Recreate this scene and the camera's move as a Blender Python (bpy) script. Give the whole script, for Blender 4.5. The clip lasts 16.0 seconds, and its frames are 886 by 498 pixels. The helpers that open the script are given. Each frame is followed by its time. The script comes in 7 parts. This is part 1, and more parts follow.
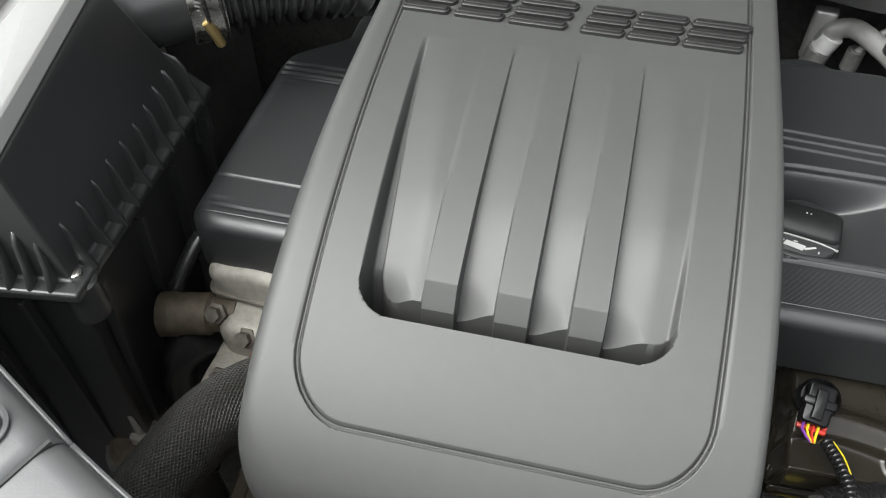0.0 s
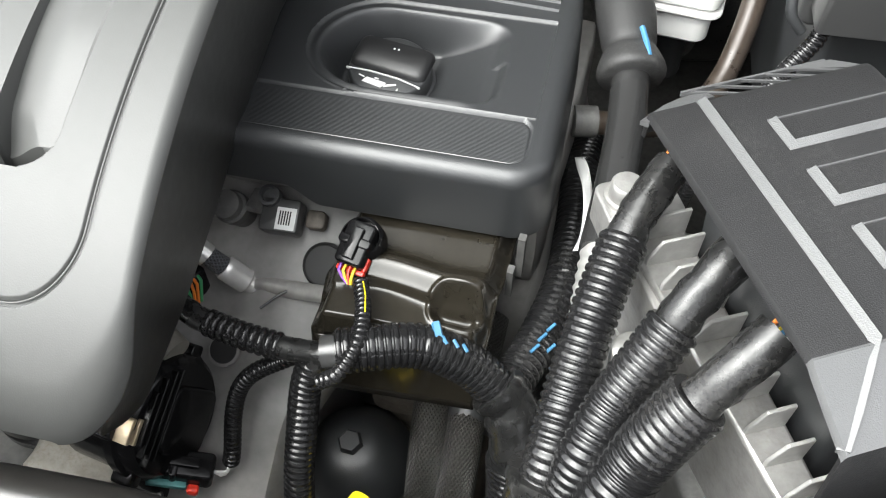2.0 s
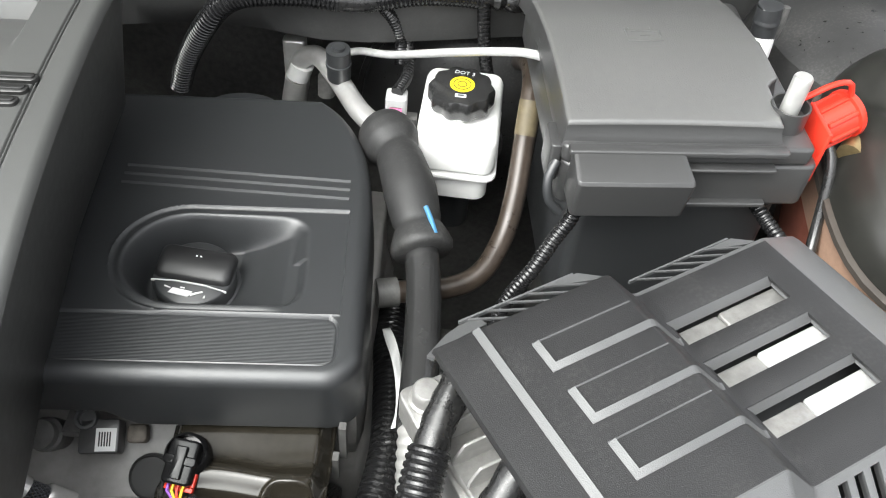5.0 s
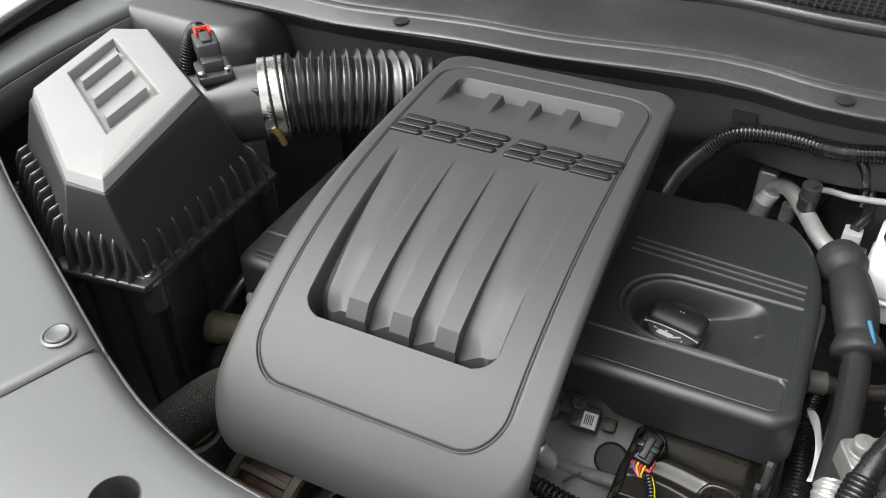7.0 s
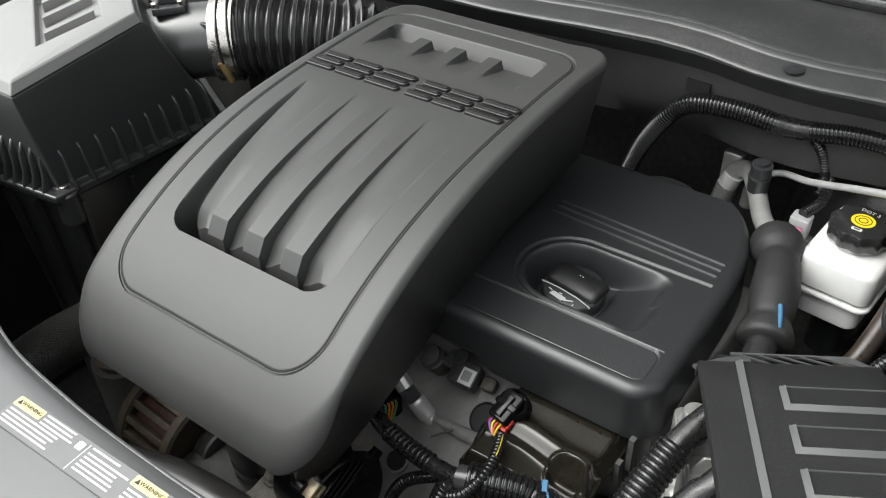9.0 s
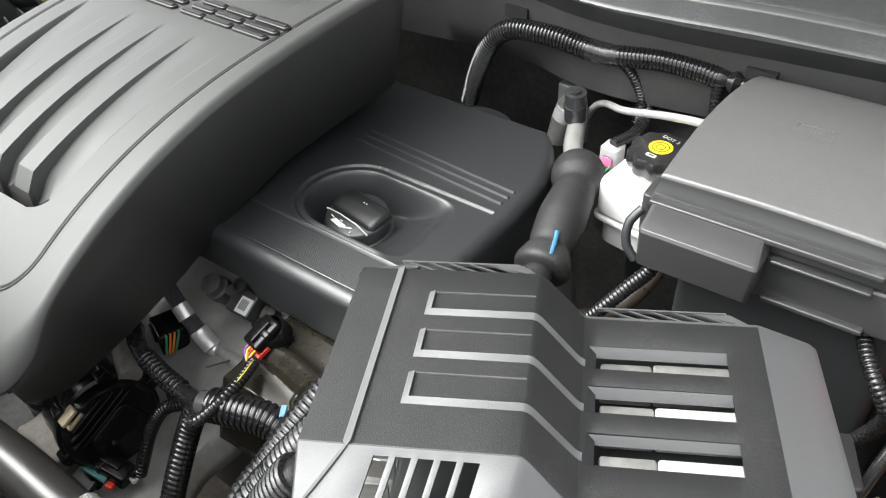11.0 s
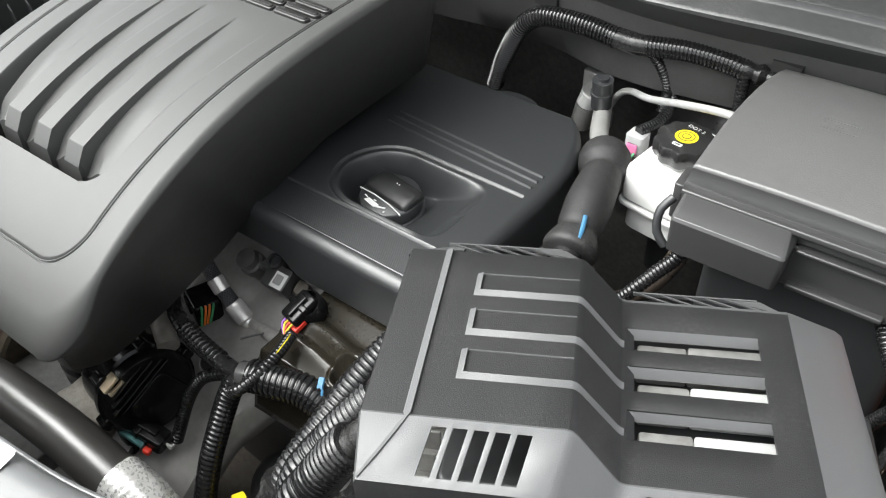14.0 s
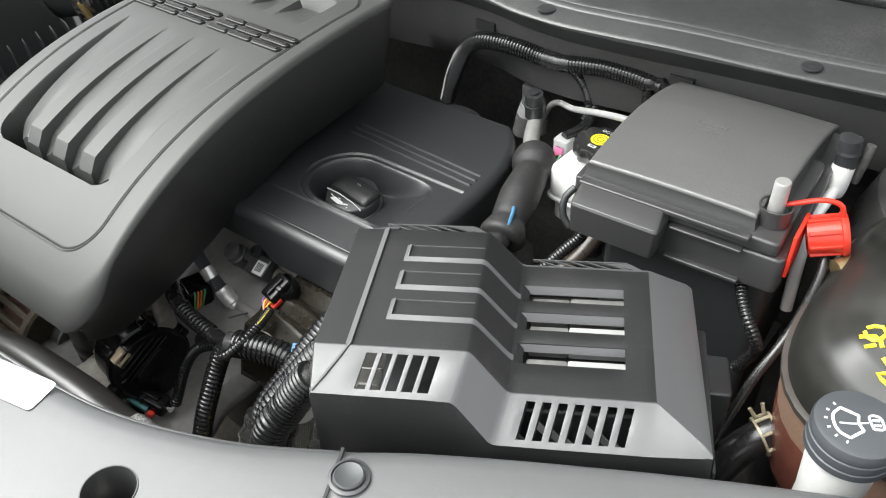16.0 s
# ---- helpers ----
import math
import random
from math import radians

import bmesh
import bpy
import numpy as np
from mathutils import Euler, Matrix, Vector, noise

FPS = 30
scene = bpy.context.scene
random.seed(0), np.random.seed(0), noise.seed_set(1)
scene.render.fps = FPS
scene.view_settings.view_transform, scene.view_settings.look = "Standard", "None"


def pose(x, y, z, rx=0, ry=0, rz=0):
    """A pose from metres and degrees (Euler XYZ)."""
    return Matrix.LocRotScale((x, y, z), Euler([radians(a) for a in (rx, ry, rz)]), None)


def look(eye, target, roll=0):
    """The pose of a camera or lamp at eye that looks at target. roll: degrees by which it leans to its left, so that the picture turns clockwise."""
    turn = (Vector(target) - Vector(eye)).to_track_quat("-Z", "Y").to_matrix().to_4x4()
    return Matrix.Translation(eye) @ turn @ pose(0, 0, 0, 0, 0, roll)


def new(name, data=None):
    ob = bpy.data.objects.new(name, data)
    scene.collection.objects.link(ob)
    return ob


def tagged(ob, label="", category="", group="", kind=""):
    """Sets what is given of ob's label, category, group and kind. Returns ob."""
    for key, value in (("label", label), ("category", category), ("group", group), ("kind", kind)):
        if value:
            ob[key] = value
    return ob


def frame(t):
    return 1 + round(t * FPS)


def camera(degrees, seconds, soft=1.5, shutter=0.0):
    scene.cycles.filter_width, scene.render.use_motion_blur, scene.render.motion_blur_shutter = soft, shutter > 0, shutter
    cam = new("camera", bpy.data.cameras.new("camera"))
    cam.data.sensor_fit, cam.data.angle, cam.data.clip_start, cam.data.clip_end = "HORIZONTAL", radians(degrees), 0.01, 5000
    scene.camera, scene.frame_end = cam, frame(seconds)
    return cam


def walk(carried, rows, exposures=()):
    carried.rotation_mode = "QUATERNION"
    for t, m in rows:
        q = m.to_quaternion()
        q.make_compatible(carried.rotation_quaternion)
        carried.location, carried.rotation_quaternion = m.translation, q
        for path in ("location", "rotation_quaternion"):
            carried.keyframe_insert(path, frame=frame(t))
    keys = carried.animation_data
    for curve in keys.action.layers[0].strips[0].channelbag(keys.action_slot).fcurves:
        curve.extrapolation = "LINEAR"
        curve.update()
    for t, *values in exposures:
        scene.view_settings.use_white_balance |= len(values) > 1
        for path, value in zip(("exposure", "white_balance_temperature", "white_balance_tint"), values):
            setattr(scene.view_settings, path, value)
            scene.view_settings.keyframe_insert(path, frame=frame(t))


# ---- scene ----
cam = camera(55.2, 16.0, soft=1.1)
PATH = [
    (0, (0.009, -0.004, 1.409), (-0.367, 1.23, -0.119), -0.1),
    (0.5, (0.146, 0.002, 1.369), (-0.3, 1.227, -0.147), -0.4),
    (1, (0.229, 0.028, 1.348), (-0.165, 1.215, -0.212), 1.6),
    (1.5, (0.286, 0.041, 1.324), (-0.129, 1.223, -0.235), 1.2),
    (2, (0.325, 0.055, 1.318), (-0.024, 1.214, -0.274), -0.4),
    (2.5, (0.369, 0.074, 1.342), (0.185, 1.268, -0.251), 3.2),
    (3, (0.424, 0.096, 1.38), (0.366, 1.319, -0.202), 4.2),
    (3.2, (0.431, 0.1, 1.394), (0.414, 1.328, -0.184), 4.4),
    (5.3, (0.300, 0.088, 1.408), (0.321, 1.449, -0.057), 5.4),
    (5.5, (0.279, 0.073, 1.420), (0.159, 1.423, -0.051), 3.1),
    (6, (0.241, 0.026, 1.465), (-0.12, 1.331, -0.006), 0.1),
    (6.5, (0.241, -0.068, 1.511), (-0.327, 1.258, 0.125), -1.3),
    (7, (0.261, -0.14, 1.529), (-0.524, 1.175, 0.242), -2.0),
    (7.5, (0.292, -0.16, 1.506), (-0.632, 1.093, 0.251), -2.5),
    (8, (0.341, -0.123, 1.502), (-0.622, 1.107, 0.253), -2.5),
    (8.5, (0.397, -0.082, 1.474), (-0.602, 1.124, 0.23), -2.6),
    (9, (0.454, -0.041, 1.454), (-0.561, 1.14, 0.199), -2.5),
    (9.5, (0.527, 0.019, 1.431), (-0.479, 1.18, 0.15), -2.5),
    (10, (0.595, 0.082, 1.398), (-0.434, 1.233, 0.126), -2.6),
    (10.2, (0.609, 0.092, 1.393), (-0.422, 1.236, 0.117), -2.6),
    (12.3, (0.628, 0.083, 1.399), (-0.347, 1.205, 0.061), -3.0),
    (12.5, (0.618, 0.075, 1.4), (-0.361, 1.192, 0.062), -3.2),
    (13, (0.6, 0.061, 1.413), (-0.379, 1.165, 0.063), -2.7),
    (13.5, (0.599, 0.046, 1.414), (-0.386, 1.147, 0.066), -1.5),
    (14, (0.611, 0.06, 1.415), (-0.373, 1.165, 0.07), -1.4),
    (14.5, (0.6, 0.05, 1.42), (-0.385, 1.158, 0.077), -1.1),
    (15, (0.63, 0.053, 1.421), (-0.352, 1.164, 0.08), -1.1),
    (15.5, (0.665, 0.039, 1.446), (-0.32, 1.153, 0.11), -1.7),
    (16, (0.73, -0.011, 1.494), (-0.255, 1.123, 0.174), -2.2),
]
walk(cam, [(t, look(eye, target, roll)) for t, eye, target, roll in PATH], [(0.0, 1.43), (0.5, 1.56), (1.0, 1.77), (2.0, 2.18), (3.0, 2.16), (5.5, 1.97), (6.5, 1.90), (7.0, 1.2), (8.5, 0.8), (9.0, 1.0), (10.0, 1.74), (12.5, 2.0), (13.5, 1.85), (14.5, 1.73), (16.0, 1.60)])

# ---- world and light: an overcast day, the raised hood shades the back of the bay ----
world = bpy.data.worlds.new("sky")
scene.world = world
world.use_nodes = True
wn, wl = world.node_tree.nodes, world.node_tree.links
sky = wn.new("ShaderNodeTexSky")
sky.sky_type, sky.sun_disc = "NISHITA", False
sky.sun_elevation, sky.sun_rotation = radians(58), radians(231)
sky.dust_density, sky.air_density = 4.0, 1.0
grey = wn.new("ShaderNodeHueSaturation")
grey.inputs["Saturation"].default_value = 0.12
wl.new(sky.outputs[0], grey.inputs["Color"])
wl.new(grey.outputs[0], wn["Background"].inputs["Color"])
wn["Background"].inputs["Strength"].default_value = 0.15
sun = new("sun", bpy.data.lights.new("sun", "SUN"))
sun.data.energy, sun.data.angle, sun.data.color = 1.4, radians(65), (0.95, 1.0, 0.95)
sun.matrix_world = look((-0.68, -0.25, 1.42), (0, 0.3, 0))


# ---- materials ----
def mat(name, col, rough=0.5, metal=0.0, grain=900.0, bump=0.15, var=0.12, dust=0.0, spec=0.5, blotch=14.0, dustcol=(0.42, 0.40, 0.37), rvar=0.02):
    """A surface with fine grain, larger blotches, roughness that varies and, where asked, dust."""
    m = bpy.data.materials.new(name)
    m.use_nodes = True
    n, l = m.node_tree.nodes, m.node_tree.links
    b = n["Principled BSDF"]
    tc = n.new("ShaderNodeTexCoord")
    fine, big, mid = (n.new("ShaderNodeTexNoise") for _ in range(3))
    for tex, s, d in ((fine, grain, 3), (big, blotch, 5), (mid, blotch * 9, 4)):
        tex.inputs["Scale"].default_value, tex.inputs["Detail"].default_value = s, d
        l.new(tc.outputs["Object"], tex.inputs["Vector"])
    mixv = n.new("ShaderNodeMath")
    mixv.operation = "ADD"
    l.new(big.outputs["Fac"], mixv.inputs[0])
    l.new(mid.outputs["Fac"], mixv.inputs[1])
    ramp = n.new("ShaderNodeMapRange")
    ramp.inputs["From Min"].default_value, ramp.inputs["From Max"].default_value = 0.7, 1.3
    ramp.inputs["To Min"].default_value, ramp.inputs["To Max"].default_value = 1 - var, 1 + var
    l.new(mixv.outputs[0], ramp.inputs["Value"])
    scl = n.new("ShaderNodeVectorMath")
    scl.operation = "SCALE"
    scl.inputs[0].default_value = col
    l.new(ramp.outputs[0], scl.inputs["Scale"])
    last = scl.outputs[0]
    if dust:
        spot = n.new("ShaderNodeTexNoise")
        spot.inputs["Scale"].default_value, spot.inputs["Detail"].default_value = 420, 6
        l.new(tc.outputs["Object"], spot.inputs["Vector"])
        both = n.new("ShaderNodeMath")
        both.operation = "MULTIPLY"
        l.new(spot.outputs["Fac"], both.inputs[0])
        l.new(big.outputs["Fac"], both.inputs[1])
        dr = n.new("ShaderNodeMapRange")
        dr.inputs["From Min"].default_value, dr.inputs["From Max"].default_value = 0.27, 0.40
        dr.inputs["To Max"].default_value = dust
        l.new(both.outputs[0], dr.inputs["Value"])
        mx = n.new("ShaderNodeMix")
        mx.data_type = "RGBA"
        mx.inputs[7].default_value = (*dustcol, 1)
        l.new(last, mx.inputs[6])
        l.new(dr.outputs[0], mx.inputs[0])
        last = mx.outputs[2]
    l.new(last, b.inputs["Base Color"])
    rr = n.new("ShaderNodeMapRange")
    rr.inputs["From Min"].default_value, rr.inputs["From Max"].default_value = 0.3, 0.7
    rr.inputs["To Min"].default_value, rr.inputs["To Max"].default_value = max(rough - rvar, 0.03), min(rough + rvar, 1)
    l.new(mid.outputs["Fac"], rr.inputs["Value"])
    l.new(rr.outputs[0], b.inputs["Roughness"])
    b.inputs["Metallic"].default_value = metal
    b.inputs["Specular IOR Level"].default_value = spec
    if bump:
        bp = n.new("ShaderNodeBump")
        bp.inputs["Strength"].default_value, bp.inputs["Distance"].default_value = bump, 0.0006
        l.new(fine.outputs["Fac"], bp.inputs["Height"])
        l.new(bp.outputs[0], b.inputs["Normal"])
    return m


M_COVER = mat("satin_grey_plastic", (0.057, 0.058, 0.0563), 0.48, grain=1100, bump=0.10, var=0.05, spec=0.5)
M_BAR_SHADE = mat("dark_satin_bar_shade", (0.020, 0.020, 0.0195), 0.36, grain=900, bump=0.2, var=0.03)
M_SKIRT = mat("black_skirt_plastic", (0.050, 0.050, 0.048), 0.38, grain=900, bump=0.0, var=0.04, spec=0.6)
M_BLACK = mat("black_moulded_plastic", (0.0225, 0.0238, 0.0252), 0.42, grain=1300, bump=0.22, var=0.02, spec=0.85)
M_RIBBED = mat("finely_ribbed_black_plastic", (0.0225, 0.0238, 0.0252), 0.42, grain=1300, bump=0.22, var=0.02, spec=0.85)
_n, _l = M_RIBBED.node_tree.nodes, M_RIBBED.node_tree.links
_w = _n.new("ShaderNodeTexWave")
_w.bands_direction = "Y"
_w.inputs["Scale"].default_value, _w.inputs["Distortion"].default_value = 0.314 / 0.0012, 0.0
_c = next(q for q in _n if q.type == "TEX_COORD")
_l.new(_c.outputs["Object"], _w.inputs["Vector"])
_b = _n.new("ShaderNodeBump")
_b.inputs["Strength"].default_value, _b.inputs["Distance"].default_value = 0.3, 0.0005
_l.new(_w.outputs["Fac"], _b.inputs["Height"])
_l.new(_b.outputs[0], _n["Principled BSDF"].inputs["Normal"])
M_GLOSS = mat("glossy_black_plastic", (0.007, 0.007, 0.0075), 0.20, grain=600, bump=0.03, var=0.03, spec=0.28)
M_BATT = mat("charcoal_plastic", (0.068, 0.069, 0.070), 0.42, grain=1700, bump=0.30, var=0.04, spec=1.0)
# Own dark grain of the tops; also paints shade on the front wall.
M_BATT_TOP_SHADE = mat("pebbled_charcoal_and_shade", (0.012, 0.012, 0.0125), 0.46, grain=1700, bump=0.42, var=0.10, spec=0.6, dust=0.03)
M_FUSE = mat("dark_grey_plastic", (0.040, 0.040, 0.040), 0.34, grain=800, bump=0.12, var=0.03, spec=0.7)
# Paler copy of the fuse box grey, standing in for skylight on top.
M_LID_SKYLIT = mat("grained_lid_skylit_grey", (0.098, 0.098, 0.096), 0.31, grain=700, bump=0.35, var=0.05, spec=0.7)
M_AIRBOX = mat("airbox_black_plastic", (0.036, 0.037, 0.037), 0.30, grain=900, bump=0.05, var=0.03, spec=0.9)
# Top's grey is raised in place of stronger light from the sky.
M_AIRTOP_LIT = mat("airbox_grey_top_skylit", (0.262, 0.262, 0.256), 0.4, grain=900, bump=0.2, var=0.03)
M_SHROUD = mat("shroud_grey_plastic", (0.097, 0.099, 0.100), 0.34, grain=900, bump=0.12, var=0.04, spec=1.0)
M_RUBBER = mat("black_rubber", (0.022, 0.022, 0.022), 0.24, grain=500, bump=0.12, var=0.15, spec=0.8)
M_HOSE = mat("smooth_grey_rubber", (0.036, 0.034, 0.032), 0.34, grain=300, bump=0.08, var=0.1, spec=1.0)
M_FOAM = mat("foam_sleeve", (0.021, 0.021, 0.021), 0.6, grain=300, bump=0.3, var=0.2, dust=0.05, rvar=0.08)
M_LOOM = mat("split_loom_plastic", (0.010, 0.010, 0.0105), 0.17, grain=400, bump=0.1, var=0.15, dust=0.03)
M_TAPE = mat("black_harness_tape", (0.011, 0.011, 0.011), 0.27, grain=120, bump=0.6, var=0.2, dust=0.03, rvar=0.08)
M_DARK = mat("bay_dark_metal", (0.085, 0.084, 0.081), 0.5, grain=60, bump=0.3, var=0.4, dust=0.06, rvar=0.08)
M_BODY = mat("black_body_panel", (0.030, 0.030, 0.030), 0.35, grain=200, bump=0.05, var=0.2, dust=0.06, rvar=0.08)
M_ALU = mat("cast_aluminium", (0.31, 0.305, 0.295), 0.36, 0.6, grain=350, bump=0.5, var=0.25, dust=0.15, dustcol=(0.2, 0.17, 0.13), rvar=0.08)
M_DIRTY = mat("dirty_cast_metal", (0.125, 0.110, 0.094), 0.6, 0.3, grain=250, bump=0.7, var=0.5, dust=0.4, dustcol=(0.10, 0.07, 0.05), rvar=0.08)
M_CAST = mat("stained_cast_aluminium", (0.27, 0.255, 0.225), 0.5, 0.15, grain=200, bump=0.6, var=0.25, dust=0.35, dustcol=(0.13, 0.09, 0.055), rvar=0.08)
M_PIPE = mat("bare_aluminium_pipe", (0.52, 0.515, 0.50), 0.32, 0.6, grain=500, bump=0.1, var=0.1)
M_STEEL = mat("zinc_plated_steel", (0.62, 0.60, 0.56), 0.28, 1.0, grain=400, bump=0.1, var=0.15, rvar=0.08)
M_RUST = mat("rusty_steel", (0.16, 0.085, 0.05), 0.75, 0.3, grain=200, bump=0.8, var=0.6, rvar=0.08)
M_BROWNPIPE = mat("brown_coated_pipe", (0.040, 0.030, 0.023), 0.34, 0.1, grain=300, bump=0.1, var=0.3, rvar=0.08)
M_MANIF = mat("smoky_heat_shield", (0.020, 0.0175, 0.013), 0.16, 0.1, grain=60, bump=0.05, var=0.15, blotch=20)
M_ENGINE = mat("grey_engine_casting", (0.21, 0.203, 0.197), 0.45, 0.0, grain=220, bump=0.15, var=0.15, dust=0.06, dustcol=(0.16, 0.13, 0.10), rvar=0.08)
M_WHITE = mat("white_translucent_plastic", (0.72, 0.72, 0.705), 0.35, grain=200, bump=0.05, var=0.03)
M_ZINC = mat("bright_zinc_bar", (0.46, 0.46, 0.455), 0.36, 0.3, grain=300, bump=0.1, var=0.12)
M_LABEL = mat("white_label", (0.64, 0.64, 0.63), 0.5, grain=200, bump=0.02, var=0.03)
# Print black; also laid over gaps and openings to paint their shade.
M_INK = mat("black_ink_and_gap_shade", (0.02, 0.02, 0.02), 0.5, bump=0, var=0.02)
M_YELLOW = mat("yellow_print", (0.80, 0.62, 0.02), 0.45, bump=0.02, var=0.04)
M_PALEYEL = mat("pale_yellow_label", (0.72, 0.63, 0.30), 0.5, bump=0.02, var=0.04)
M_RED = mat("red_plastic", (0.62, 0.035, 0.018), 0.35, grain=300, bump=0.05, var=0.05)
M_COOLANT = mat("coolant_filled_tank", (0.24, 0.085, 0.06), 0.25, grain=60, bump=0.1, var=0.15, blotch=8)
M_TANK = mat("smoky_tank_plastic", (0.017, 0.017, 0.015), 0.34, grain=40, bump=0.2, var=0.25, blotch=8)
M_BLUE = mat("blue_paint_mark", (0.045, 0.165, 0.30), 0.5, bump=0, var=0.1)
M_PURPLE = mat("purple_wire", (0.25, 0.06, 0.45), 0.4, bump=0, var=0.05)
M_GREEN = mat("green_wire", (0.05, 0.30, 0.12), 0.4, bump=0, var=0.05)
M_ORANGE = mat("orange_wire", (0.75, 0.2, 0.03), 0.4, bump=0, var=0.05)
M_PINK = mat("pink_connector", (0.62, 0.18, 0.34), 0.4, bump=0, var=0.2)
M_GREYP = mat("light_grey_plastic", (0.36, 0.36, 0.36), 0.4, bump=0.05, var=0.1)
M_ASPHALT = mat("asphalt", (0.05, 0.05, 0.05), 0.9, grain=150, bump=1.0, var=0.25, rvar=0.08)


# ---- mesh helpers ----
def finish(name, bm, material, parent=None, label="", smooth=True, angle=40):
    me = bpy.data.meshes.new(name)
    bmesh.ops.recalc_face_normals(bm, faces=bm.faces[:])
    for e in bm.edges:
        e.smooth = not (len(e.link_faces) == 2 and e.calc_face_angle(0) > radians(angle(e) if callable(angle) else angle))
    for f in bm.faces:
        f.smooth = smooth
    bm.to_mesh(me)
    bm.free()
    for m in material if isinstance(material, (list, tuple)) else [material]:
        me.materials.append(m)
    ob = new(name, me)
    if parent is not None:
        ob.parent = parent
    if label:
        ob["label"] = label
    return ob


part = finish


def thing(name, m, label, category, group="", kind=""):
    """An empty at the base of a thing that parents its parts."""
    e = new(name)
    e.empty_display_size = 0.02
    e.matrix_world = m
    return tagged(e, label, category, group, kind)


def at(ob, m):
    ob.matrix_basis = m
    return ob


def solid(ob, t, offset=-1.0):
    s = ob.modifiers.new("thickness", "SOLIDIFY")
    s.thickness, s.offset = t, offset
    return ob


def bev(ob, w, seg=2, lim=35):
    b = ob.modifiers.new("edge", "BEVEL")
    b.width, b.segments, b.limit_method, b.angle_limit = w, seg, "ANGLE", radians(lim)
    b.harden_normals = False
    return ob


def box(x0, x1, y0, y1, z0, z1, bm=None):
    bm = bm or bmesh.new()
    v = [bm.verts.new((x, y, z)) for z in (z0, z1) for x, y in ((x0, y0), (x1, y0), (x1, y1), (x0, y1))]
    for q in ((3, 2, 1, 0), (4, 5, 6, 7), (0, 1, 5, 4), (1, 2, 6, 5), (2, 3, 7, 6), (3, 0, 4, 7)):
        bm.faces.new([v[i] for i in q])
    return bm


def prism(rings, bm=None, cap0=True, cap1=True):
    """Joins rings of equal count, given as lists of points, into a closed skin."""
    bm = bm or bmesh.new()
    vs = [[bm.verts.new(p) for p in r] for r in rings]
    n = len(vs[0])
    for a, b in zip(vs, vs[1:]):
        for i in range(n):
            bm.faces.new((a[i], a[(i + 1) % n], b[(i + 1) % n], b[i]))
    if cap0:
        bm.faces.new(vs[0][::-1])
    if cap1:
        bm.faces.new(vs[-1])
    return bm


def lathe(profile, seg=32, bm=None, wave=None):
    """Turns (radius, height) pairs about z. wave: (count, depth) scallops the outline."""
    rings = []
    for r, z in profile:
        ring = []
        for i in range(seg):
            a = 2 * math.pi * i / seg
            q = r * (1 + (wave[1] * math.cos(wave[0] * a) if wave else 0))
            ring.append((q * math.cos(a), q * math.sin(a), z))
        rings.append(ring)
    return prism(rings, bm)


def rrect(x0, x1, y0, y1, r, n=6):
    """A rounded rectangle's outline."""
    out = []
    for cx, cy, a0 in ((x1 - r, y0 + r, -90), (x1 - r, y1 - r, 0), (x0 + r, y1 - r, 90), (x0 + r, y0 + r, 180)):
        for i in range(n + 1):
            a = radians(a0 + 90 * i / n)
            out.append((cx + r * math.cos(a), cy + r * math.sin(a)))
    return out


def rbox(x0, x1, y0, y1, z0, z1, r=0.006, e=0.003, bm=None, taper=0.0):
    """A box with rounded upright corners and eased top and bottom edges."""
    def ring(inset, z):
        return [(x, y, z) for x, y in rrect(x0 + inset, x1 - inset, y0 + inset, y1 - inset, max(r - inset, 0.0008), 4)]
    rs = [ring(e + taper * 0, z0), ring(0, z0 + e), ring(taper, z1 - e), ring(taper + 0.35 * e, z1 - 0.3 * e), ring(taper + e, z1)]
    return prism(rs, bm)


def curve(pts, step):
    """Even points along a smooth line through pts."""
    p = [Vector(q) for q in pts]
    p = [2 * p[0] - p[1]] + p + [2 * p[-1] - p[-2]]
    dense = []
    for i in range(1, len(p) - 2):
        for k in range(24):
            t = k / 24
            a, b, c, d = p[i - 1 : i + 3]
            dense.append(0.5 * (2 * b + (c - a) * t + (2 * a - 5 * b + 4 * c - d) * t * t + (3 * b - a - 3 * c + d) * t**3))
    dense.append(p[-2])
    acc = [0.0]
    for a, b in zip(dense, dense[1:]):
        acc.append(acc[-1] + (b - a).length)
    n = max(2, round(acc[-1] / step))
    out, j = [], 0
    for i in range(n + 1):
        s = acc[-1] * i / n
        while j < len(acc) - 2 and acc[j + 1] < s:
            j += 1
        f = (s - acc[j]) / max(acc[j + 1] - acc[j], 1e-9)
        out.append(dense[j].lerp(dense[j + 1], min(max(f, 0), 1)))
    return out


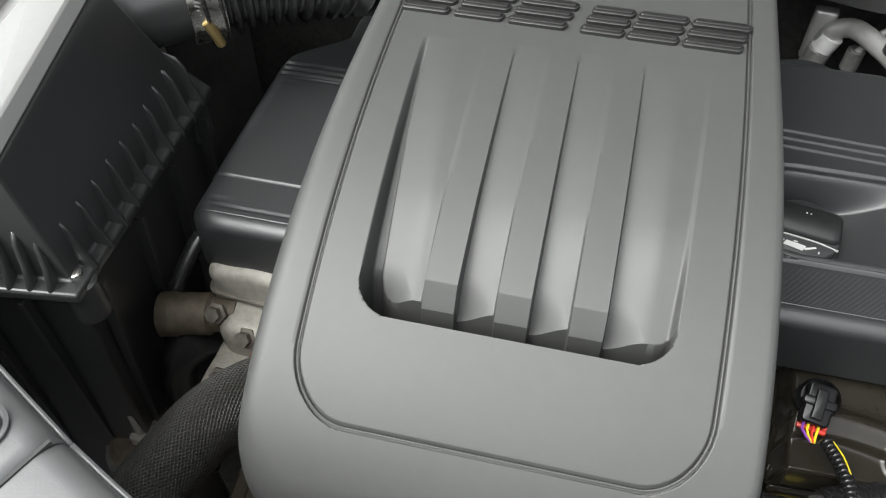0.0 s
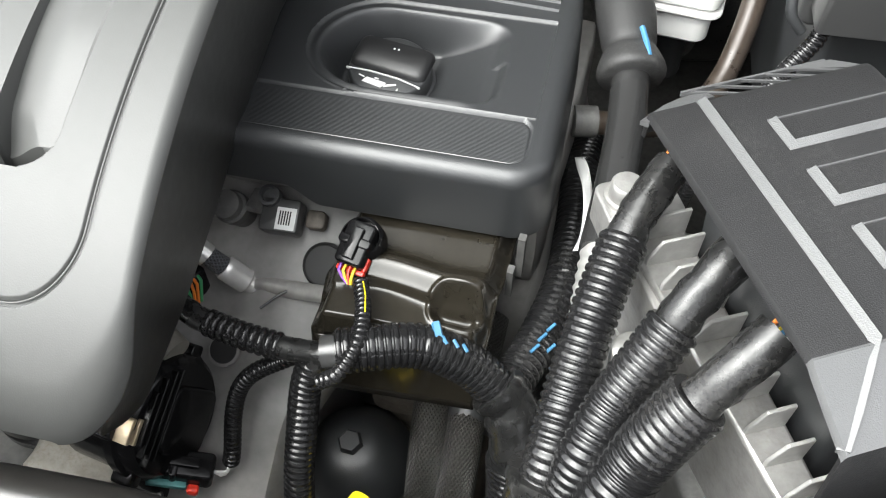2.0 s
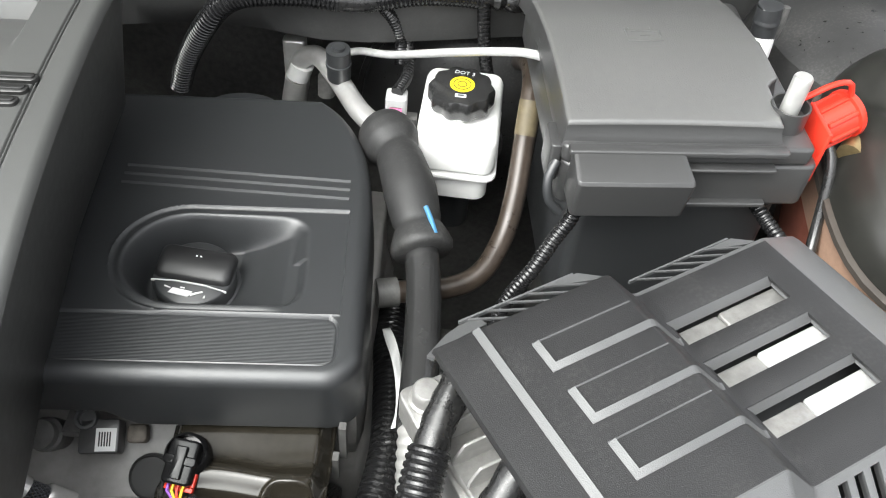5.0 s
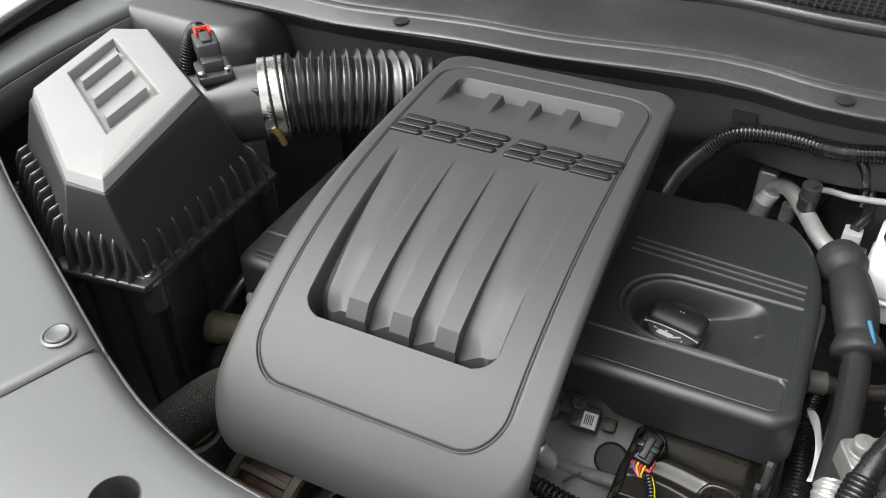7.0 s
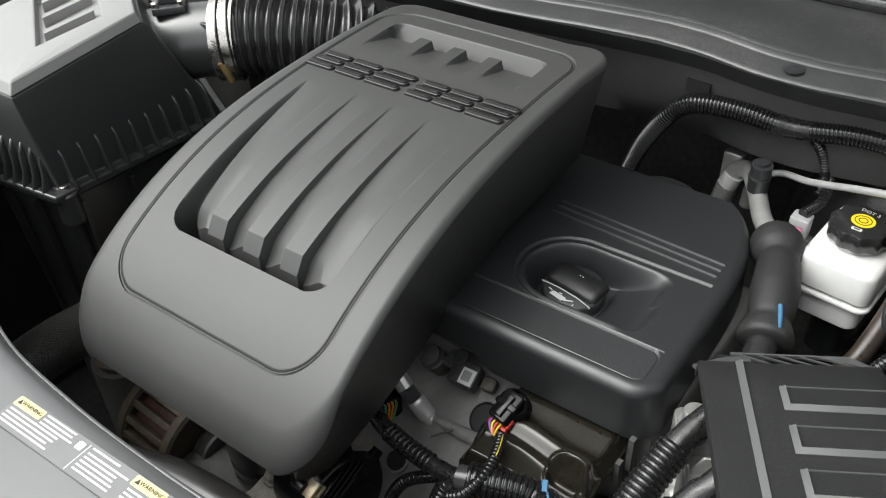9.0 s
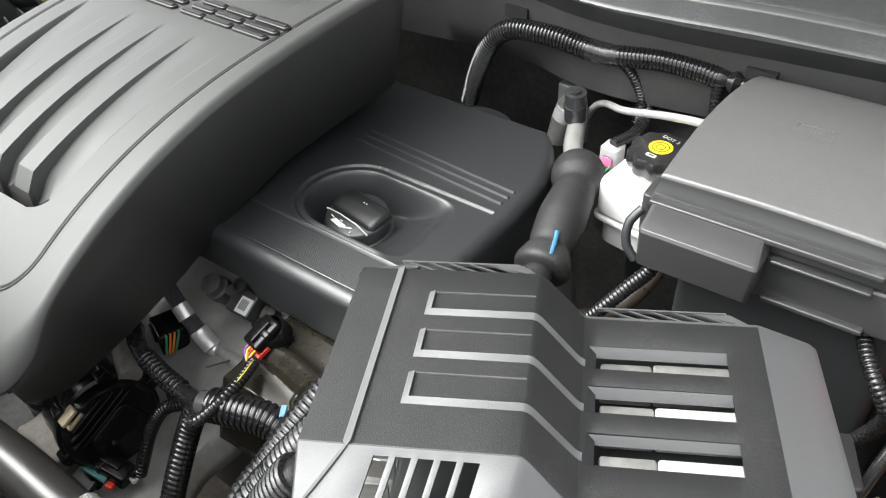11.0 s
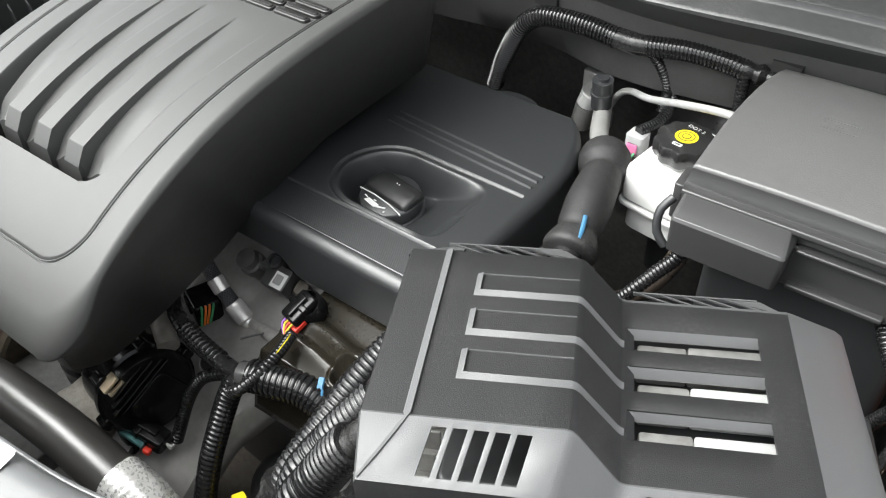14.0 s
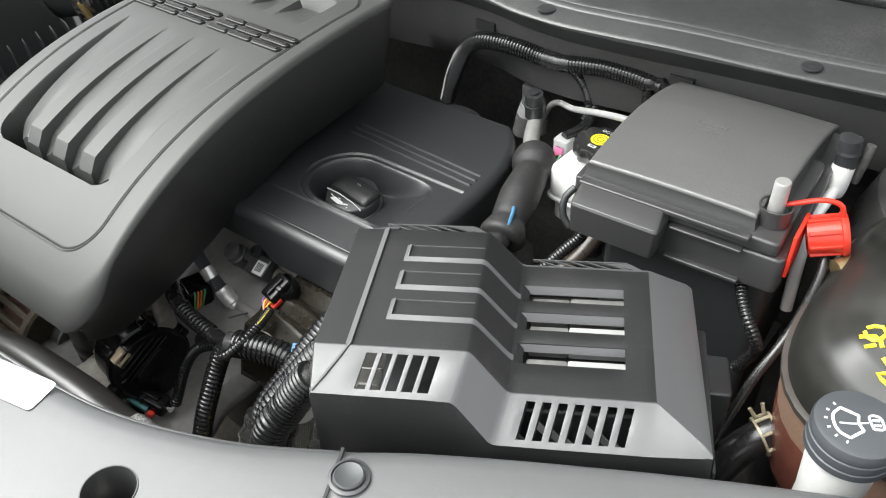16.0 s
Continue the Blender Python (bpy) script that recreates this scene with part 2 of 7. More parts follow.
def tube(pts, r, seg=12, ribs=None, step=0.006, bm=None, rfun=None):
    """A hose along pts. ribs: (pitch, height) of its corrugations; rfun(s, length): the radius along it. Lays a UV map in metres."""
    c = curve(pts, ribs[0] / 6 if ribs else step)
    bm = bm or bmesh.new()
    uvl = bm.loops.layers.uv.get("UVMap") or bm.loops.layers.uv.new("UVMap")
    t = (c[1] - c[0]).normalized()
    nrm = t.orthogonal().normalized()
    total = sum((b - a).length for a, b in zip(c, c[1:]))
    rings, ss, s = [], [], 0.0
    for i, q in enumerate(c):
        tn = (c[min(i + 1, len(c) - 1)] - c[max(i - 1, 0)]).normalized()
        nrm = (nrm - tn * nrm.dot(tn)).normalized()
        bn = tn.cross(nrm)
        rad = rfun(s, total) if rfun else r
        if ribs:
            rad += ribs[1] * ((0, 0.1, 0.9, 1, 1, 0.9)[i % 6] if len(ribs) == 2 else (0, 0, 0.75, 1, 0.75, 0)[i % 6])
        rings.append([bm.verts.new(q + (nrm * math.cos(2 * math.pi * k / seg) + bn * math.sin(2 * math.pi * k / seg)) * rad) for k in range(seg)])
        ss.append(s)
        if i + 1 < len(c):
            s += (c[i + 1] - q).length
    for i in range(len(rings) - 1):
        for k in range(seg):
            f = bm.faces.new((rings[i][k], rings[i][(k + 1) % seg], rings[i + 1][(k + 1) % seg], rings[i + 1][k]))
            for lp, (uu, vv) in zip(f.loops, ((k, ss[i]), (k + 1, ss[i]), (k + 1, ss[i + 1]), (k, ss[i + 1]))):
                lp[uvl].uv = (uu / seg * 2 * math.pi * r, vv)
    bm.faces.new(rings[0][::-1])
    bm.faces.new(rings[-1])
    return bm


def crumple(bm, amp, scale):
    """Uneven wrinkles over a skin."""
    for v in bm.verts:
        p = v.co * scale
        v.co += Vector((noise.noise(p), noise.noise(p + Vector((9, 2, 5))), noise.noise(p + Vector((3, 8, 1))))) * amp
    return bm


def grid(us, vs, fn, bm=None, skip=None):
    """A sheet over us x vs, with fn(u, v) giving the point. skip(i, j): cells left open."""
    bm = bm or bmesh.new()
    g = [[bm.verts.new(fn(u, v)) for u in us] for v in vs]
    for j in range(len(vs) - 1):
        for i in range(len(us) - 1):
            if not (skip and skip(i, j)):
                bm.faces.new((g[j][i], g[j][i + 1], g[j + 1][i + 1], g[j + 1][i]))
    return bm, g


def smooth01(x):
    x = min(max(x, 0.0), 1.0)
    return x * x * (3 - 2 * x)


def interp(x, xs, ys):
    return float(np.interp(x, xs, ys))


def lin(a, b, n):
    return [a + (b - a) * i / (n - 1) for i in range(n)]


def rr_dist(u, v, x0, x1, y0, y1, r):
    """How far (u, v) lies inside a rounded rectangle; minus outside."""
    cx, cy, hx, hy = (x0 + x1) / 2, (y0 + y1) / 2, (x1 - x0) / 2, (y1 - y0) / 2
    qx, qy = abs(u - cx) - hx + r, abs(v - cy) - hy + r
    return r - math.hypot(max(qx, 0), max(qy, 0)) - min(max(qx, qy), 0)


def strip(path, width, height, up=(0, 0, 1), top=0.8):
    """A low moulded ridge along straight runs of points."""
    bm = bmesh.new()
    upv = Vector(up)
    p = [Vector(q) for q in path]
    prev = None
    for i, q in enumerate(p):
        d0 = (q - p[i - 1]).normalized() if i else (p[1] - q).normalized()
        d1 = (p[i + 1] - q).normalized() if i + 1 < len(p) else d0
        s0, s1 = d0.cross(upv).normalized(), d1.cross(upv).normalized()
        side = (s0 + s1).normalized()
        side = side / max(side.dot(s0), 0.35)
        w = width / 2
        row = [bm.verts.new(q + side * a * w + upv * b) for a, b in ((-1.15, -0.001), (-top, height), (top, height), (1.15, -0.001))]
        if prev:
            for k in range(3):
                bm.faces.new((prev[k], prev[k + 1], row[k + 1], row[k]))
        else:
            bm.faces.new(row)
        prev = row
    bm.faces.new(prev[::-1])
    return bm


ENG = pose(-0.05, 0.43, 0, 0, 0, 3.8)
BAT = pose(0.416, 0.242, 0, 0, 0, 29.5)

# ---- the large structure: ground, bay walls, shroud, cowl ----
bm, _ = grid(lin(-60, 60, 25), lin(-60, 60, 25), lambda u, v: (u, v, 0))
tagged(finish("ground", bm, M_ASPHALT), "dark asphalt under the car", "ground", kind="structure")

# bay: floor tray, side walls, firewall
bm = box(-0.95, 0.95, -0.25, 1.0, 0.28, 0.30)
tagged(finish("bay_floor", bm, M_DARK), "dirty dark splash tray under the engine", "undertray", kind="structure")
bm = box(-0.95, -0.80, -0.25, 1.0, 0.301, 1.0)
tagged(finish("wall_left", bm, M_BODY), "black painted inner wing", "inner wing", kind="structure")
bm = box(0.86, 0.98, -0.25, 1.0, 0.301, 1.0)
tagged(finish("wall_right", bm, M_BODY), "black painted inner wing", "inner wing", kind="structure")
bm = box(-0.799, 0.859, -0.25, -0.20, 0.301, 0.98)
tagged(finish("wall_front", bm, M_DARK), "dark radiator support panel", "panel", kind="structure")
bm = box(-0.799, 0.859, 0.93, 1.0, 0.301, 1.0)
tagged(finish("firewall", bm, M_DARK), "black bulkhead behind the engine", "bulkhead", kind="structure")


# ---- engine cover ----
PV = [-0.275, -0.262, -0.24, -0.22, -0.19, -0.165, -0.12, -0.07, 0.0, 0.06, 0.12, 0.2, 0.245, 0.26]
PZ = [0.915, 0.932, 0.957, 0.975, 0.995, 1.0095, 1.029, 1.0435, 1.0555, 1.0605, 1.0625, 1.0615, 1.058, 1.056]
PK = np.polyfit(PV, PZ, 7)


def cover_z(v):
    return float(np.polyval(PK, v))


RIBS, RIB_W = (-0.0440, -0.0004, 0.0432), 0.0195
FRONT, CREST = -0.1655, 0.040


def recess_half(v):
    return 0.0922 + 0.030 * (min(max(v, FRONT), CREST) + 0.150)


def recess_gap(v):
    """Open gap between the recess wall and the panels, which closes towards the back."""
    return 0.0030 + 0.0065 * smooth01((CREST - v) / 0.20)


def groove_half(v):
    return 0.1185 + 0.006 * (v + 0.2215)


def rib_profile(u, wide, left):
    """Height of ribs and panels over the recess floor: 1 on a rib, a ramp on the panels between."""
    for c in RIBS:
        if c - wide / 2 - 1e-6 <= u <= c + wide / 2 + 1e-6:
            return 1.0
    edges = [left] + [c + wide / 2 for c in RIBS]
    start = max([e for e in edges if e <= u + 1e-9] or [left])
    return 0.68 + 0.28 * smooth01((u - start) / 0.026)


def cover_height(u, v):
    z = cover_z(v)
    hw = groove_half(v)
    d = rr_dist(u, v, -hw, hw, -0.2215, 0.214, 0.036)
    if abs(d) < 0.0026:
        z -= 0.0034 * smooth01((0.0020 - abs(d)) / 0.0009)
    # main recess, which deepens towards the front
    hw, gap = recess_half(v), recess_gap(v)
    top = CREST - 0.05 * abs(u)
    d = rr_dist(u, v, -hw, hw, FRONT, 0.30, 0.021)
    if d > 0 and v < top:
        k = (top - v) / (top - FRONT)
        deep = 0.0310 * k**0.85
        wall = smooth01(d / 0.0036)
        di = rr_dist(u, v, -hw + gap, hw + 0.004, -0.1500, 0.30, 0.016)
        prof = rib_profile(u, RIB_W, -hw + gap)
        if prof > 0.99:
            lift = 1 - 0.40 * min(max((-0.1415 - v) / 0.0110, 0), 1)
            lift *= 1 - min(max((-0.1525 - v) / 0.0008, 0), 1)
        else:
            prof += (0.50 + 0.45 * (prof - 0.68) - prof) * smooth01((-0.085 - v) / 0.066)
            lift = max(prof * smooth01(di / 0.0016), (0.50 if u > 0 else 0.28) * smooth01((v + 0.148) / 0.035))
        z -= deep * wall * (1 - 0.97 * lift) + 0.055 * k * wall * max(1 - 1.6 * lift, 0) * smooth01((-0.128 - v) / 0.022)
    # small recess at the back
    d = rr_dist(u, v, -0.0965, 0.0945, 0.05, 0.1875, 0.012)
    low = 0.112
    if d > 0 and v > low:
        if rib_profile(u, 0.017, -0.0965) > 0.99:
            sink = 0.0
        else:
            sink = 0.0095 * smooth01((v - low) / 0.056) ** 1.2
        if v > 0.1655:
            sink = sink + (0.021 * min((0.1865 - v) / 0.0150, 1.0) - sink) * min((v - 0.1655) / 0.0012, 1.0)
        z -= max(sink, 0) * min(d / 0.0022, 1.0)
    return z


def engine_cover():
    e = thing("engine_cover", ENG @ pose(0.004, 0, 0), "satin dark grey moulded plastic engine cover with raised ribs", "engine cover")
    V0, V1, R, ED = -0.264, 0.252, 0.042, 0.0125
    vs = [V0 + 0.0002, V0 + 0.0012, V0 + 0.003] + [V0 + 0.005 + 0.0013 * i for i in range(int((V1 - V0 - 0.01) / 0.0013))] + [V1 - 0.003, V1 - 0.0012, V1 - 0.0002]
    vs += [-0.1688 + 0.0005 * i for i in range(60)] + [0.160 + 0.0006 * i for i in range(44)] + [-0.2245 + 0.0005 * i for i in range(84)]
    vs = sorted(vs)
    vs = [v for i, v in enumerate(vs) if i == 0 or v - vs[i - 1] > 0.00015]
    fine, vs = vs, [vs[0]]
    for v in fine[1:]:
        if v - vs[-1] > 0.00042 or v < V0 + 0.004 or v > V1 - 0.004:
            vs.append(v)

    def wide(v):
        return 0.1400 + 0.0085 * smooth01((0.18 - v) / 0.42)

    def half(v):
        dv = min(v - V0, V1 - v)
        r = R if v < 0 else 0.036
        W = wide(v)
        return W if dv >= r else W - r + math.sqrt(max(r * r - (r - dv) ** 2, 0))

    def keys(v):
        """Lines across the cover that the mesh keeps to, so that every edge is crisp."""
        hw, gap, g, W = recess_half(v), recess_gap(v), groove_half(v), wide(v)
        k = [-W, -W + 0.0012, -W + 0.0040, -W + 0.0085, -W + 0.0135, -g - 0.0024, -g - 0.0012, -g, -g + 0.0012, -g + 0.0024, -hw - 0.0004, -hw, -hw + 0.0012, -hw + 0.0024, -hw + gap, -hw + gap + 0.0020]
        for c in RIBS:
            k += [c - RIB_W / 2 - 0.0012, c - RIB_W / 2, c + RIB_W / 2, c + RIB_W / 2 + 0.0012]
        k += [hw - gap - 0.0020, hw - gap, hw - 0.0024, hw - 0.0012, hw, hw + 0.0004, g - 0.0024, g - 0.0012, g, g + 0.0012, g + 0.0024, W - 0.0135, W - 0.0085, W - 0.0040, W - 0.0012, W]
        return k
    k0 = keys(-0.1)
    ss = []
    for i in range(len(k0) - 1):
        fine = 0.0005 if 0.101 < abs(k0[i] + k0[i + 1]) / 2 < 0.124 else 0.0006 if 0.062 < abs(k0[i] + k0[i + 1]) / 2 < 0.098 else 0.0022
        n = max(int((k0[i + 1] - k0[i]) / fine), 1)
        ss += [i + j / n for j in range(n)]
    ss.append(len(k0) - 1)
    bounds = {}

    def fn(s, v):
        if v not in bounds:
            k = sorted(keys(v))
            bounds[v] = [q * half(v) / wide(v) for q in k]
        k = bounds[v]
        i = min(int(s), len(k) - 2)
        u = k[i] + (k[i + 1] - k[i]) * (s - i)
        z = cover_height(u, v)
        d = rr_dist(u, v, -wide(v), wide(v), V0, V1, R if v < 0 else 0.036)
        side = smooth01((u - 0.085) / 0.03) * smooth01((v + 0.235) / 0.03)
        ed = ED + 0.004 * smooth01((-0.215 - v) / 0.03) - (ED - 0.0055) * side
        if d < ed:
            z -= (1.0 + 0.15 * smooth01(u / 0.10)) * (ed - math.sqrt(max(ed * ed - (ed - max(d, 0)) ** 2, 0)))
        return (u, v, z)
    bm, g = grid(ss, vs, fn)
    def crisp(edge):
        c = (edge.verts[0].co + edge.verts[1].co) / 2
        return 30 if abs(c.x) < recess_half(c.y) - recess_gap(c.y) - 0.004 and FRONT + 0.004 < c.y < 0.2 else 80
    part("shell", bm, M_COVER, e, angle=crisp)
    # fine bead that runs along the middle of the groove
    bead = []
    for cv, sv, a0 in ((-0.1855, 1, -90), (0.178, 1, 0), (0.178, -1, 90), (-0.1855, -1, 180)):
        for i in range(19):
            a = math.radians(a0 + 5 * i)
            v = cv + 0.036 * math.sin(a)
            bead.append((sv * (groove_half(v) - 0.036) + 0.036 * math.cos(a), v, cover_z(v) - 0.0007))
    run = []
    for p, q in zip(bead, bead[1:] + bead[:1]):
        n = max(int((Vector(q) - Vector(p)).length / 0.012), 1)
        for i in range(n):
            w = Vector(p).lerp(Vector(q), i / n)
            if n > 4 and abs(q[1] - p[1]) > 0.1:
                w.x = math.copysign(groove_half(w.y), p[0])
            run.append((w.x, w.y, cover_z(w.y) - 0.0007))
    part("bead", tube(run + run[:1], 0.0006, 8, step=0.003), M_COVER, e)
    # skirt round the edge
    bm = bmesh.new()
    loop = [fn(ss[0], v) for v in vs] + [fn(s, vs[-1]) for s in ss[1:]] + [fn(ss[-1], v) for v in vs[::-1][1:]] + [fn(s, vs[0]) for s in ss[::-1][1:-1]]

    def low(v):
        return interp(v, [-0.262, -0.22, -0.16, -0.09, -0.03, 0.06, 0.25], [0.885, 0.880, 0.888, 0.905, 0.925, 0.942, 0.944])
    top = [bm.verts.new((x, y, z + 0.0005)) for x, y, z in loop]
    mid = [bm.verts.new((x * 0.990, y * 0.992, z - 0.004)) for x, y, z in loop]
    bot = [bm.verts.new((x * 0.865, y * 0.965, z - 0.014 if y < -0.255 or x < 0 and y < -0.13 else min(low(y), z - 0.012))) for x, y, z in loop]
    n = len(loop)
    for a, b in ((top, mid), (mid, bot)):
        for i in range(n):
            bm.faces.new((a[i], a[(i + 1) % n], b[(i + 1) % n], b[i]))
    solid(part("skirt", bm, M_SKIRT, e, "plain dark side walls of the cover", angle=60), 0.003, 1.0)
    # raised plain bars in the place of lettering, each with a fine upper step, which follow the crown
    slots = ((-0.1165, -0.0825), (-0.0790, -0.0440), (-0.0405, 0.0000), (0.0095, 0.0395), (0.0415, 0.0760), (0.0785, 0.1185))
    for u0, u1 in slots:
        for v0 in (0.0590, 0.0703, 0.0816):
            def bar(ins, h0, h1):
                out = rrect(u0 + ins, u1 - ins, v0 + ins, v0 + 0.0078 - ins, 0.0030 - ins * 0.8, 4)
                lift = lambda pts, dz: [(u + (v - 0.0745) * 0.25, v, cover_z(v) + dz) for u, v in pts]
                cu, cv = (u0 + u1) / 2, v0 + 0.0039
                inner = [(cu + (u - cu) * 0.97, cv + (v - cv) * 0.84) for u, v in out]
                return prism([lift(out, h0), lift(out, h1 - 0.0005), lift(inner, h1)])
            # Darker tone paints the shade on faces turned back towards the hood.
            part("raised_bar", bar(0.0, -0.002, 0.0030), M_BAR_SHADE, e)
            part("bar_step", bar(0.0017, 0.0028, 0.0044), M_BAR_SHADE, e)
    return e


engine_cover()


# ---- cylinder head cover, which runs under the engine cover ----
def HEAD_Z(v):
    return 0.9268 - 0.048 * (v - 0.009)


def vc_height(u, v):
    z = HEAD_Z(v)
    # a fine step round the filler, a sunk band inside it and the well
    d = rr_dist(u, v, 0.146, 0.60, 0.0088, 0.1175, 0.053)
    if u < 0.3190:
        z -= 0.0016 * smooth01(d / 0.0012)
        if -0.0016 < d < 0.0006:
            z += 0.0008 * (1 - ((d + 0.0005) / 0.0011) ** 2)
    d = rr_dist(u, v, 0.1535, 0.2925, 0.0150, 0.1095, 0.020 if u > 0.225 else 0.0470)
    if -0.004 < d < 0.005 and u < 0.283:
        z += 0.0012 * (1 - ((d - 0.0005) / 0.0045) ** 2) * smooth01((0.283 - u) / 0.02)
    if d > 0:
        floor = interp(u, [0.215, 0.235, 0.255, 0.275, 0.2925], [0.0335, 0.0300, 0.0210, 0.0100, 0.0045])
        z -= floor * smooth01(d / (0.015 if v > 0.065 or u < 0.2 else 0.009))
    # faint inset panel in front of the well
    d = rr_dist(u, v, -0.5, 0.3185, -0.0365, 0.0070, 0.012)
    if v < 0.0060:
        z -= 0.0017 * smooth01((d + 0.0006) / 0.0012) + 0.0006 * smooth01((0.0012 - abs(d - 0.0008)) / 0.0008)
    return z


def head_cover():
    e = thing("cylinder_head_cover", ENG, "black moulded plastic cylinder head cover with a recessed oil filler", "engine cover")
    V0, V1, U0, U1 = -0.0500, 0.272, -0.272, 0.3365

    def right(v):
        if v > 0.10:
            return 0.3365 - 0.098 * (1 - max(1 - ((v - 0.10) / 0.184) ** 2.6, 0) ** 0.4545)
        dv = v - V0
        r = 0.028
        return U1 if dv > r else U1 - r + math.sqrt(max(r * r - (r - dv) ** 2, 0))

    def left(v):
        dv = v - V0
        r = 0.026
        back = 0.05 * smooth01((v - 0.17) / 0.06)
        return U0 + back if dv > r else U0 + r - math.sqrt(max(r * r - (r - dv) ** 2, 0))
    vs = [V0 + 0.00001, V0 + 0.00006, V0 + 0.0002, V0 + 0.0004, V0 + 0.0007, V0 + 0.0015, V0 + 0.0028, V0 + 0.0045] + lin(V0 + 0.0065, V1 - 0.004, 230) + [V1 - 0.002, V1 - 0.0005]
    vs += [-0.0385 + 0.0004 * i for i in range(12)] + [0.0105 + 0.0005 * i for i in range(17)] + [0.1180 + 0.0005 * i for i in range(17)]
    vs = sorted(vs)
    vs = [v for i, v in enumerate(vs) if i < 7 or v - vs[i - 1] > 0.0002]
    us = lin(0, 0.6, 40)[:-1] + lin(0.6, 0.955, 170)[:-1] + lin(0.955, 1, 60)

    def fn(s, v):
        u = left(v) + s * (right(v) - left(v))
        z = vc_height(u, v)
        if u < -0.1:
            z -= 0.010
            dd = rr_dist(u, v, U0 + 0.014, 0.1, -0.028, 0.145, 0.02)
            if abs(dd) < 0.0018:
                z -= 0.0008
            for gg in (0.150, 0.158, 0.166):
                if abs(v - gg) < 0.002:
                    z -= 0.0012
        d = min(rr_dist(u, v, U0, U1, V0, 0.9, 0.028), right(v) - u if v > 0.10 else 9, u - left(v) if v > 0.1 else 9, V1 - v)
        E = 0.0115
        if d < E:
            z -= E - math.sqrt(max(E * E - (E - max(d, 0)) ** 2, 0))
        return (u, v, z)
    bm, g = grid(us, vs, fn)
    top = [r[0] for r in g] + g[-1][1:] + [r[-1] for r in g[::-1][1:]] + g[0][::-1][1:-1]
    loop = [tuple(q.co) for q in top]

    def flare(x, y, z):
        f = 1 - smooth01((y + 0.03) / 0.05)
        drop = 0.044 + 0.0025 * f if not (x < 0.182 and f > 0.5 and x > 0) else 0.0465 - 0.016 * smooth01((0.182 - x) / 0.026)
        return (x + 0.002 * (1 if x > 0 else -1), y, z - drop)
    n = len(loop)
    for k in (0.5, 0.985, 1.0):
        bot = [bm.verts.new(Vector(p).lerp(Vector(flare(*p)), k)) for p in loop]
        for i in range(n):
            bm.faces.new((top[i], top[(i + 1) % n], bot[(i + 1) % n], bot[i]))
        top = bot
    # the panel in front of the filler is finely ribbed along the cover
    for f in bm.faces:
        c = f.calc_center_median()
        f.material_index = 1 if c.x > -0.1 and c.y < 0.0058 and rr_dist(c.x, c.y, -0.5, 0.3185, -0.0365, 0.0070, 0.012) > 0.0016 else 0
    solid(part("shell", bm, [M_BLACK, M_RIBBED], e, angle=65), 0.0022, -1.0)
    for v in (0.1537, 0.1432, 0.1322):
        part("ridge", strip([(0.134, v + 0.0112, HEAD_Z(v + 0.0112) - 0.0002), (0.3175, v, HEAD_Z(v) - 0.0002)], 0.0050, 0.0022, top=0.30), M_BLACK, e, angle=15)
    # grip lug on the back edge
    bm = bmesh.new()
    rings = []
    for k, (s, h) in enumerate(((1.0, 0.0), (1.0, 0.0035), (0.85, 0.0055))):
        rings.append([(0.213 + 0.030 * s * math.cos(2 * math.pi * i / 24), 0.262 + 0.016 * s * math.sin(2 * math.pi * i / 24), 0.907 + h) for i in range(24)])
    prism(rings, bm)
    part("lug", bm, M_BLACK, e)
    return e


head_cover()


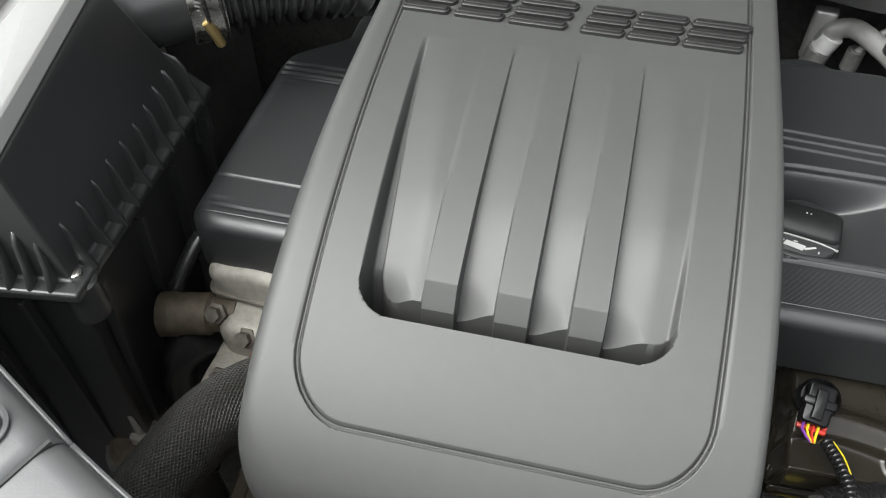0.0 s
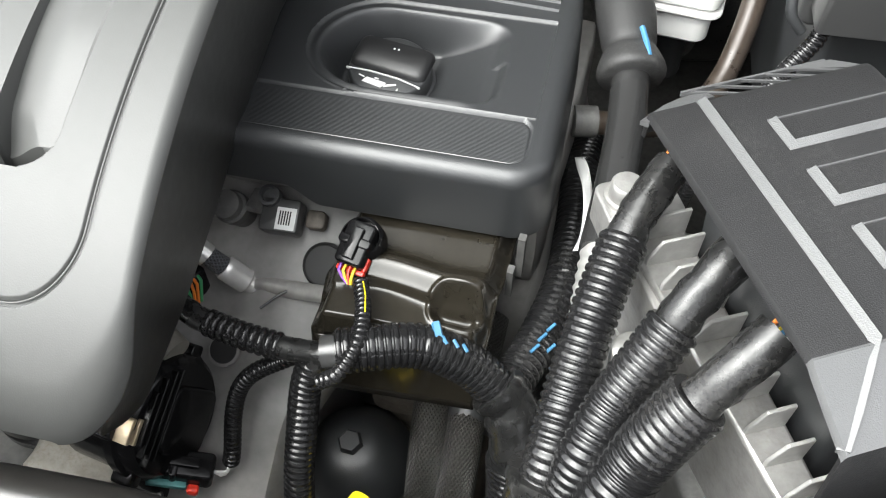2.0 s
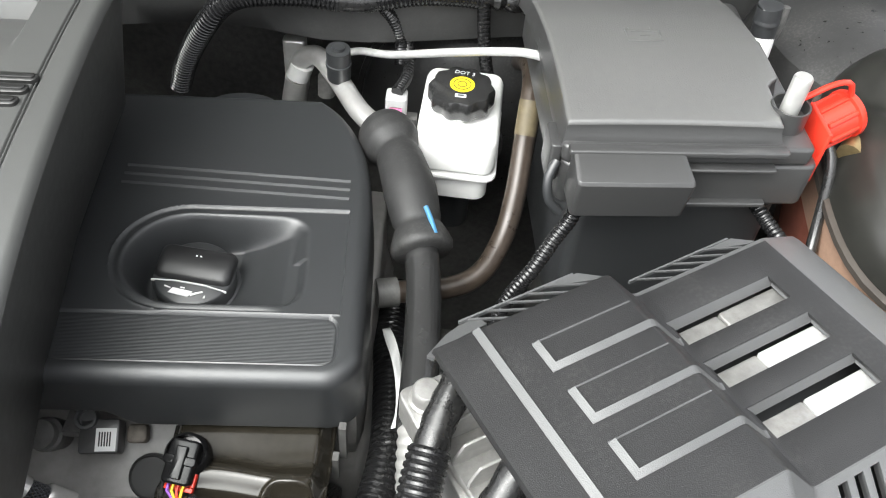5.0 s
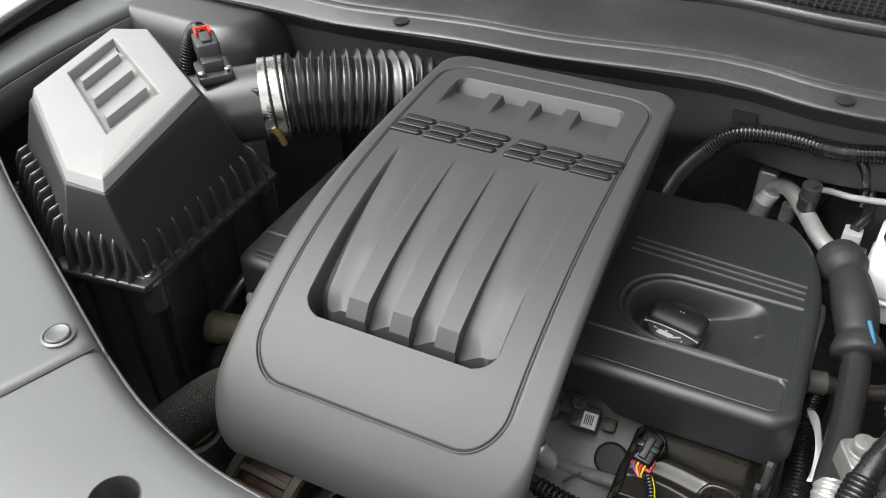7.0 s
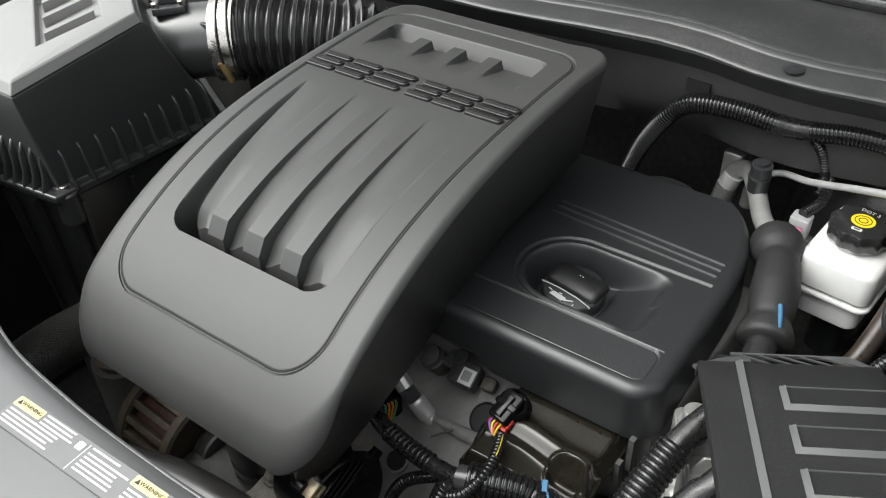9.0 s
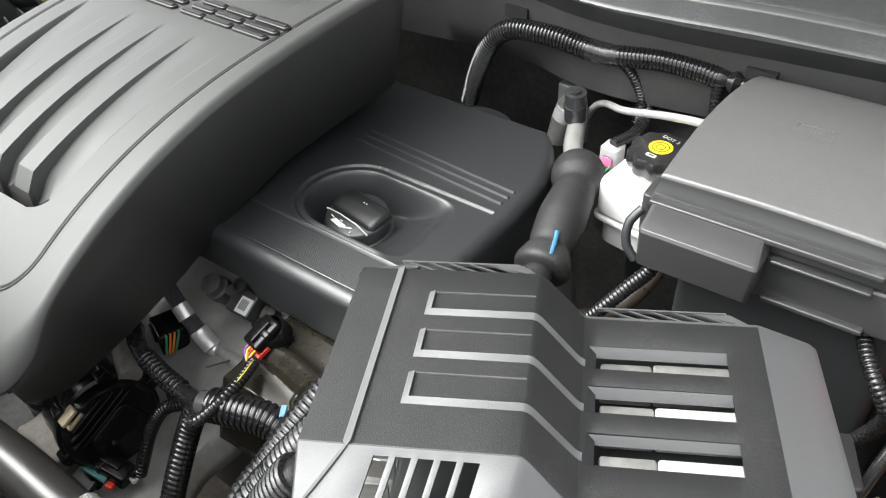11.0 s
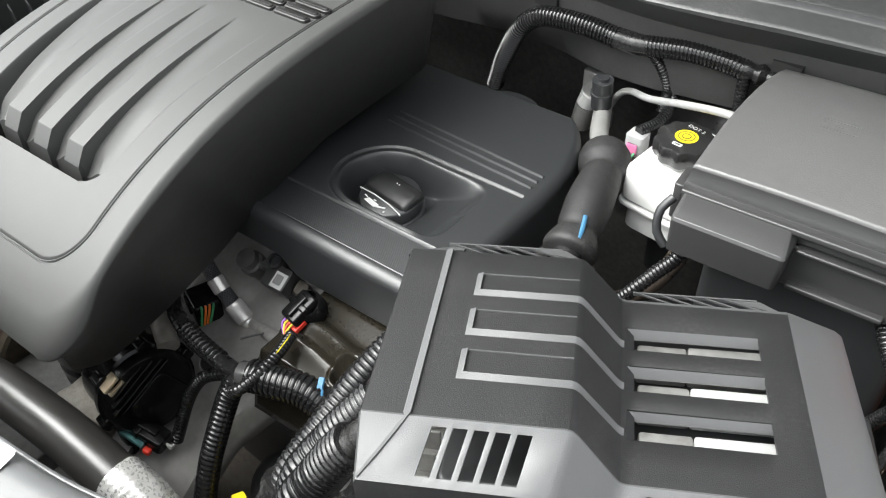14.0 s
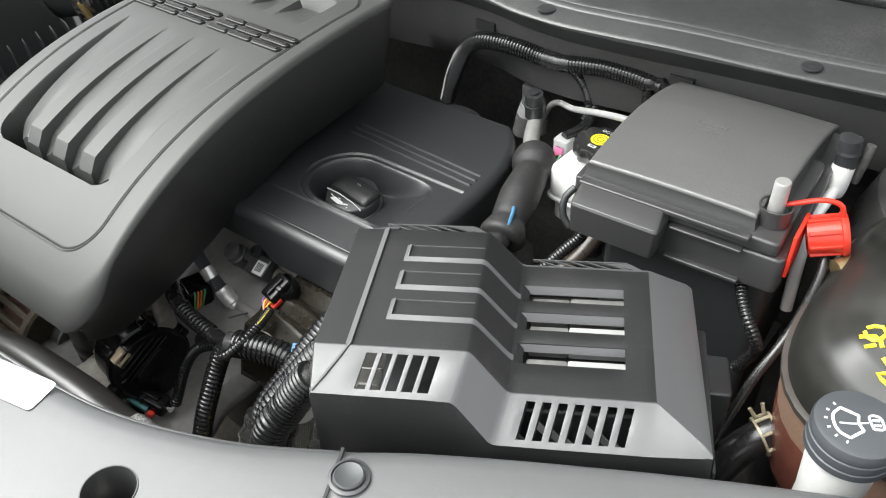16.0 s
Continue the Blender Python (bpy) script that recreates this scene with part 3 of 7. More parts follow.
def oil_cap():
    m = ENG @ pose(0.205, 0.060, 0.8880, 4, 2, -8) @ Matrix.Scale(1.08, 4)
    e = thing("oil_filler_cap", m, "black ribbed plastic oil filler cap with a white symbol", "oil cap")
    bm = lathe([(0.031, 0), (0.031, 0.006), (0.0285, 0.0075), (0.0285, 0.016), (0.0275, 0.019), (0.026, 0.0200)], 40)
    part("base", bm, M_BLACK, e)
    # raised grip bar with a steep dark front
    rings = []
    for x, y0, y1, h in ((0.0270, -0.0085, 0.0200, 0.0195), (0.0264, -0.0068, 0.0194, 0.0225), (0.0254, -0.0052, 0.0182, 0.0240), (0.0232, 0.0050, 0.0165, 0.0258)):
        rings.append([(a, b, h) for a, b in rrect(-x, x, y0, y1, 0.0055, 5)])
    part("grip", prism(rings), mat("matte_black_cap", (0.011, 0.011, 0.0115), 0.42, grain=900, bump=0.1, spec=0.5), e)
    part("edge_line", strip([(-0.0268, -0.0112, 0.0199), (-0.010, -0.0095, 0.0203), (0.010, -0.0098, 0.0203), (0.0262, -0.0122, 0.0199)], 0.0009, 0.0006), M_LABEL, e, "thin white edge line")
    # white oil-can mark on the front ledge and tick marks above
    z = 0.0204
    def flat(pts, h=0.0005):
        return prism([[(x, y, z) for x, y in pts], [(x, y, z + h) for x, y in pts]])
    for pts in ([(-0.012, -0.020), (0.002, -0.0215), (0.004, -0.0165), (-0.010, -0.0155)], [(0.003, -0.0185), (0.0105, -0.0150), (0.0112, -0.0160), (0.0035, -0.0205)],
                [(-0.016, -0.0145), (-0.0115, -0.0155), (-0.0115, -0.0165), (-0.016, -0.0155)], [(-0.005, -0.0150), (-0.002, -0.0150), (-0.002, -0.0140), (-0.005, -0.0140)], [(0.0125, -0.0205), (0.0138, -0.0203), (0.0134, -0.0182), (0.0127, -0.0184)]):
        part("mark", flat(pts), M_LABEL, e, "white printed oil can mark")
    for x in (-0.001, 0.002):
        part("mark", prism([[(a, b, h) for a, b in ((x, 0.0095), (x + 0.0012, 0.0095), (x + 0.0012, 0.0105), (x, 0.0105))] for h in (0.0255, 0.0262)]), M_LABEL, e, "white printed oil can mark")
    return e


oil_cap()


# ---- battery under its vented cover ----
BAC = pose(0.416, 0.242, 1.06, -4.0, -2.6, 31.2)


def bat_z(a):
    return interp(a, [-0.018, 0.086, 0.0885, 0.091, 0.111, 0.1135, 0.1165, 0.2125, 0.2150, 0.2430, 0.2475], [0.0070, 0.0074, 0.0066, 0.0044, -0.0222, -0.0247, -0.0257, -0.0262, -0.0270, -0.0385, -0.0425])


def bat_front(a):
    """Front edge of the top: its b and the b and z of the foot of the slope below it."""
    k = smooth01((a - 0.084) / 0.032)
    r = min(max((a - 0.2135) / 0.034, 0), 1)
    top = -0.0055 - 0.0035 * k - 0.028 * r
    return top, -0.0345 - 0.0045 * k, -0.0120 - 0.0340 * k + 0.0025 * r


def battery_cover():
    e = thing("battery_cover", BAC, "charcoal plastic battery cover with moulded ridges and open vents", "battery cover")
    UPV = [(0.0203 + 0.01068 * i, 0.0278 + 0.01068 * i) for i in range(5)]
    LOV = [(0.1276 + 0.01087 * i, 0.1342 + 0.01087 * i) for i in range(7)]
    A = sorted([-0.0195, -0.018, 0.0058, 0.0860, 0.0885, 0.0910, 0.1110, 0.1135, 0.1165, 0.1215, 0.2050, 0.2125, 0.2150, 0.2290, 0.2430, 0.2475, 0.2490] + [x for p in UPV + LOV for x in p])
    T = [1.25, 1.0, 0.86, 0.5, 0.14, 0.035, 0.0]
    B = [0.004, 0.0195, 0.0405, 0.0545, 0.0740, 0.0870, 0.1055, 0.1260, 0.1290, 0.1310]
    rows = [("slope", t) for t in T] + [("top", b) for b in B]

    def fn(a, j):
        kind, q = rows[int(j)]
        edge, foot, fz = bat_front(a)
        z = bat_z(a)
        if kind == "slope":
            if q > 1.0:
                p = [a, foot - 0.0005, -0.135]
            else:
                p = [a, edge + (foot - edge) * q, z + (fz - z) * q]
                if q == 0.035:
                    p[2] += 0.0007
                if q == 1.0:
                    p[1] += 0.0004
            skew = -0.0082 * min(q, 1) * smooth01((a + 0.016) / 0.03) * smooth01((0.235 - a) / 0.03)
            p[0] += skew + (0.0020 * min(q, 1) if a < 0 else 0)
        else:
            drop = {0.1290: 0.0008, 0.1310: 0.0120}.get(q, 0.0)
            p = [a, q + (0.003 * smooth01((a - 0.084) / 0.032) if q > 0.12 else 0), z - drop]
        if a < -0.019:
            p[2] = min(p[2], p[2] - 0.0030)
        if a > 0.2485:
            p[2] = -0.120
        return p
    idx = range(len(rows))
    vents = set(UPV + LOV)

    def skip(i, j):
        cell = (A[i], A[i + 1])
        if j in (2, 3):
            return any(abs(cell[0] - v[0]) < 1e-6 and abs(cell[1] - v[1]) < 1e-6 for v in vents)
        if j >= len(T) and 0.1164 < cell[0] and cell[1] < 0.1987:
            return rows[j][1] in (0.0195, 0.0545, 0.0870)
        return False
    bm, _ = grid(A, idx, fn, None, skip)
    bm.normal_update()
    # Front wall gets the dark tone for its shade; slopes stay paler.
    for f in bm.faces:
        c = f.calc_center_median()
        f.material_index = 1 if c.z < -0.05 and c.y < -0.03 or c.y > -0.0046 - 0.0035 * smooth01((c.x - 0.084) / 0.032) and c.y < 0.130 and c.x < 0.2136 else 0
    ob = part("lid", bm, [M_BATT, M_BATT_TOP_SHADE], e, angle=25)
    solid(ob, 0.0022)
    bev(ob, 0.0008, 2, 30)
    # slanting fins behind the lower vents
    for a0, a1 in LOV:
        q0, q1 = Vector(fn(a0, 2)), Vector(fn(a0, 4))
        back, side = Vector((0.0004, 0.0080, -0.0060)), Vector((0.0013, 0, 0))
        part("vent_fin", prism([[q0 - side * 0.6, q1 - side * 0.6, q1 + back, q0 + back], [q0 + side * 0.2, q1 + side * 0.2, q1 + back + side, q0 + back + side]]), M_BATT, e)

    def surf(a, b, lift=0.0002):
        return (a, b, bat_z(a) + lift)

    def wedge(path, width, height):
        bm, prev = bmesh.new(), None
        p = [Vector(q) for q in path]
        up = Vector((0, 0, 1))
        for i, q in enumerate(p):
            d0 = (q - p[i - 1]).normalized() if i else (p[1] - q).normalized()
            d1 = (p[i + 1] - q).normalized() if i + 1 < len(p) else d0
            s0, s1 = d0.cross(up).normalized(), d1.cross(up).normalized()
            side = (s0 + s1).normalized()
            side = side / max(side.dot(s0), 0.35)
            row = [bm.verts.new(q + side * (w * width) + up * h) for w, h in ((-0.5, -0.002), (-0.5, height), (0.5, 0.0001), (0.5, -0.002))]
            if prev:
                for k in range(3):
                    bm.faces.new((prev[k], prev[k + 1], row[k + 1], row[k]))
            else:
                bm.faces.new(row)
            prev = row
        bm.faces.new(prev[::-1])
        return bm
    # Ridge colour is lifted to paint the light their bevels catch.
    ridge = mat("charcoal_ridge_lit", (0.075, 0.076, 0.077), 0.42, grain=1500, bump=0.3, var=0.05, spec=0.6)
    # raised fields: sloped fronts and ends that run down the step into the slots
    for b0, b1 in ((0.0210, 0.0425), (0.0540, 0.0750), (0.0875, 0.1070)):
        run = [surf(0.0280, b1), surf(0.0280, b0 + 0.0020)] + [surf(a, b0 + 0.0020) for a in (0.060, 0.0860, 0.0885, 0.0910, 0.101, 0.1110, 0.1135, 0.1150)]
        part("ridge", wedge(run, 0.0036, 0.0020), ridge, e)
        part("ridge", strip([surf(0.0265, b1 + 0.0002), surf(0.0865, b1 + 0.0002)], 0.0010, 0.0005), M_BATT, e)
        # tray walls of the slot: a bevelled back, a right end and a plain left wall in the dark tone
        part("slot_wall", prism([[(a, b1 - 0.0015, -0.0262), (a, b1 - 0.0050, -0.0320), (a, b1 - 0.0032, -0.0330), (a, b1 + 0.0006, -0.0275)] for a in (0.1150, 0.1968)]), M_BATT, e)
        part("slot_wall", prism([[(0.1969, b, -0.0262), (0.1938, b, -0.0320), (0.1950, b, -0.0330), (0.1990, b, -0.0272)] for b in (b0 - 0.0010, b1 - 0.0014)]), M_BATT, e)
        part("slot_wall", prism([[(0.1164, b, -0.0258), (0.1210, b, -0.0300), (0.1210, b, -0.0345), (0.1160, b, -0.0345)] for b in (b0 - 0.0012, b1 - 0.0016)]), M_BATT_TOP_SHADE, e)
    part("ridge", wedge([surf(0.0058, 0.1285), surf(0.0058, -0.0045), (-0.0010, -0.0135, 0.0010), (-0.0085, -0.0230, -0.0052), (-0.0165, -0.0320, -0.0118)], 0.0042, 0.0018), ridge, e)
    # slotted edge along the back: a rail carried by slanting slats
    for a0, a1 in ((0.024, 0.0737), (0.142, 0.196)):
        b, sk, dep = 0.1300 if a0 < 0.1 else 0.1330, -0.017, 0.0105
        for i in range(5):
            a = a0 + (a1 - a0) * i / 4
            z = bat_z(a) - 0.0020
            quad = [(a, b), (a + 0.0030, b), (a + 0.0026 + sk, b + dep), (a + sk, b + dep)]
            part("slat", prism([[(x, y, z - h - (0.0025 if y > b + 0.004 else 0)) for x, y in quad] for h in (0.0012, 0)]), M_BATT, e)
        z = bat_z(a0)
        rail = [(a0 + sk - 0.004, b + dep), (a1 + 0.001, b + dep), (a1 + 0.001, b + dep + 0.0013), (a0 + sk - 0.004, b + dep + 0.0013)]
        part("rail", prism([[(x, y, z - h) for x, y in rail] for h in (0.0066, 0.0042)]), M_BATT, e)
        plate = [(a1 + 0.0075, b), (a1 + 0.0125, b), (a1 + 0.0030, b + dep - 0.0002), (a1 - 0.0190, b + dep - 0.0002)]
        part("end_plate", prism([[(x, y, bat_z(a1) - 0.0020 - h - (0.0022 if y > b + 0.004 else 0)) for x, y in plate] for h in (0.0014, 0)]), M_BATT, e)
    rings = [[(x, y, z + dz) for x, y, z in ((-0.0200, 0.1245, 0.0045), (-0.0165, 0.1285, 0.0055), (0.014, 0.1310, 0.0055), (0.014, 0.1440, -0.0005), (-0.006, 0.1390, -0.0005), (-0.0215, 0.1300, 0.0020))] for dz in (-0.0025, 0)]
    part("corner_lip", prism(rings), M_BATT, e)
    return e


battery_cover()


def battery():
    e = thing("battery", BAC @ pose(0, 0, -0.215), "black car battery with a bright metal clamp bar", "battery")
    bev(part("case", rbox(0.016, 0.236, -0.002, 0.123, 0, 0.165, 0.006, 0.003), M_BLACK, e), 0.001)
    for k, b in enumerate((0.0195, 0.0545, 0.0870)):
        part("clamp_bar", rbox(0.1235, 0.1525, b - 0.004, b + 0.0145, 0.1652, 0.1800, 0.002, 0.001), M_ALU, e, "dull metal clamp bar")
        part("clamp_bar", rbox(0.153, 0.2055, b - 0.004, b + 0.0145, 0.1652, 0.1805 + 0.0004 * k, 0.002, 0.001), M_ZINC if k < 2 else M_ALU, e, "bright metal clamp bar")
    # pale diagonal bars added behind the lower vents, coloured for bright reflected streaks
    for i in range(8):
        p = Vector((0.1205 + 0.0109 * i, -0.0150, 0.150 + 0.009 * ((i * 2) % 3)))
        q = p + Vector((0.0120, 0.0010, -0.0170))
        w = Vector((0.0011, 0.0, 0.0024))
        part("stay", prism([[p - w, q - w, q + w, p + w], [r + Vector((0, 0.002, 0)) for r in (p - w, q - w, q + w, p + w)]]), M_GREYP, e, "pale bar added for a bright streak")
    return e


battery()


# ---- fuse box ----
def fuse_box():
    m = pose(0.418, 0.561, 0, 0, 0, 6.0)
    e = thing("fuse_box", m, "dark grey plastic fuse box with a latched lid", "fuse box")
    U0, U1, V1 = -0.0025, 0.160, 0.235
    LV, LZ = [0.0, 0.03, 0.06, 0.085, 0.11, 0.145, 0.18, 0.21, 0.235], [1.0355, 1.0380, 1.0388, 1.0378, 1.0350, 1.0290, 1.0205, 1.0110, 1.0010]

    def fn(u, v):
        d = min(u - U0, U1 - u, v, V1 - v)
        z = interp(v, LV, LZ) + 0.0015 * math.sin(math.pi * (u - U0) / (U1 - U0))
        E = 0.003
        if d < E:
            z -= E - math.sqrt(max(E * E - (E - max(d, 0)) ** 2, 0))
        return (u + (0.004 + 0.03 * v) * smooth01((u - 0.10) / 0.05) - 0.010 * smooth01((u - 0.13) / 0.03) * smooth01((0.055 - v) / 0.012), v, z)
    us = [U0, U0 + 0.0003, U0 + 0.001, U0 + 0.002, U0 + 0.0032] + lin(0.008, U1 - 0.01, 40) + [U1 - 0.0032, U1 - 0.002, U1 - 0.001, U1 - 0.0003, U1]
    vs = [0, 0.0003, 0.001, 0.002, 0.0032] + lin(0.01, V1 - 0.01, 46) + [V1 - 0.0032, V1 - 0.002, V1 - 0.001, V1 - 0.0003, V1]
    bm, g = grid(us, vs, fn)
    # Lid top is lighter than its rim by colour, for the sky above.
    part("lid", bm, M_LID_SKYLIT, e, angle=50)
    bm = bmesh.new()
    loop = [fn(us[0], v) for v in vs] + [fn(u, vs[-1]) for u in us[1:]] + [fn(us[-1], v) for v in vs[::-1][1:]] + [fn(u, vs[0]) for u in us[::-1][1:-1]]

    def ring2(s, dz):
        return [bm.verts.new((x + (0.003 * s if x > 0.1 else -0.003 * s), y - (0.0060 * s if y < 0.01 else 0), z + dz)) for x, y, z in loop]
    a, b = ring2(0.06, -0.0045), ring2(1, -0.0150)
    top = [bm.verts.new(p) for p in loop]
    n = len(loop)
    for p, q in ((top, a), (a, b)):
        for i in range(n):
            bm.faces.new((p[i], p[(i + 1) % n], q[(i + 1) % n], q[i]))
    bmesh.ops.remove_doubles(bm, verts=bm.verts[:], dist=0.00005)
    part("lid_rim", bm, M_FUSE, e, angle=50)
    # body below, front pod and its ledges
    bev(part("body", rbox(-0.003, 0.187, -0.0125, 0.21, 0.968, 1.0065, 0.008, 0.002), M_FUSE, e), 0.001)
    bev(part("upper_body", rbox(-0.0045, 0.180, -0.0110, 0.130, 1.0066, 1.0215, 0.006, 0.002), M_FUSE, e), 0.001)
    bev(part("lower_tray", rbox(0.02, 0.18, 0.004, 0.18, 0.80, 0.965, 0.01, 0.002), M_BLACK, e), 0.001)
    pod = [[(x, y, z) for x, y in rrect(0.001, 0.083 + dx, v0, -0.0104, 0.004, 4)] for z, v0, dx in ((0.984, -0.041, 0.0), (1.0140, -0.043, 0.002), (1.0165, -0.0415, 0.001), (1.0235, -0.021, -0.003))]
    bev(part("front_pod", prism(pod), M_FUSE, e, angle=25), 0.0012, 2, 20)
    part("ledge", rbox(-0.002, 0.156, -0.0200, -0.0104, 1.0205, 1.0255, 0.002, 0.0012), M_FUSE, e)
    part("ledge", rbox(0.0865, 0.152, -0.0195, -0.0104, 1.0060, 1.0090, 0.002, 0.001), M_FUSE, e)
    part("ledge", rbox(0.0865, 0.155, -0.0185, -0.0104, 0.971, 0.975, 0.002, 0.001), M_FUSE, e)
    # wire clip on the side wall
    part("side_clip", rbox(-0.012, -0.0035, -0.006, 0.022, 0.985, 1.018, 0.003, 0.001), M_FUSE, e)
    part("side_ring", tube([(-0.008, -0.012, 1.010), (-0.014, -0.020, 1.000), (-0.012, -0.026, 0.985), (-0.003, -0.028, 0.975)], 0.0035, 10), M_BLACK, e)
    # bolt symbol moulded in the lid
    for x0, x1, y0, y1 in ((0.060, 0.088, 0.098, 0.0990), (0.060, 0.088, 0.1145, 0.1155), (0.060, 0.061, 0.0985, 0.115), (0.087, 0.088, 0.0985, 0.115), (0.070, 0.079, 0.106, 0.1070), (0.064, 0.0652, 0.1165, 0.1205), (0.0815, 0.0827, 0.1165, 0.1205)):
        part("moulded_mark", box(x0, x1, y0, y1, 1.0300, interp((y0 + y1) / 2, LV, LZ) + 0.0019), M_LID_SKYLIT, e)
    # power post in its collar at the corner
    bm = lathe([(0.0145, 1.010), (0.0145, 1.0390), (0.0130, 1.0390), (0.0128, 1.030)], 28)
    bmesh.ops.translate(bm, verts=bm.verts[:], vec=(0.1640, 0.0195, 0))
    part("post_collar", bm, M_FUSE, e)
    bm = lathe([(0.0070, 1.025), (0.0070, 1.0620), (0.0062, 1.0635)], 20)
    bmesh.ops.translate(bm, verts=bm.verts[:], vec=(0.1640, 0.0195, 0))
    part("post", bm, M_PIPE, e, "bright zinc terminal stud")
    part("end_plate", rbox(0.1872, 0.1905, -0.004, 0.035, 0.985, 1.030, 0.001, 0.0005), M_RED, e, "red plastic end plate")
    return e


fuse_box()


# ---- air cleaner ----
def air_box():
    e = thing("air_cleaner_box", pose(0, 0, 0), "black plastic air cleaner box with a grey top", "air filter box")
    top = [(-0.572, 0.360, 1.066), (-0.603, 0.515, 1.069), (-0.556, 0.532, 1.071), (-0.383, 0.434, 1.078), (-0.336, 0.251, 1.080), (-0.400, 0.258, 1.068)]
    low = [(-0.590, 0.325, 0.955), (-0.625, 0.560, 0.945), (-0.560, 0.575, 0.935), (-0.372, 0.500, 0.922), (-0.336, 0.262, 0.953), (-0.425, 0.243, 0.955)]
    c = Vector((-0.47, 0.39, 0))

    def ins(pts, k, dz=0):
        return [(p[0] + (c.x - p[0]) * k, p[1] + (c.y - p[1]) * k, p[2] + dz) for p in pts]
    rings = [ins(low, -0.085, -0.006), ins(low, -0.085, 0.003), ins(low, 0.0, 0.004), [tuple(Vector(l).lerp(Vector(t), 0.88)) for l, t in zip(ins(low, 0, 0), top)], ins(top, 0.0, -0.010)]
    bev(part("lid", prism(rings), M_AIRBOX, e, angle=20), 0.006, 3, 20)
    # top plate with its sunk louvre, its grey lifted to stand for sky light
    def tz(x, y):
        return 1.0655 + 0.062 * (x + 0.572) + 0.004
    ring0, ring1, ring2 = ins(top, 0.0, -0.0098), ins(top, 0.055, 0.0015), ins(top, 0.075, 0.002)
    bm = prism([ring0, ring1, ring2], None, True, False)
    ca = Vector((-0.452, 0.383, 0))
    hole = [Vector((-0.555, 0.402, 0)), Vector((-0.577, 0.492, 0)), Vector((-0.413, 0.405, 0)), Vector((-0.400, 0.318, 0))]
    hv = [bm.verts.new((p.x, p.y, tz(p.x, p.y))) for p in hole]
    bm.verts.ensure_lookup_table()
    outer = [v for v in bm.verts if any(abs(v.co.x - q[0]) + abs(v.co.y - q[1]) < 1e-6 and abs(v.co.z - q[2]) < 1e-6 for q in ring2)]
    outer.sort(key=lambda v: [abs(v.co.x - q[0]) < 1e-6 for q in ring2].index(True))
    a, b, c3, d, f5, g6 = outer
    for q in ((a, b, hv[1], hv[0]), (b, c3, hv[1]), (c3, d, hv[2], hv[1]), (d, f5, hv[3], hv[2]), (f5, g6, hv[3]), (g6, a, hv[0], hv[3])):
        bm.faces.new(q)
    lowv = [bm.verts.new((p.x * 0.97 + ca.x * 0.03, p.y * 0.97 + ca.y * 0.03, tz(p.x, p.y) - 0.022)) for p in hole]
    for i in range(4):
        bm.faces.new((hv[i], hv[(i + 1) % 4], lowv[(i + 1) % 4], lowv[i]))
    bm.faces.new(lowv)
    bev(part("top_plate", bm, M_AIRTOP_LIT, e, "satin grey top plate, paler for sky light", angle=20), 0.0022, 2, 20)
    for k in (0.2, 0.5, 0.8):
        p, q = hole[0].lerp(hole[3], k), hole[1].lerp(hole[2], k)
        d = (hole[3] - hole[0]).normalized() * 0.011
        p, q = p.lerp(q, 0.12), p.lerp(q, 0.90)
        rings = []
        for sc, h in ((0.78, -0.0220), (0.66, -0.004), (0.52, -0.0015)):
            rings.append([(x.x, x.y, tz(x.x, x.y) + h) for x in (p - d * sc, q - d * sc, q + d * sc, p + d * sc)])
        part("louvre", prism(rings), M_AIRTOP_LIT, e)
    # lower housing with upright ribs
    low2 = [(p[0] * 0.97 - 0.045, p[1] * 0.97 + 0.022, 0.52) for p in low]
    bev(part("housing", prism([low2, ins(low, 0.02, -0.012), ins(low, -0.05, -0.010), ins(low, -0.05, -0.0045)]), M_AIRBOX, e, angle=20), 0.004, 2, 20)
    # fins where the lid meets the rim
    edge = [(low[5], low[4], 6), (low[4], low[3], 10), (low[0], low[5], 9)]
    for p, q, nfin in edge:
        p, q = Vector(p), Vector(q)
        out = (q - p).cross(Vector((0, 0, 1))).normalized()
        if out.dot(Vector((p.x + 0.47, p.y - 0.39, 0))) < 0:
            out = -out
        run = (q - p).normalized()
        for i in range(nfin):
            a = p.lerp(q, (i + 0.7) / (nfin + 0.4))
            bm = bmesh.new()
            side = [a - out * 0.010 + Vector((0, 0, -0.002)), a + out * 0.012 + Vector((0, 0, -0.002)), a + out * 0.012 + Vector((0, 0, 0.004)), a + out * 0.006 + Vector((0, 0, 0.020)), a + out * 0.003 + Vector((0, 0, 0.040)), a - out * 0.003 + Vector((0, 0, 0.050)), a - out * 0.016 + Vector((0, 0, 0.054))]
            mid = sum(side, Vector()) / len(side)
            prism([[t.lerp(mid, k) + run * w for t in side] for w, k in ((-0.0019, 0.16), (-0.0014, 0.05), (0, 0), (0.0014, 0.05), (0.0019, 0.16))], bm)
            part("fin", bm, M_AIRBOX, e, angle=60)
            if i % 3:
                continue
            quad = [a + out * 0.002 + Vector((0, 0, -0.016)), a + out * 0.010 + Vector((0, 0, -0.016)), a + out * 0.001 + Vector((-0.024, 0.014, -0.32)), a - out * 0.010 + Vector((-0.024, 0.014, -0.32))]
            part("upright_rib", prism([[t - run * 0.002 for t in quad], [t + run * 0.002 for t in quad]]), M_AIRBOX, e)
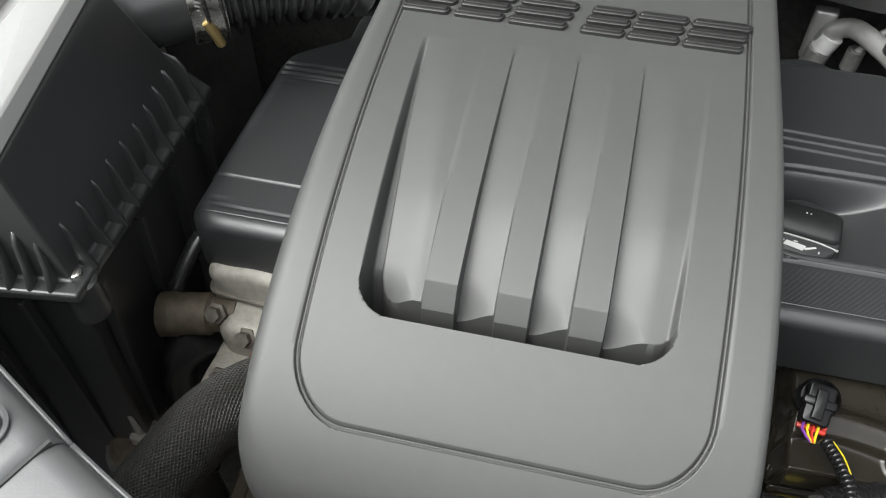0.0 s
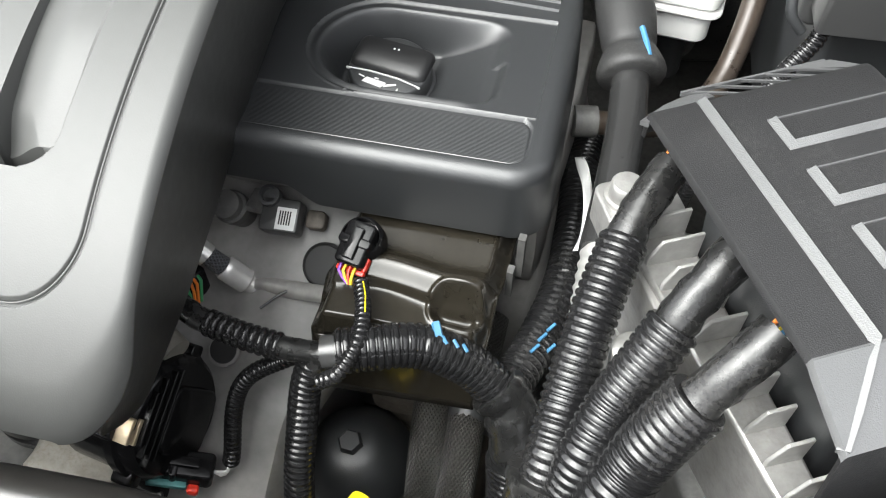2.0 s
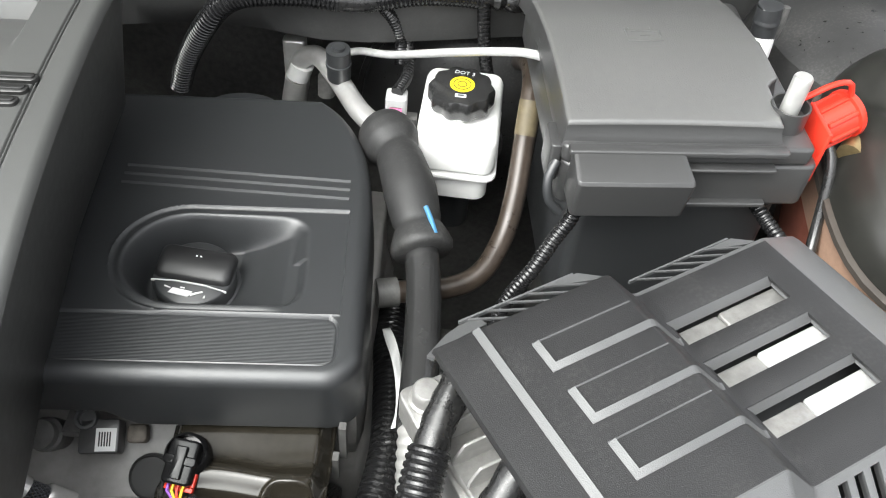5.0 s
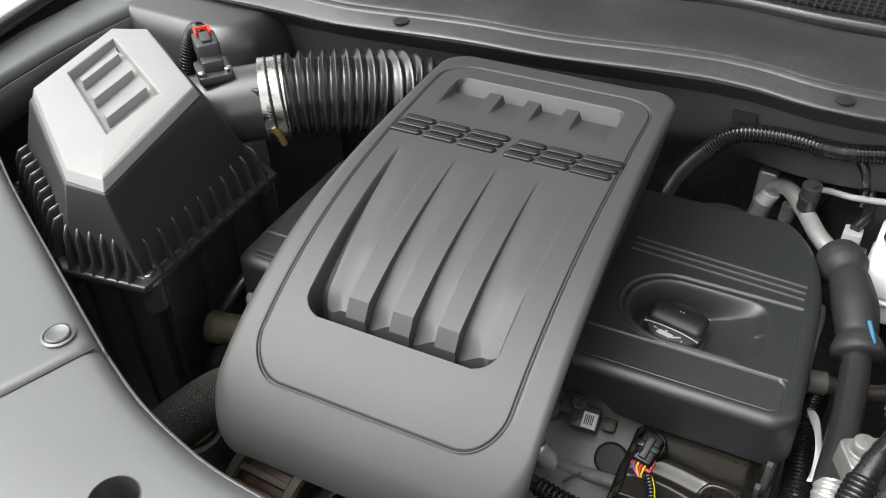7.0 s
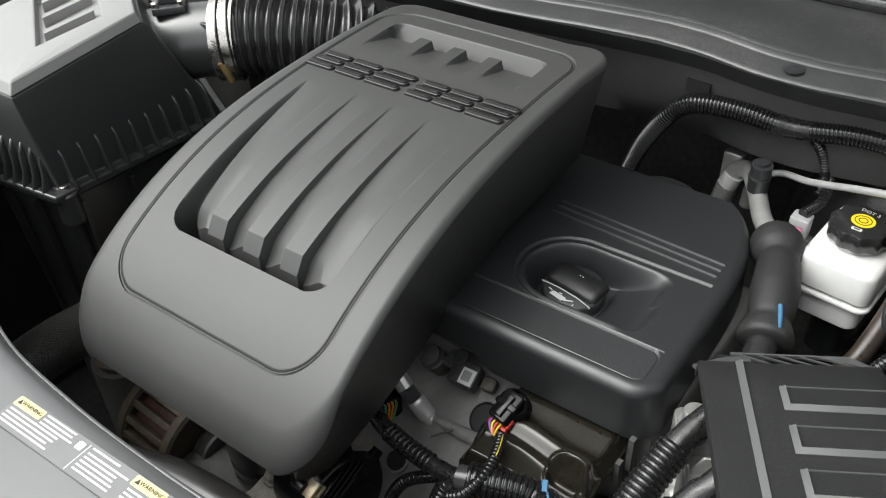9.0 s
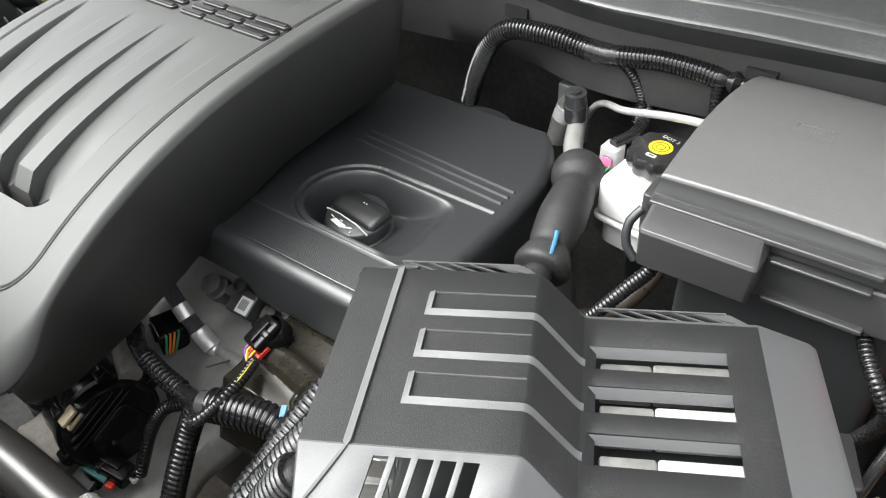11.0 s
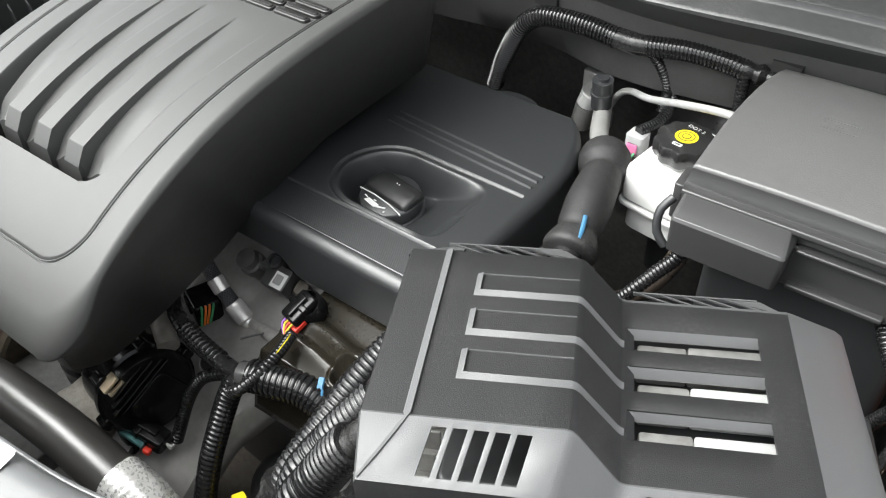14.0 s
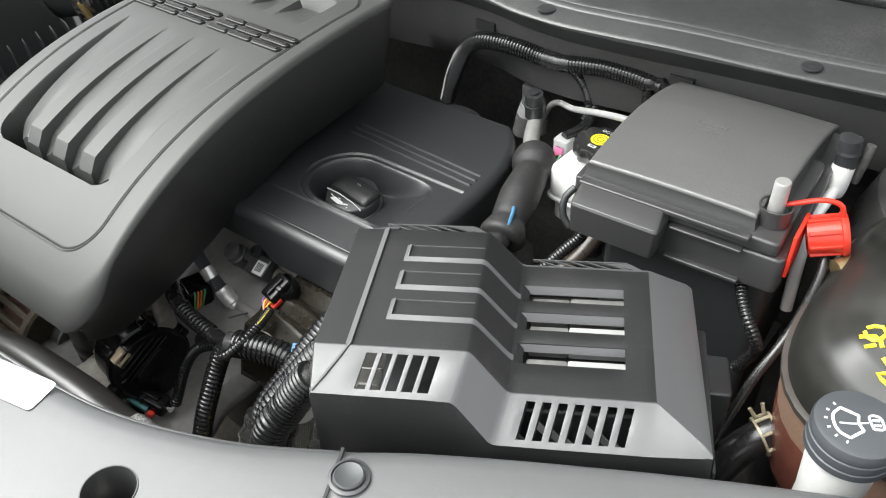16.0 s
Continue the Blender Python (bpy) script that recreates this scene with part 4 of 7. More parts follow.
    for x, y, z in ((-0.337, 0.268, 0.955), (-0.378, 0.494, 0.918), (-0.592, 0.318, 0.955)):
        bm = lathe([(0.013, -0.035), (0.013, 0.0), (0.011, 0.002)], 20)
        bmesh.ops.translate(bm, verts=bm.verts[:], vec=(x, y, z - 0.006))
        part("bolt_boss", bm, M_AIRBOX, e)
        bm = lathe([(0.0075, 0), (0.0075, 0.002), (0.0052, 0.0025), (0.0052, 0.0065), (0.0042, 0.0072)], 12)
        bmesh.ops.translate(bm, verts=bm.verts[:], vec=(x, y, z - 0.0035))
        part("bolt", bm, M_STEEL, e, "small zinc bolt")
    # outlet neck
    bm = tube([(-0.46, 0.472, 1.000), (-0.42, 0.502, 1.008), (-0.370, 0.541, 1.013)], 0.0455, 28, step=0.01)
    part("outlet_neck", bm, M_AIRBOX, e, angle=60)
    return e


air_box()


def intake_hose():
    e = thing("intake_hose", pose(0, 0, 0), "black corrugated rubber air intake hose", "hose")
    pts = [(-0.380, 0.533, 1.012), (-0.345, 0.563, 1.014), (-0.308, 0.591, 1.012), (-0.275, 0.620, 1.005), (-0.245, 0.650, 0.992), (-0.195, 0.672, 0.965), (-0.12, 0.68, 0.93)]
    part("hose", tube(pts, 0.0445, 40, ribs=(0.0128, 0.0088, 1)), mat("glossy_ribbed_rubber", (0.024, 0.024, 0.024), 0.22, grain=500, bump=0.10, var=0.15, spec=1.0), e, angle=75)
    c = curve([(-0.384, 0.530, 1.012), (-0.362, 0.548, 1.0125)], 0.01)
    part("clamp_band", tube([tuple(c[0]), tuple(c[-1])], 0.0515, 36, step=0.02), M_STEEL, e, "steel worm-drive hose clamp")
    bm = tube([(-0.345, 0.499, 1.003), (-0.341, 0.502, 0.990), (-0.340, 0.506, 0.978)], 0.0044, 10)
    part("clamp_screw", bm, mat("brass_screw", (0.62, 0.46, 0.20), 0.3, 0.8), e, "brass-coloured clamp screw")
    for k in range(7):
        part("clamp_notch", rbox(-0.352 + 0.0012 * k, -0.346 + 0.0012 * k, 0.4955 - 0.0008 * k, 0.4975 - 0.0008 * k, 1.006 + 0.0045 * k, 1.0075 + 0.0045 * k, 0.0006, 0.0004), M_DARK, e)
    part("clamp_clip", rbox(-0.374, -0.362, 0.500, 0.512, 1.034, 1.046, 0.003, 0.001), M_BLACK, e, "black plastic clip on the clamp")
    return e


intake_hose()



# ---- shroud panels round the front of the bay ----
def sheet_panel(name, inner, outer, label, z=1.030, lip=0.045, holes=()):
    """A grey moulded panel between an inner edge, which is eased and turned down, and an outer edge."""
    e = thing(name, pose(0, 0, 0), label, "radiator shroud", kind="structure")
    n = 70
    a, b = curve([(x, y, z) for x, y in inner], 0.001), curve([(x, y, z) for x, y in outer], 0.001)
    a = [a[round(i * (len(a) - 1) / n)] for i in range(n + 1)]
    b = [b[round(i * (len(b) - 1) / n)] for i in range(n + 1)]

    def fn(i, t):
        p = a[i].lerp(b[i], 0)
        d = (b[i] - a[i])
        q = a[i] + d.normalized() * t if t < 0.08 else a[i] + d * (0.08 / d.length + (1 - 0.08 / d.length) * (t - 0.08) / 0.92)
        drop = 0.013 * (1 - math.sqrt(max(1 - (1 - min(t / 0.016, 1)) ** 2, 0)))
        return (q.x, q.y, q.z - drop - 0.02 * max(t - 0.1, 0) ** 2 + 0.0012 * noise.noise((q.x * 9, q.y * 9, 0)))
    bm, _ = grid(range(n + 1), [0, 0.0006, 0.002, 0.0045, 0.008, 0.012, 0.016, 0.03, 0.08, 0.2, 0.4, 0.7, 1.0], fn)
    solid(part("panel", bm, M_SHROUD, e, angle=60), 0.003)
    bm, _ = grid(range(n + 1), [0, 0.3, 1], lambda i, t: (a[i].x, a[i].y, z - 0.0125 - lip * t))
    solid(part("turned_edge", bm, M_SHROUD, e), 0.003)
    return e


LEFT_IN = [(-0.69, 0.72), (-0.70, 0.62), (-0.703, 0.53), (-0.698, 0.455), (-0.685, 0.368), (-0.645, 0.330), (-0.60, 0.309), (-0.54, 0.277), (-0.475, 0.245), (-0.324, 0.175), (-0.2325, 0.1330)]
LEFT_OUT = [(-0.80, 0.74), (-0.79, 0.62), (-0.775, 0.53), (-0.757, 0.455), (-0.738, 0.378), (-0.72, 0.30), (-0.70, 0.21), (-0.66, 0.08), (-0.58, -0.04), (-0.44, -0.08), (-0.3150, -0.10)]
MID_IN = [(-0.2305, 0.1322), (-0.177, 0.1115), (-0.13, 0.0985), (-0.073, 0.0885), (0.0, 0.0865), (0.052, 0.0875), (0.13, 0.0925), (0.22, 0.1025), (0.305, 0.1190), (0.387, 0.1535), (0.4555, 0.1970)]
MID_OUT = [(-0.313, -0.10), (-0.17, -0.22), (-0.03, -0.25), (0.08, -0.26), (0.2, -0.25), (0.33, -0.2), (0.42, -0.1), (0.54, 0.03)]
RIGHT_IN = [(0.4575, 0.1985), (0.50, 0.230), (0.576, 0.280), (0.652, 0.327), (0.80, 0.41), (0.86, 0.44)]
RIGHT_OUT = [(0.542, 0.03), (0.60, 0.05), (0.66, 0.08), (0.75, 0.15), (0.84, 0.25), (0.9, 0.33)]
sheet_panel("shroud_panel_left", LEFT_IN, LEFT_OUT, "grey plastic panel over the wing edge and headlamp")
sheet_panel("shroud_panel_middle", MID_IN, MID_OUT, "grey plastic radiator shroud with a warning label")
sheet_panel("shroud_panel_right", RIGHT_IN, RIGHT_OUT, "grey plastic panel beside the battery")


def push_pin(x, y, z, r, label, material):
    e = thing("push_pin", pose(x, y, z), label, "fastener", "push pins in the shroud")
    part("washer", lathe([(r * 1.35, 0), (r * 1.35, 0.0012), (r * 1.15, 0.0020), (r * 1.12, 0.0004)], 28), material, e)
    part("head", lathe([(r, 0.0), (r, 0.0026), (r * 0.9, 0.0036), (r * 0.5, 0.0022)], 28), material, e)
    return e


push_pin(-0.270, 0.1235, 1.0312, 0.0105, "round grey plastic push pin in the shroud", M_SHROUD)
push_pin(0.4775, 0.1805, 1.0312, 0.0102, "round dark grey plastic push pin in the shroud", mat("dark_pin_plastic", (0.055, 0.057, 0.060), 0.4, grain=800, bump=0.1))


def pierce(ob, x, y, r):
    """Cuts a round opening through a panel."""
    bm = bmesh.new()
    bmesh.ops.create_cone(bm, cap_ends=True, segments=40, radius1=r, radius2=r, depth=0.2)
    bmesh.ops.translate(bm, verts=bm.verts[:], vec=(x, y, 1.03))
    me = bpy.data.meshes.new("cutter")
    bm.to_mesh(me)
    bm.free()
    cutter = new("cutter", me)
    mod = ob.modifiers.new("opening", "BOOLEAN")
    mod.operation, mod.object, mod.solver = "DIFFERENCE", cutter, "EXACT"
    bpy.context.view_layer.update()
    ready = bpy.data.meshes.new_from_object(ob.evaluated_get(bpy.context.evaluated_depsgraph_get()))
    ready.set_sharp_from_angle(angle=radians(35))
    ob.modifiers.clear()
    ob.data = ready
    bpy.data.objects.remove(cutter)


MID_PANEL = [o for o in bpy.data.objects if o.parent and o.parent.name == "shroud_panel_middle" and o.name.startswith("panel")][0]


def bolt_well(x, y):
    pierce(MID_PANEL, x, y, 0.0185)
    e = thing("bolt_well", pose(x, y, 1.030), "deep round bolt well in the grey shroud", "bolt well")
    # Well wall is darker than the shroud, to paint the shade inside.
    part("well", lathe([(0.0184, -0.048), (0.0184, 0.0006), (0.0176, 0.0006), (0.0172, -0.001), (0.0160, -0.045), (0.002, -0.0465)], 40), M_FUSE, e)
    bm = lathe([(0.0088, -0.046), (0.0088, -0.0335), (0.0062, -0.033), (0.0062, -0.028), (0.005, -0.0272), (0.002, -0.0272)], 16)
    bmesh.ops.translate(bm, verts=bm.verts[:], vec=(0.003, 0.004, 0))
    part("bolt", bm, M_STEEL, e, "dull zinc bolt head")


bolt_well(-0.1125, 0.0335)
bolt_well(0.363, 0.0790)

# seam that runs across the middle panel
bm = strip([(-0.30, 0.005, 1.0305), (-0.215, -0.028, 1.0305), (-0.142, -0.043, 1.0305), (-0.06, -0.05, 1.0305)], 0.0018, 0.0004)
tagged(finish("panel_seam", bm, M_INK), "thin dark seam between shroud panels", "trim", kind="structure")
# Black strips over the panel joints, for the shade of open gaps.
for p, q in (((-0.2315, 0.1326), (-0.314, -0.10)), ((0.4565, 0.1978), (0.541, 0.03))):
    bm = strip([(p[0] + (q[0] - p[0]) * k, p[1] + (q[1] - p[1]) * k, 1.0304 - 0.016 * max(k - 0.3, 0) ** 2) for k in (0.02, 0.2, 0.4, 0.6, 0.8, 1.0)], 0.0026, 0.0008)
    tagged(finish("panel_seam", bm, M_INK), "thin dark seam between shroud panels", "trim", kind="structure")

# bolt in its pocket on the wing edge
e = thing("wing_bolt", pose(-0.584, 0.243, 1.031), "large grey hexagon bolt in a moulded pocket", "bolt")
part("flange", lathe([(0.017, 0), (0.017, 0.003), (0.0145, 0.005)], 24), M_SHROUD, e)
part("head", lathe([(0.0125, 0.004), (0.0125, 0.018), (0.0105, 0.0205)], 6), M_SHROUD, e)

# warning label on the shroud
def flat_text(body, size, m, material, parent, name="lettering"):
    cu = bpy.data.curves.new(name, "FONT")
    cu.body, cu.size, cu.extrude, cu.align_x, cu.align_y = body, size, 0.0001, "CENTER", "CENTER"
    ob = bpy.data.objects.new(name, cu)
    scene.collection.objects.link(ob)
    me = bpy.data.meshes.new_from_object(ob.evaluated_get(bpy.context.evaluated_depsgraph_get()))
    bpy.data.objects.remove(ob)
    me.materials.clear()
    me.materials.append(material)
    o = new(name, me)
    o.parent = parent
    o.matrix_basis = m
    return o


def warning_label(m, w, label, lines=True):
    e = thing("warning_label", m, label, "label")
    part("backing", prism([[(x, y, h) for x, y in rrect(0, w, 0, 0.024, 0.003, 4)] for h in (0, 0.0003)]), mat("label_backing_grey", (0.17, 0.17, 0.17), 0.45, var=0.05), e)
    if lines:
        rnd = random.Random(11)

        def bars(x0, x1, y, n, ragged=0.008):
            for k in range(n):
                part("print_line", box(x0, x1 - ragged * rnd.random(), y - 0.0031 * k, y + 0.0013 - 0.0031 * k, 0.0003, 0.0005), M_LABEL, e)
        for x0 in (0.004, 0.121):
            part("heading_patch", prism([[(x, y, h) for x, y in rrect(x0 - 0.003, x0 + 0.024, 0.0160, 0.0235, 0.001, 3)] for h in (0.0003, 0.0006)]), M_PALEYEL, e, "pale yellow heading patch")
            flat_text("WARNING", 0.0042, pose(x0 + 0.0130, 0.0198, 0.0008), M_INK, e)
            part("symbol", prism([[(x0 + 0.001 + 0.0040 * c, 0.0180 + 0.0040 * d, h) for c, d in ((-0.5, 0), (0.5, 0), (0, 0.9))] for h in (0.0006, 0.0009)]), M_INK, e)
            bars(x0 - 0.001, x0 + 0.052, 0.0125, 4)
            bars(x0 + 0.0265, x0 + 0.060, 0.0215, 3)
            part("print_box", rbox(x0 + 0.062, x0 + 0.068, 0.015, 0.021, 0.0003, 0.0005, 0.001, 0.0001), M_LABEL, e)
        part("print_rule", box(0.0745, 0.0752, 0.001, 0.022, 0.0003, 0.0005), M_LABEL, e)
        bars(0.078, 0.104, 0.0205, 1, 0.001)
        bars(0.078, 0.116, 0.0165, 5)
    return e


warning_label(pose(-0.0135, 0.0435, 1.0314, 0, 0, 5.0), 0.192, "grey warning label with yellow patches and white print")
e = thing("plain_label", pose(0.208, 0.066, 1.0312, 0, 0, 14), "blank white label on the shroud", "label")
part("sheet", prism([[(x, y, h) for x, y in rrect(-0.03, 0.060, 0.0, 0.027, 0.004, 4)] for h in (0, 0.0004)]), M_LABEL, e)

# ---- wing with its rubber seal ----
def wing(name, sign, xs, label, material):
    e = thing(name, pose(0, 0, 0), label, "wing", kind="structure")
    ys = lin(-0.35, 1.6, 24)

    def fn(t, y):
        x = interp(y, *xs)
        return (x + sign * (0.012 + 0.36 * t), y, 1.052 - 0.01 * t - 0.30 * t**3 + 0.03 * (y - 0.3) * 0.4)
    bm, _ = grid(lin(0, 1, 12), ys, fn)
    solid(part("panel", bm, material, e), 0.004)
    part("rubber_seal", tube([(interp(y, *xs), y, 1.046 + 0.012 * (y - 0.3)) for y in lin(0.0, 1.0, 9)], 0.010, 10), M_RUBBER, e, "black rubber seal strip")


M_PAINT = mat("white_car_paint", (0.75, 0.75, 0.75), 0.15, grain=100, bump=0, var=0.02)
wing("wing_left", -1, ([-0.35, 0.0, 0.21, 0.3, 0.378, 0.455, 0.53, 0.62, 0.74, 1.0, 1.6], [-0.55, -0.68, -0.712, -0.733, -0.75, -0.77, -0.787, -0.803, -0.82, -0.85, -0.9]), "white painted car wing beside the bay", M_PAINT)
wing("wing_right", 1, ([-0.35, 0.0, 0.3, 0.6, 1.6], [0.75, 0.86, 0.89, 0.92, 0.95]), "white painted car wing beside the bay", M_PAINT)


# ---- cowl and bulkhead lining ----
LX = [-0.86, -0.39, -0.11, 0.09, 0.14, 0.20, 0.26, 0.33, 0.39, 0.6, 0.9]
LY = [0.695, 0.690, 0.716, 0.748, 0.750, 0.742, 0.744, 0.756, 0.770, 0.815, 0.86]


def cowl():
    e = thing("cowl", pose(0, 0, 0), "dark grey cowl panel in front of the windscreen", "cowl", kind="structure")
    xs = lin(-0.86, 0.9, 90)
    sec = [(0.028, 1.020), (0.006, 1.043), (0.0, 1.0495), (0.0, 1.0525), (0.003, 1.0555), (0.026, 1.0605), (0.029, 1.063), (0.030, 1.0675), (0.034, 1.0705), (0.07, 1.0775), (0.112, 1.087), (0.15, 1.088)]

    def fn(x, s):
        y, z = sec[int(s)]
        return (x, interp(x, LX, LY) + y, z - 0.02 * max(-x - 0.2, 0) - 0.01 * abs(x) + (0.0012 if int(s) > 2 else 0) * math.sin(x * 21))
    bm, _ = grid(xs, range(len(sec)), fn)
    part("panel", bm, M_COWL, e, angle=38)
    part("hood_seal", tube([(x, interp(x, LX, LY) + 0.128, 1.093 - 0.02 * max(-x - 0.2, 0) - 0.01 * abs(x)) for x in lin(-0.84, 0.88, 16)], 0.0095, 12), M_RUBBER, e, "rounded black rubber hood seal")
    # lining below the lip
    sec2 = [(0.0295, 1.021), (0.030, 1.0), (0.036, 0.965), (0.042, 0.935), (0.055, 0.930), (0.13, 0.925)]

    def fn2(x, s):
        y, z = sec2[int(s)]
        k = noise.noise((x * 7, s * 0.7, 3)) * 0.008
        return (x, interp(x, LX, LY) + y + k * (1 if 0 < s < 4 else 0), z)
    bm, _ = grid(xs, range(len(sec2)), fn2)
    part("bulkhead_lining", bm, M_LINING, e, "soft dark bulkhead lining", angle=50)
    for x in (-0.30, 0.232, 0.52):
        bm = lathe([(0.0105, 0), (0.0105, 0.0015), (0.006, 0.003), (0.003, 0.0022)], 20)
        bmesh.ops.translate(bm, verts=bm.verts[:], vec=(x, interp(x, LX, LY) + 0.016, 1.0578 - 0.01 * abs(x)))
        part("push_pin", bm, M_BLACK, e)
    for x in (0.132, 0.392):
        y = interp(x, LX, LY) + 0.0245
        part("slot", box(x - 0.014, x + 0.014, y, y + 0.012, 0.991, 1.005), M_INK, e, "small dark slot in the lining")
    # intake grille and glass foot behind the seal
    y0 = 0.90
    for i in range(34):
        part("grille_bar", box(-0.05 + i * 0.0092, -0.047 + i * 0.0092, y0, y0 + 0.12, 1.0885, 1.0925), M_BLACK, e)
    for i in range(9):
        part("grille_bar", box(-0.055, 0.263, y0 + 0.008 + i * 0.0125, y0 + 0.0115 + i * 0.0125, 1.0888, 1.0922), M_BLACK, e)
    return e


M_COWL = mat("cowl_plastic", (0.038, 0.039, 0.039), 0.30, grain=400, bump=0.15, var=0.15, dust=0.05)
M_LINING = mat("bulkhead_felt", (0.048, 0.048, 0.047), 0.6, grain=250, bump=0.25, var=0.12, dust=0.02)
cowl()
bm = box(-0.86, 0.9, 1.03, 1.08, 0.9, 1.07)
tagged(finish("cowl_back", bm, M_COWL), "dark cowl panel below the windscreen", "cowl", kind="structure")
e = thing("wiper_pivot", pose(0.300, 0.93, 1.090), "black wiper pivot cap in a beige dusty base", "wiper")
part("base", lathe([(0.045, 0), (0.043, 0.006), (0.028, 0.010)], 28), mat("dusty_beige_plastic", (0.30, 0.25, 0.19), 0.7, grain=200, bump=0.5, var=0.2), e)
part("cap", lathe([(0.021, 0.008), (0.021, 0.030), (0.018, 0.034)], 24), M_RUBBER, e)

# raised hood over the back of the bay
bm, _ = grid(lin(-0.78, 0.80, 12), lin(0, 1, 14), lambda x, t: (x, 1.10 - 0.52 * t, 1.13 + 1.03 * t + 0.03 * math.sin(math.pi * t)))
ob = solid(finish("hood", bm, M_DARK), 0.03)
tagged(ob, "raised hood with a dark lined underside", "hood", kind="structure")


# ---- left strut tower cover ----
e = thing("strut_tower_cover", pose(0, 0, 0), "grey plastic cover over the strut tower", "cover")
rings = []
for ins, z in ((0, 0.96), (0, 1.0), (0.012, 1.026), (0.02, 1.030)):
    rings.append([(x, y, z) for x, y in rrect(-0.80 + ins, -0.50 - ins, 0.615 + ins, 0.85 - ins, 0.05, 6)])
part("lid", prism(rings), M_FUSE, e)
bm, _ = grid(lin(-0.80, -0.462, 12), lin(0.60, 0.86, 10), lambda x, y: (x, y + 0.02 * math.cos(9 * x), 0.956))
solid(part("tray", bm, M_BLACK, e), 0.004)
part("stand", box(-0.79, -0.52, 0.66, 0.84, 0.302, 0.954), M_DARK, e)
e = thing("hex_nut", pose(-0.472, 0.600, 0.985), "zinc flange nut on the strut tower", "nut")
part("flange", lathe([(0.013, 0), (0.012, 0.003), (0.008, 0.004)], 20), M_STEEL, e)
part("hexagon", lathe([(0.0085, 0.003), (0.0085, 0.011), (0.007, 0.012)], 6), M_STEEL, e)
part("stud", lathe([(0.006, -0.03), (0.006, 0.002), (0.004, 0.016)], 12), M_DARK, e)

# ---- airflow sensor on the neck ----
e = thing("airflow_sensor", pose(-0.424, 0.499, 1.058, 0, 0, 142), "black airflow sensor with an orange lock on its plug", "sensor")
part("flange", rbox(-0.022, 0.026, -0.020, 0.020, -0.006, 0.003, 0.004, 0.001), M_BLACK, e)
part("body", rbox(-0.010, 0.016, -0.012, 0.012, 0.003, 0.016, 0.003, 0.001), M_BLACK, e)
part("plug", rbox(0.006, 0.046, -0.0135, 0.0135, 0.008, 0.030, 0.004, 0.002), M_BLACK, e)
part("latch", rbox(0.012, 0.036, -0.006, 0.006, 0.030, 0.0335, 0.001, 0.001), M_BLACK, e)
for y in (-0.0095, 0.0065):
    part("lock", rbox(0.032, 0.049, y, y + 0.003, 0.029, 0.0350, 0.001, 0.0008), M_RED, e, "orange-red plug lock")
part("lock", rbox(0.046, 0.0495, -0.0095, 0.0095, 0.026, 0.0350, 0.001, 0.0008), M_RED, e, "orange-red plug lock")
part("boot", tube([(0.046, 0, 0.020), (0.060, 0.004, 0.026), (0.070, 0.012, 0.012), (0.070, 0.022, -0.02), (0.062, 0.03, -0.07)], 0.0095, 14, ribs=(0.004, 0.001)), M_LOOM, e)
for y in (-0.015, 0.015):
    bm = lathe([(0.0048, 0.003), (0.0048, 0.008), (0.003, 0.009)], 12)
    bmesh.ops.translate(bm, verts=bm.verts[:], vec=(-0.015, y, 0))
    part("screw", bm, M_STEEL, e)


# ---- brake fluid reservoir ----
def brake_reservoir():
    e = thing("brake_fluid_reservoir", pose(0.343, 0.715, 0, 0, 0, -3), "white translucent brake fluid reservoir with a black cap", "fluid reservoir")
    part("upper_tank", rbox(-0.036, 0.038, -0.050, 0.060, 0.880, 0.921, 0.012, 0.006), M_WHITE, e)
    part("flange", rbox(-0.038, 0.040, -0.052, 0.062, 0.8765, 0.8815, 0.012, 0.0015), M_WHITE, e)
    part("lower_tank", rbox(-0.030, 0.033, -0.046, 0.055, 0.845, 0.8765, 0.012, 0.005), M_WHITE, e)
    part("neck", lathe([(0.023, 0.918), (0.023, 0.933)], 28), M_WHITE, e)
    cap = part("cap", lathe([(0.0275, 0.926), (0.0290, 0.929), (0.0290, 0.941), (0.0272, 0.9445), (0.020, 0.9455)], 80, wave=(10, 0.05)), M_RUBBER, e, "black scalloped screw cap")
    part("mark", lathe([(0.0112, 0.9455), (0.0112, 0.9460)], 28), M_YELLOW, cap, "yellow printed brake mark")
    for r in (0.0082, 0.0045):
        part("mark_ring", lathe([(r, 0.9450), (r, 0.9463), (r - 0.0009, 0.9463), (r - 0.0009, 0.9450)], 28), M_INK, cap)
    flat_text("DOT 3", 0.0064, pose(0.001, 0.0165, 0.9462, 0, 0, -6), M_LABEL, cap)
    part("print_line", rbox(-0.005, 0.005, -0.019, -0.0145, 0.9455, 0.9461, 0.001, 0.0002), M_LABEL, cap)
    part("print_line", rbox(-0.003, 0.003, -0.0178, -0.0157, 0.9461, 0.9463, 0.0005, 0.0001), M_INK, cap)
    bm = lathe([(0.018, 0.78), (0.018, 0.845)], 20)
    part("outlet", bm, M_BLACK, e)
    bm = tube([(0.0, 0.02, 0.80), (0.01, 0.12, 0.80), (0.01, 0.215, 0.80)], 0.026, 20)
    part("master_cylinder", bm, M_DARK, e)
    return e


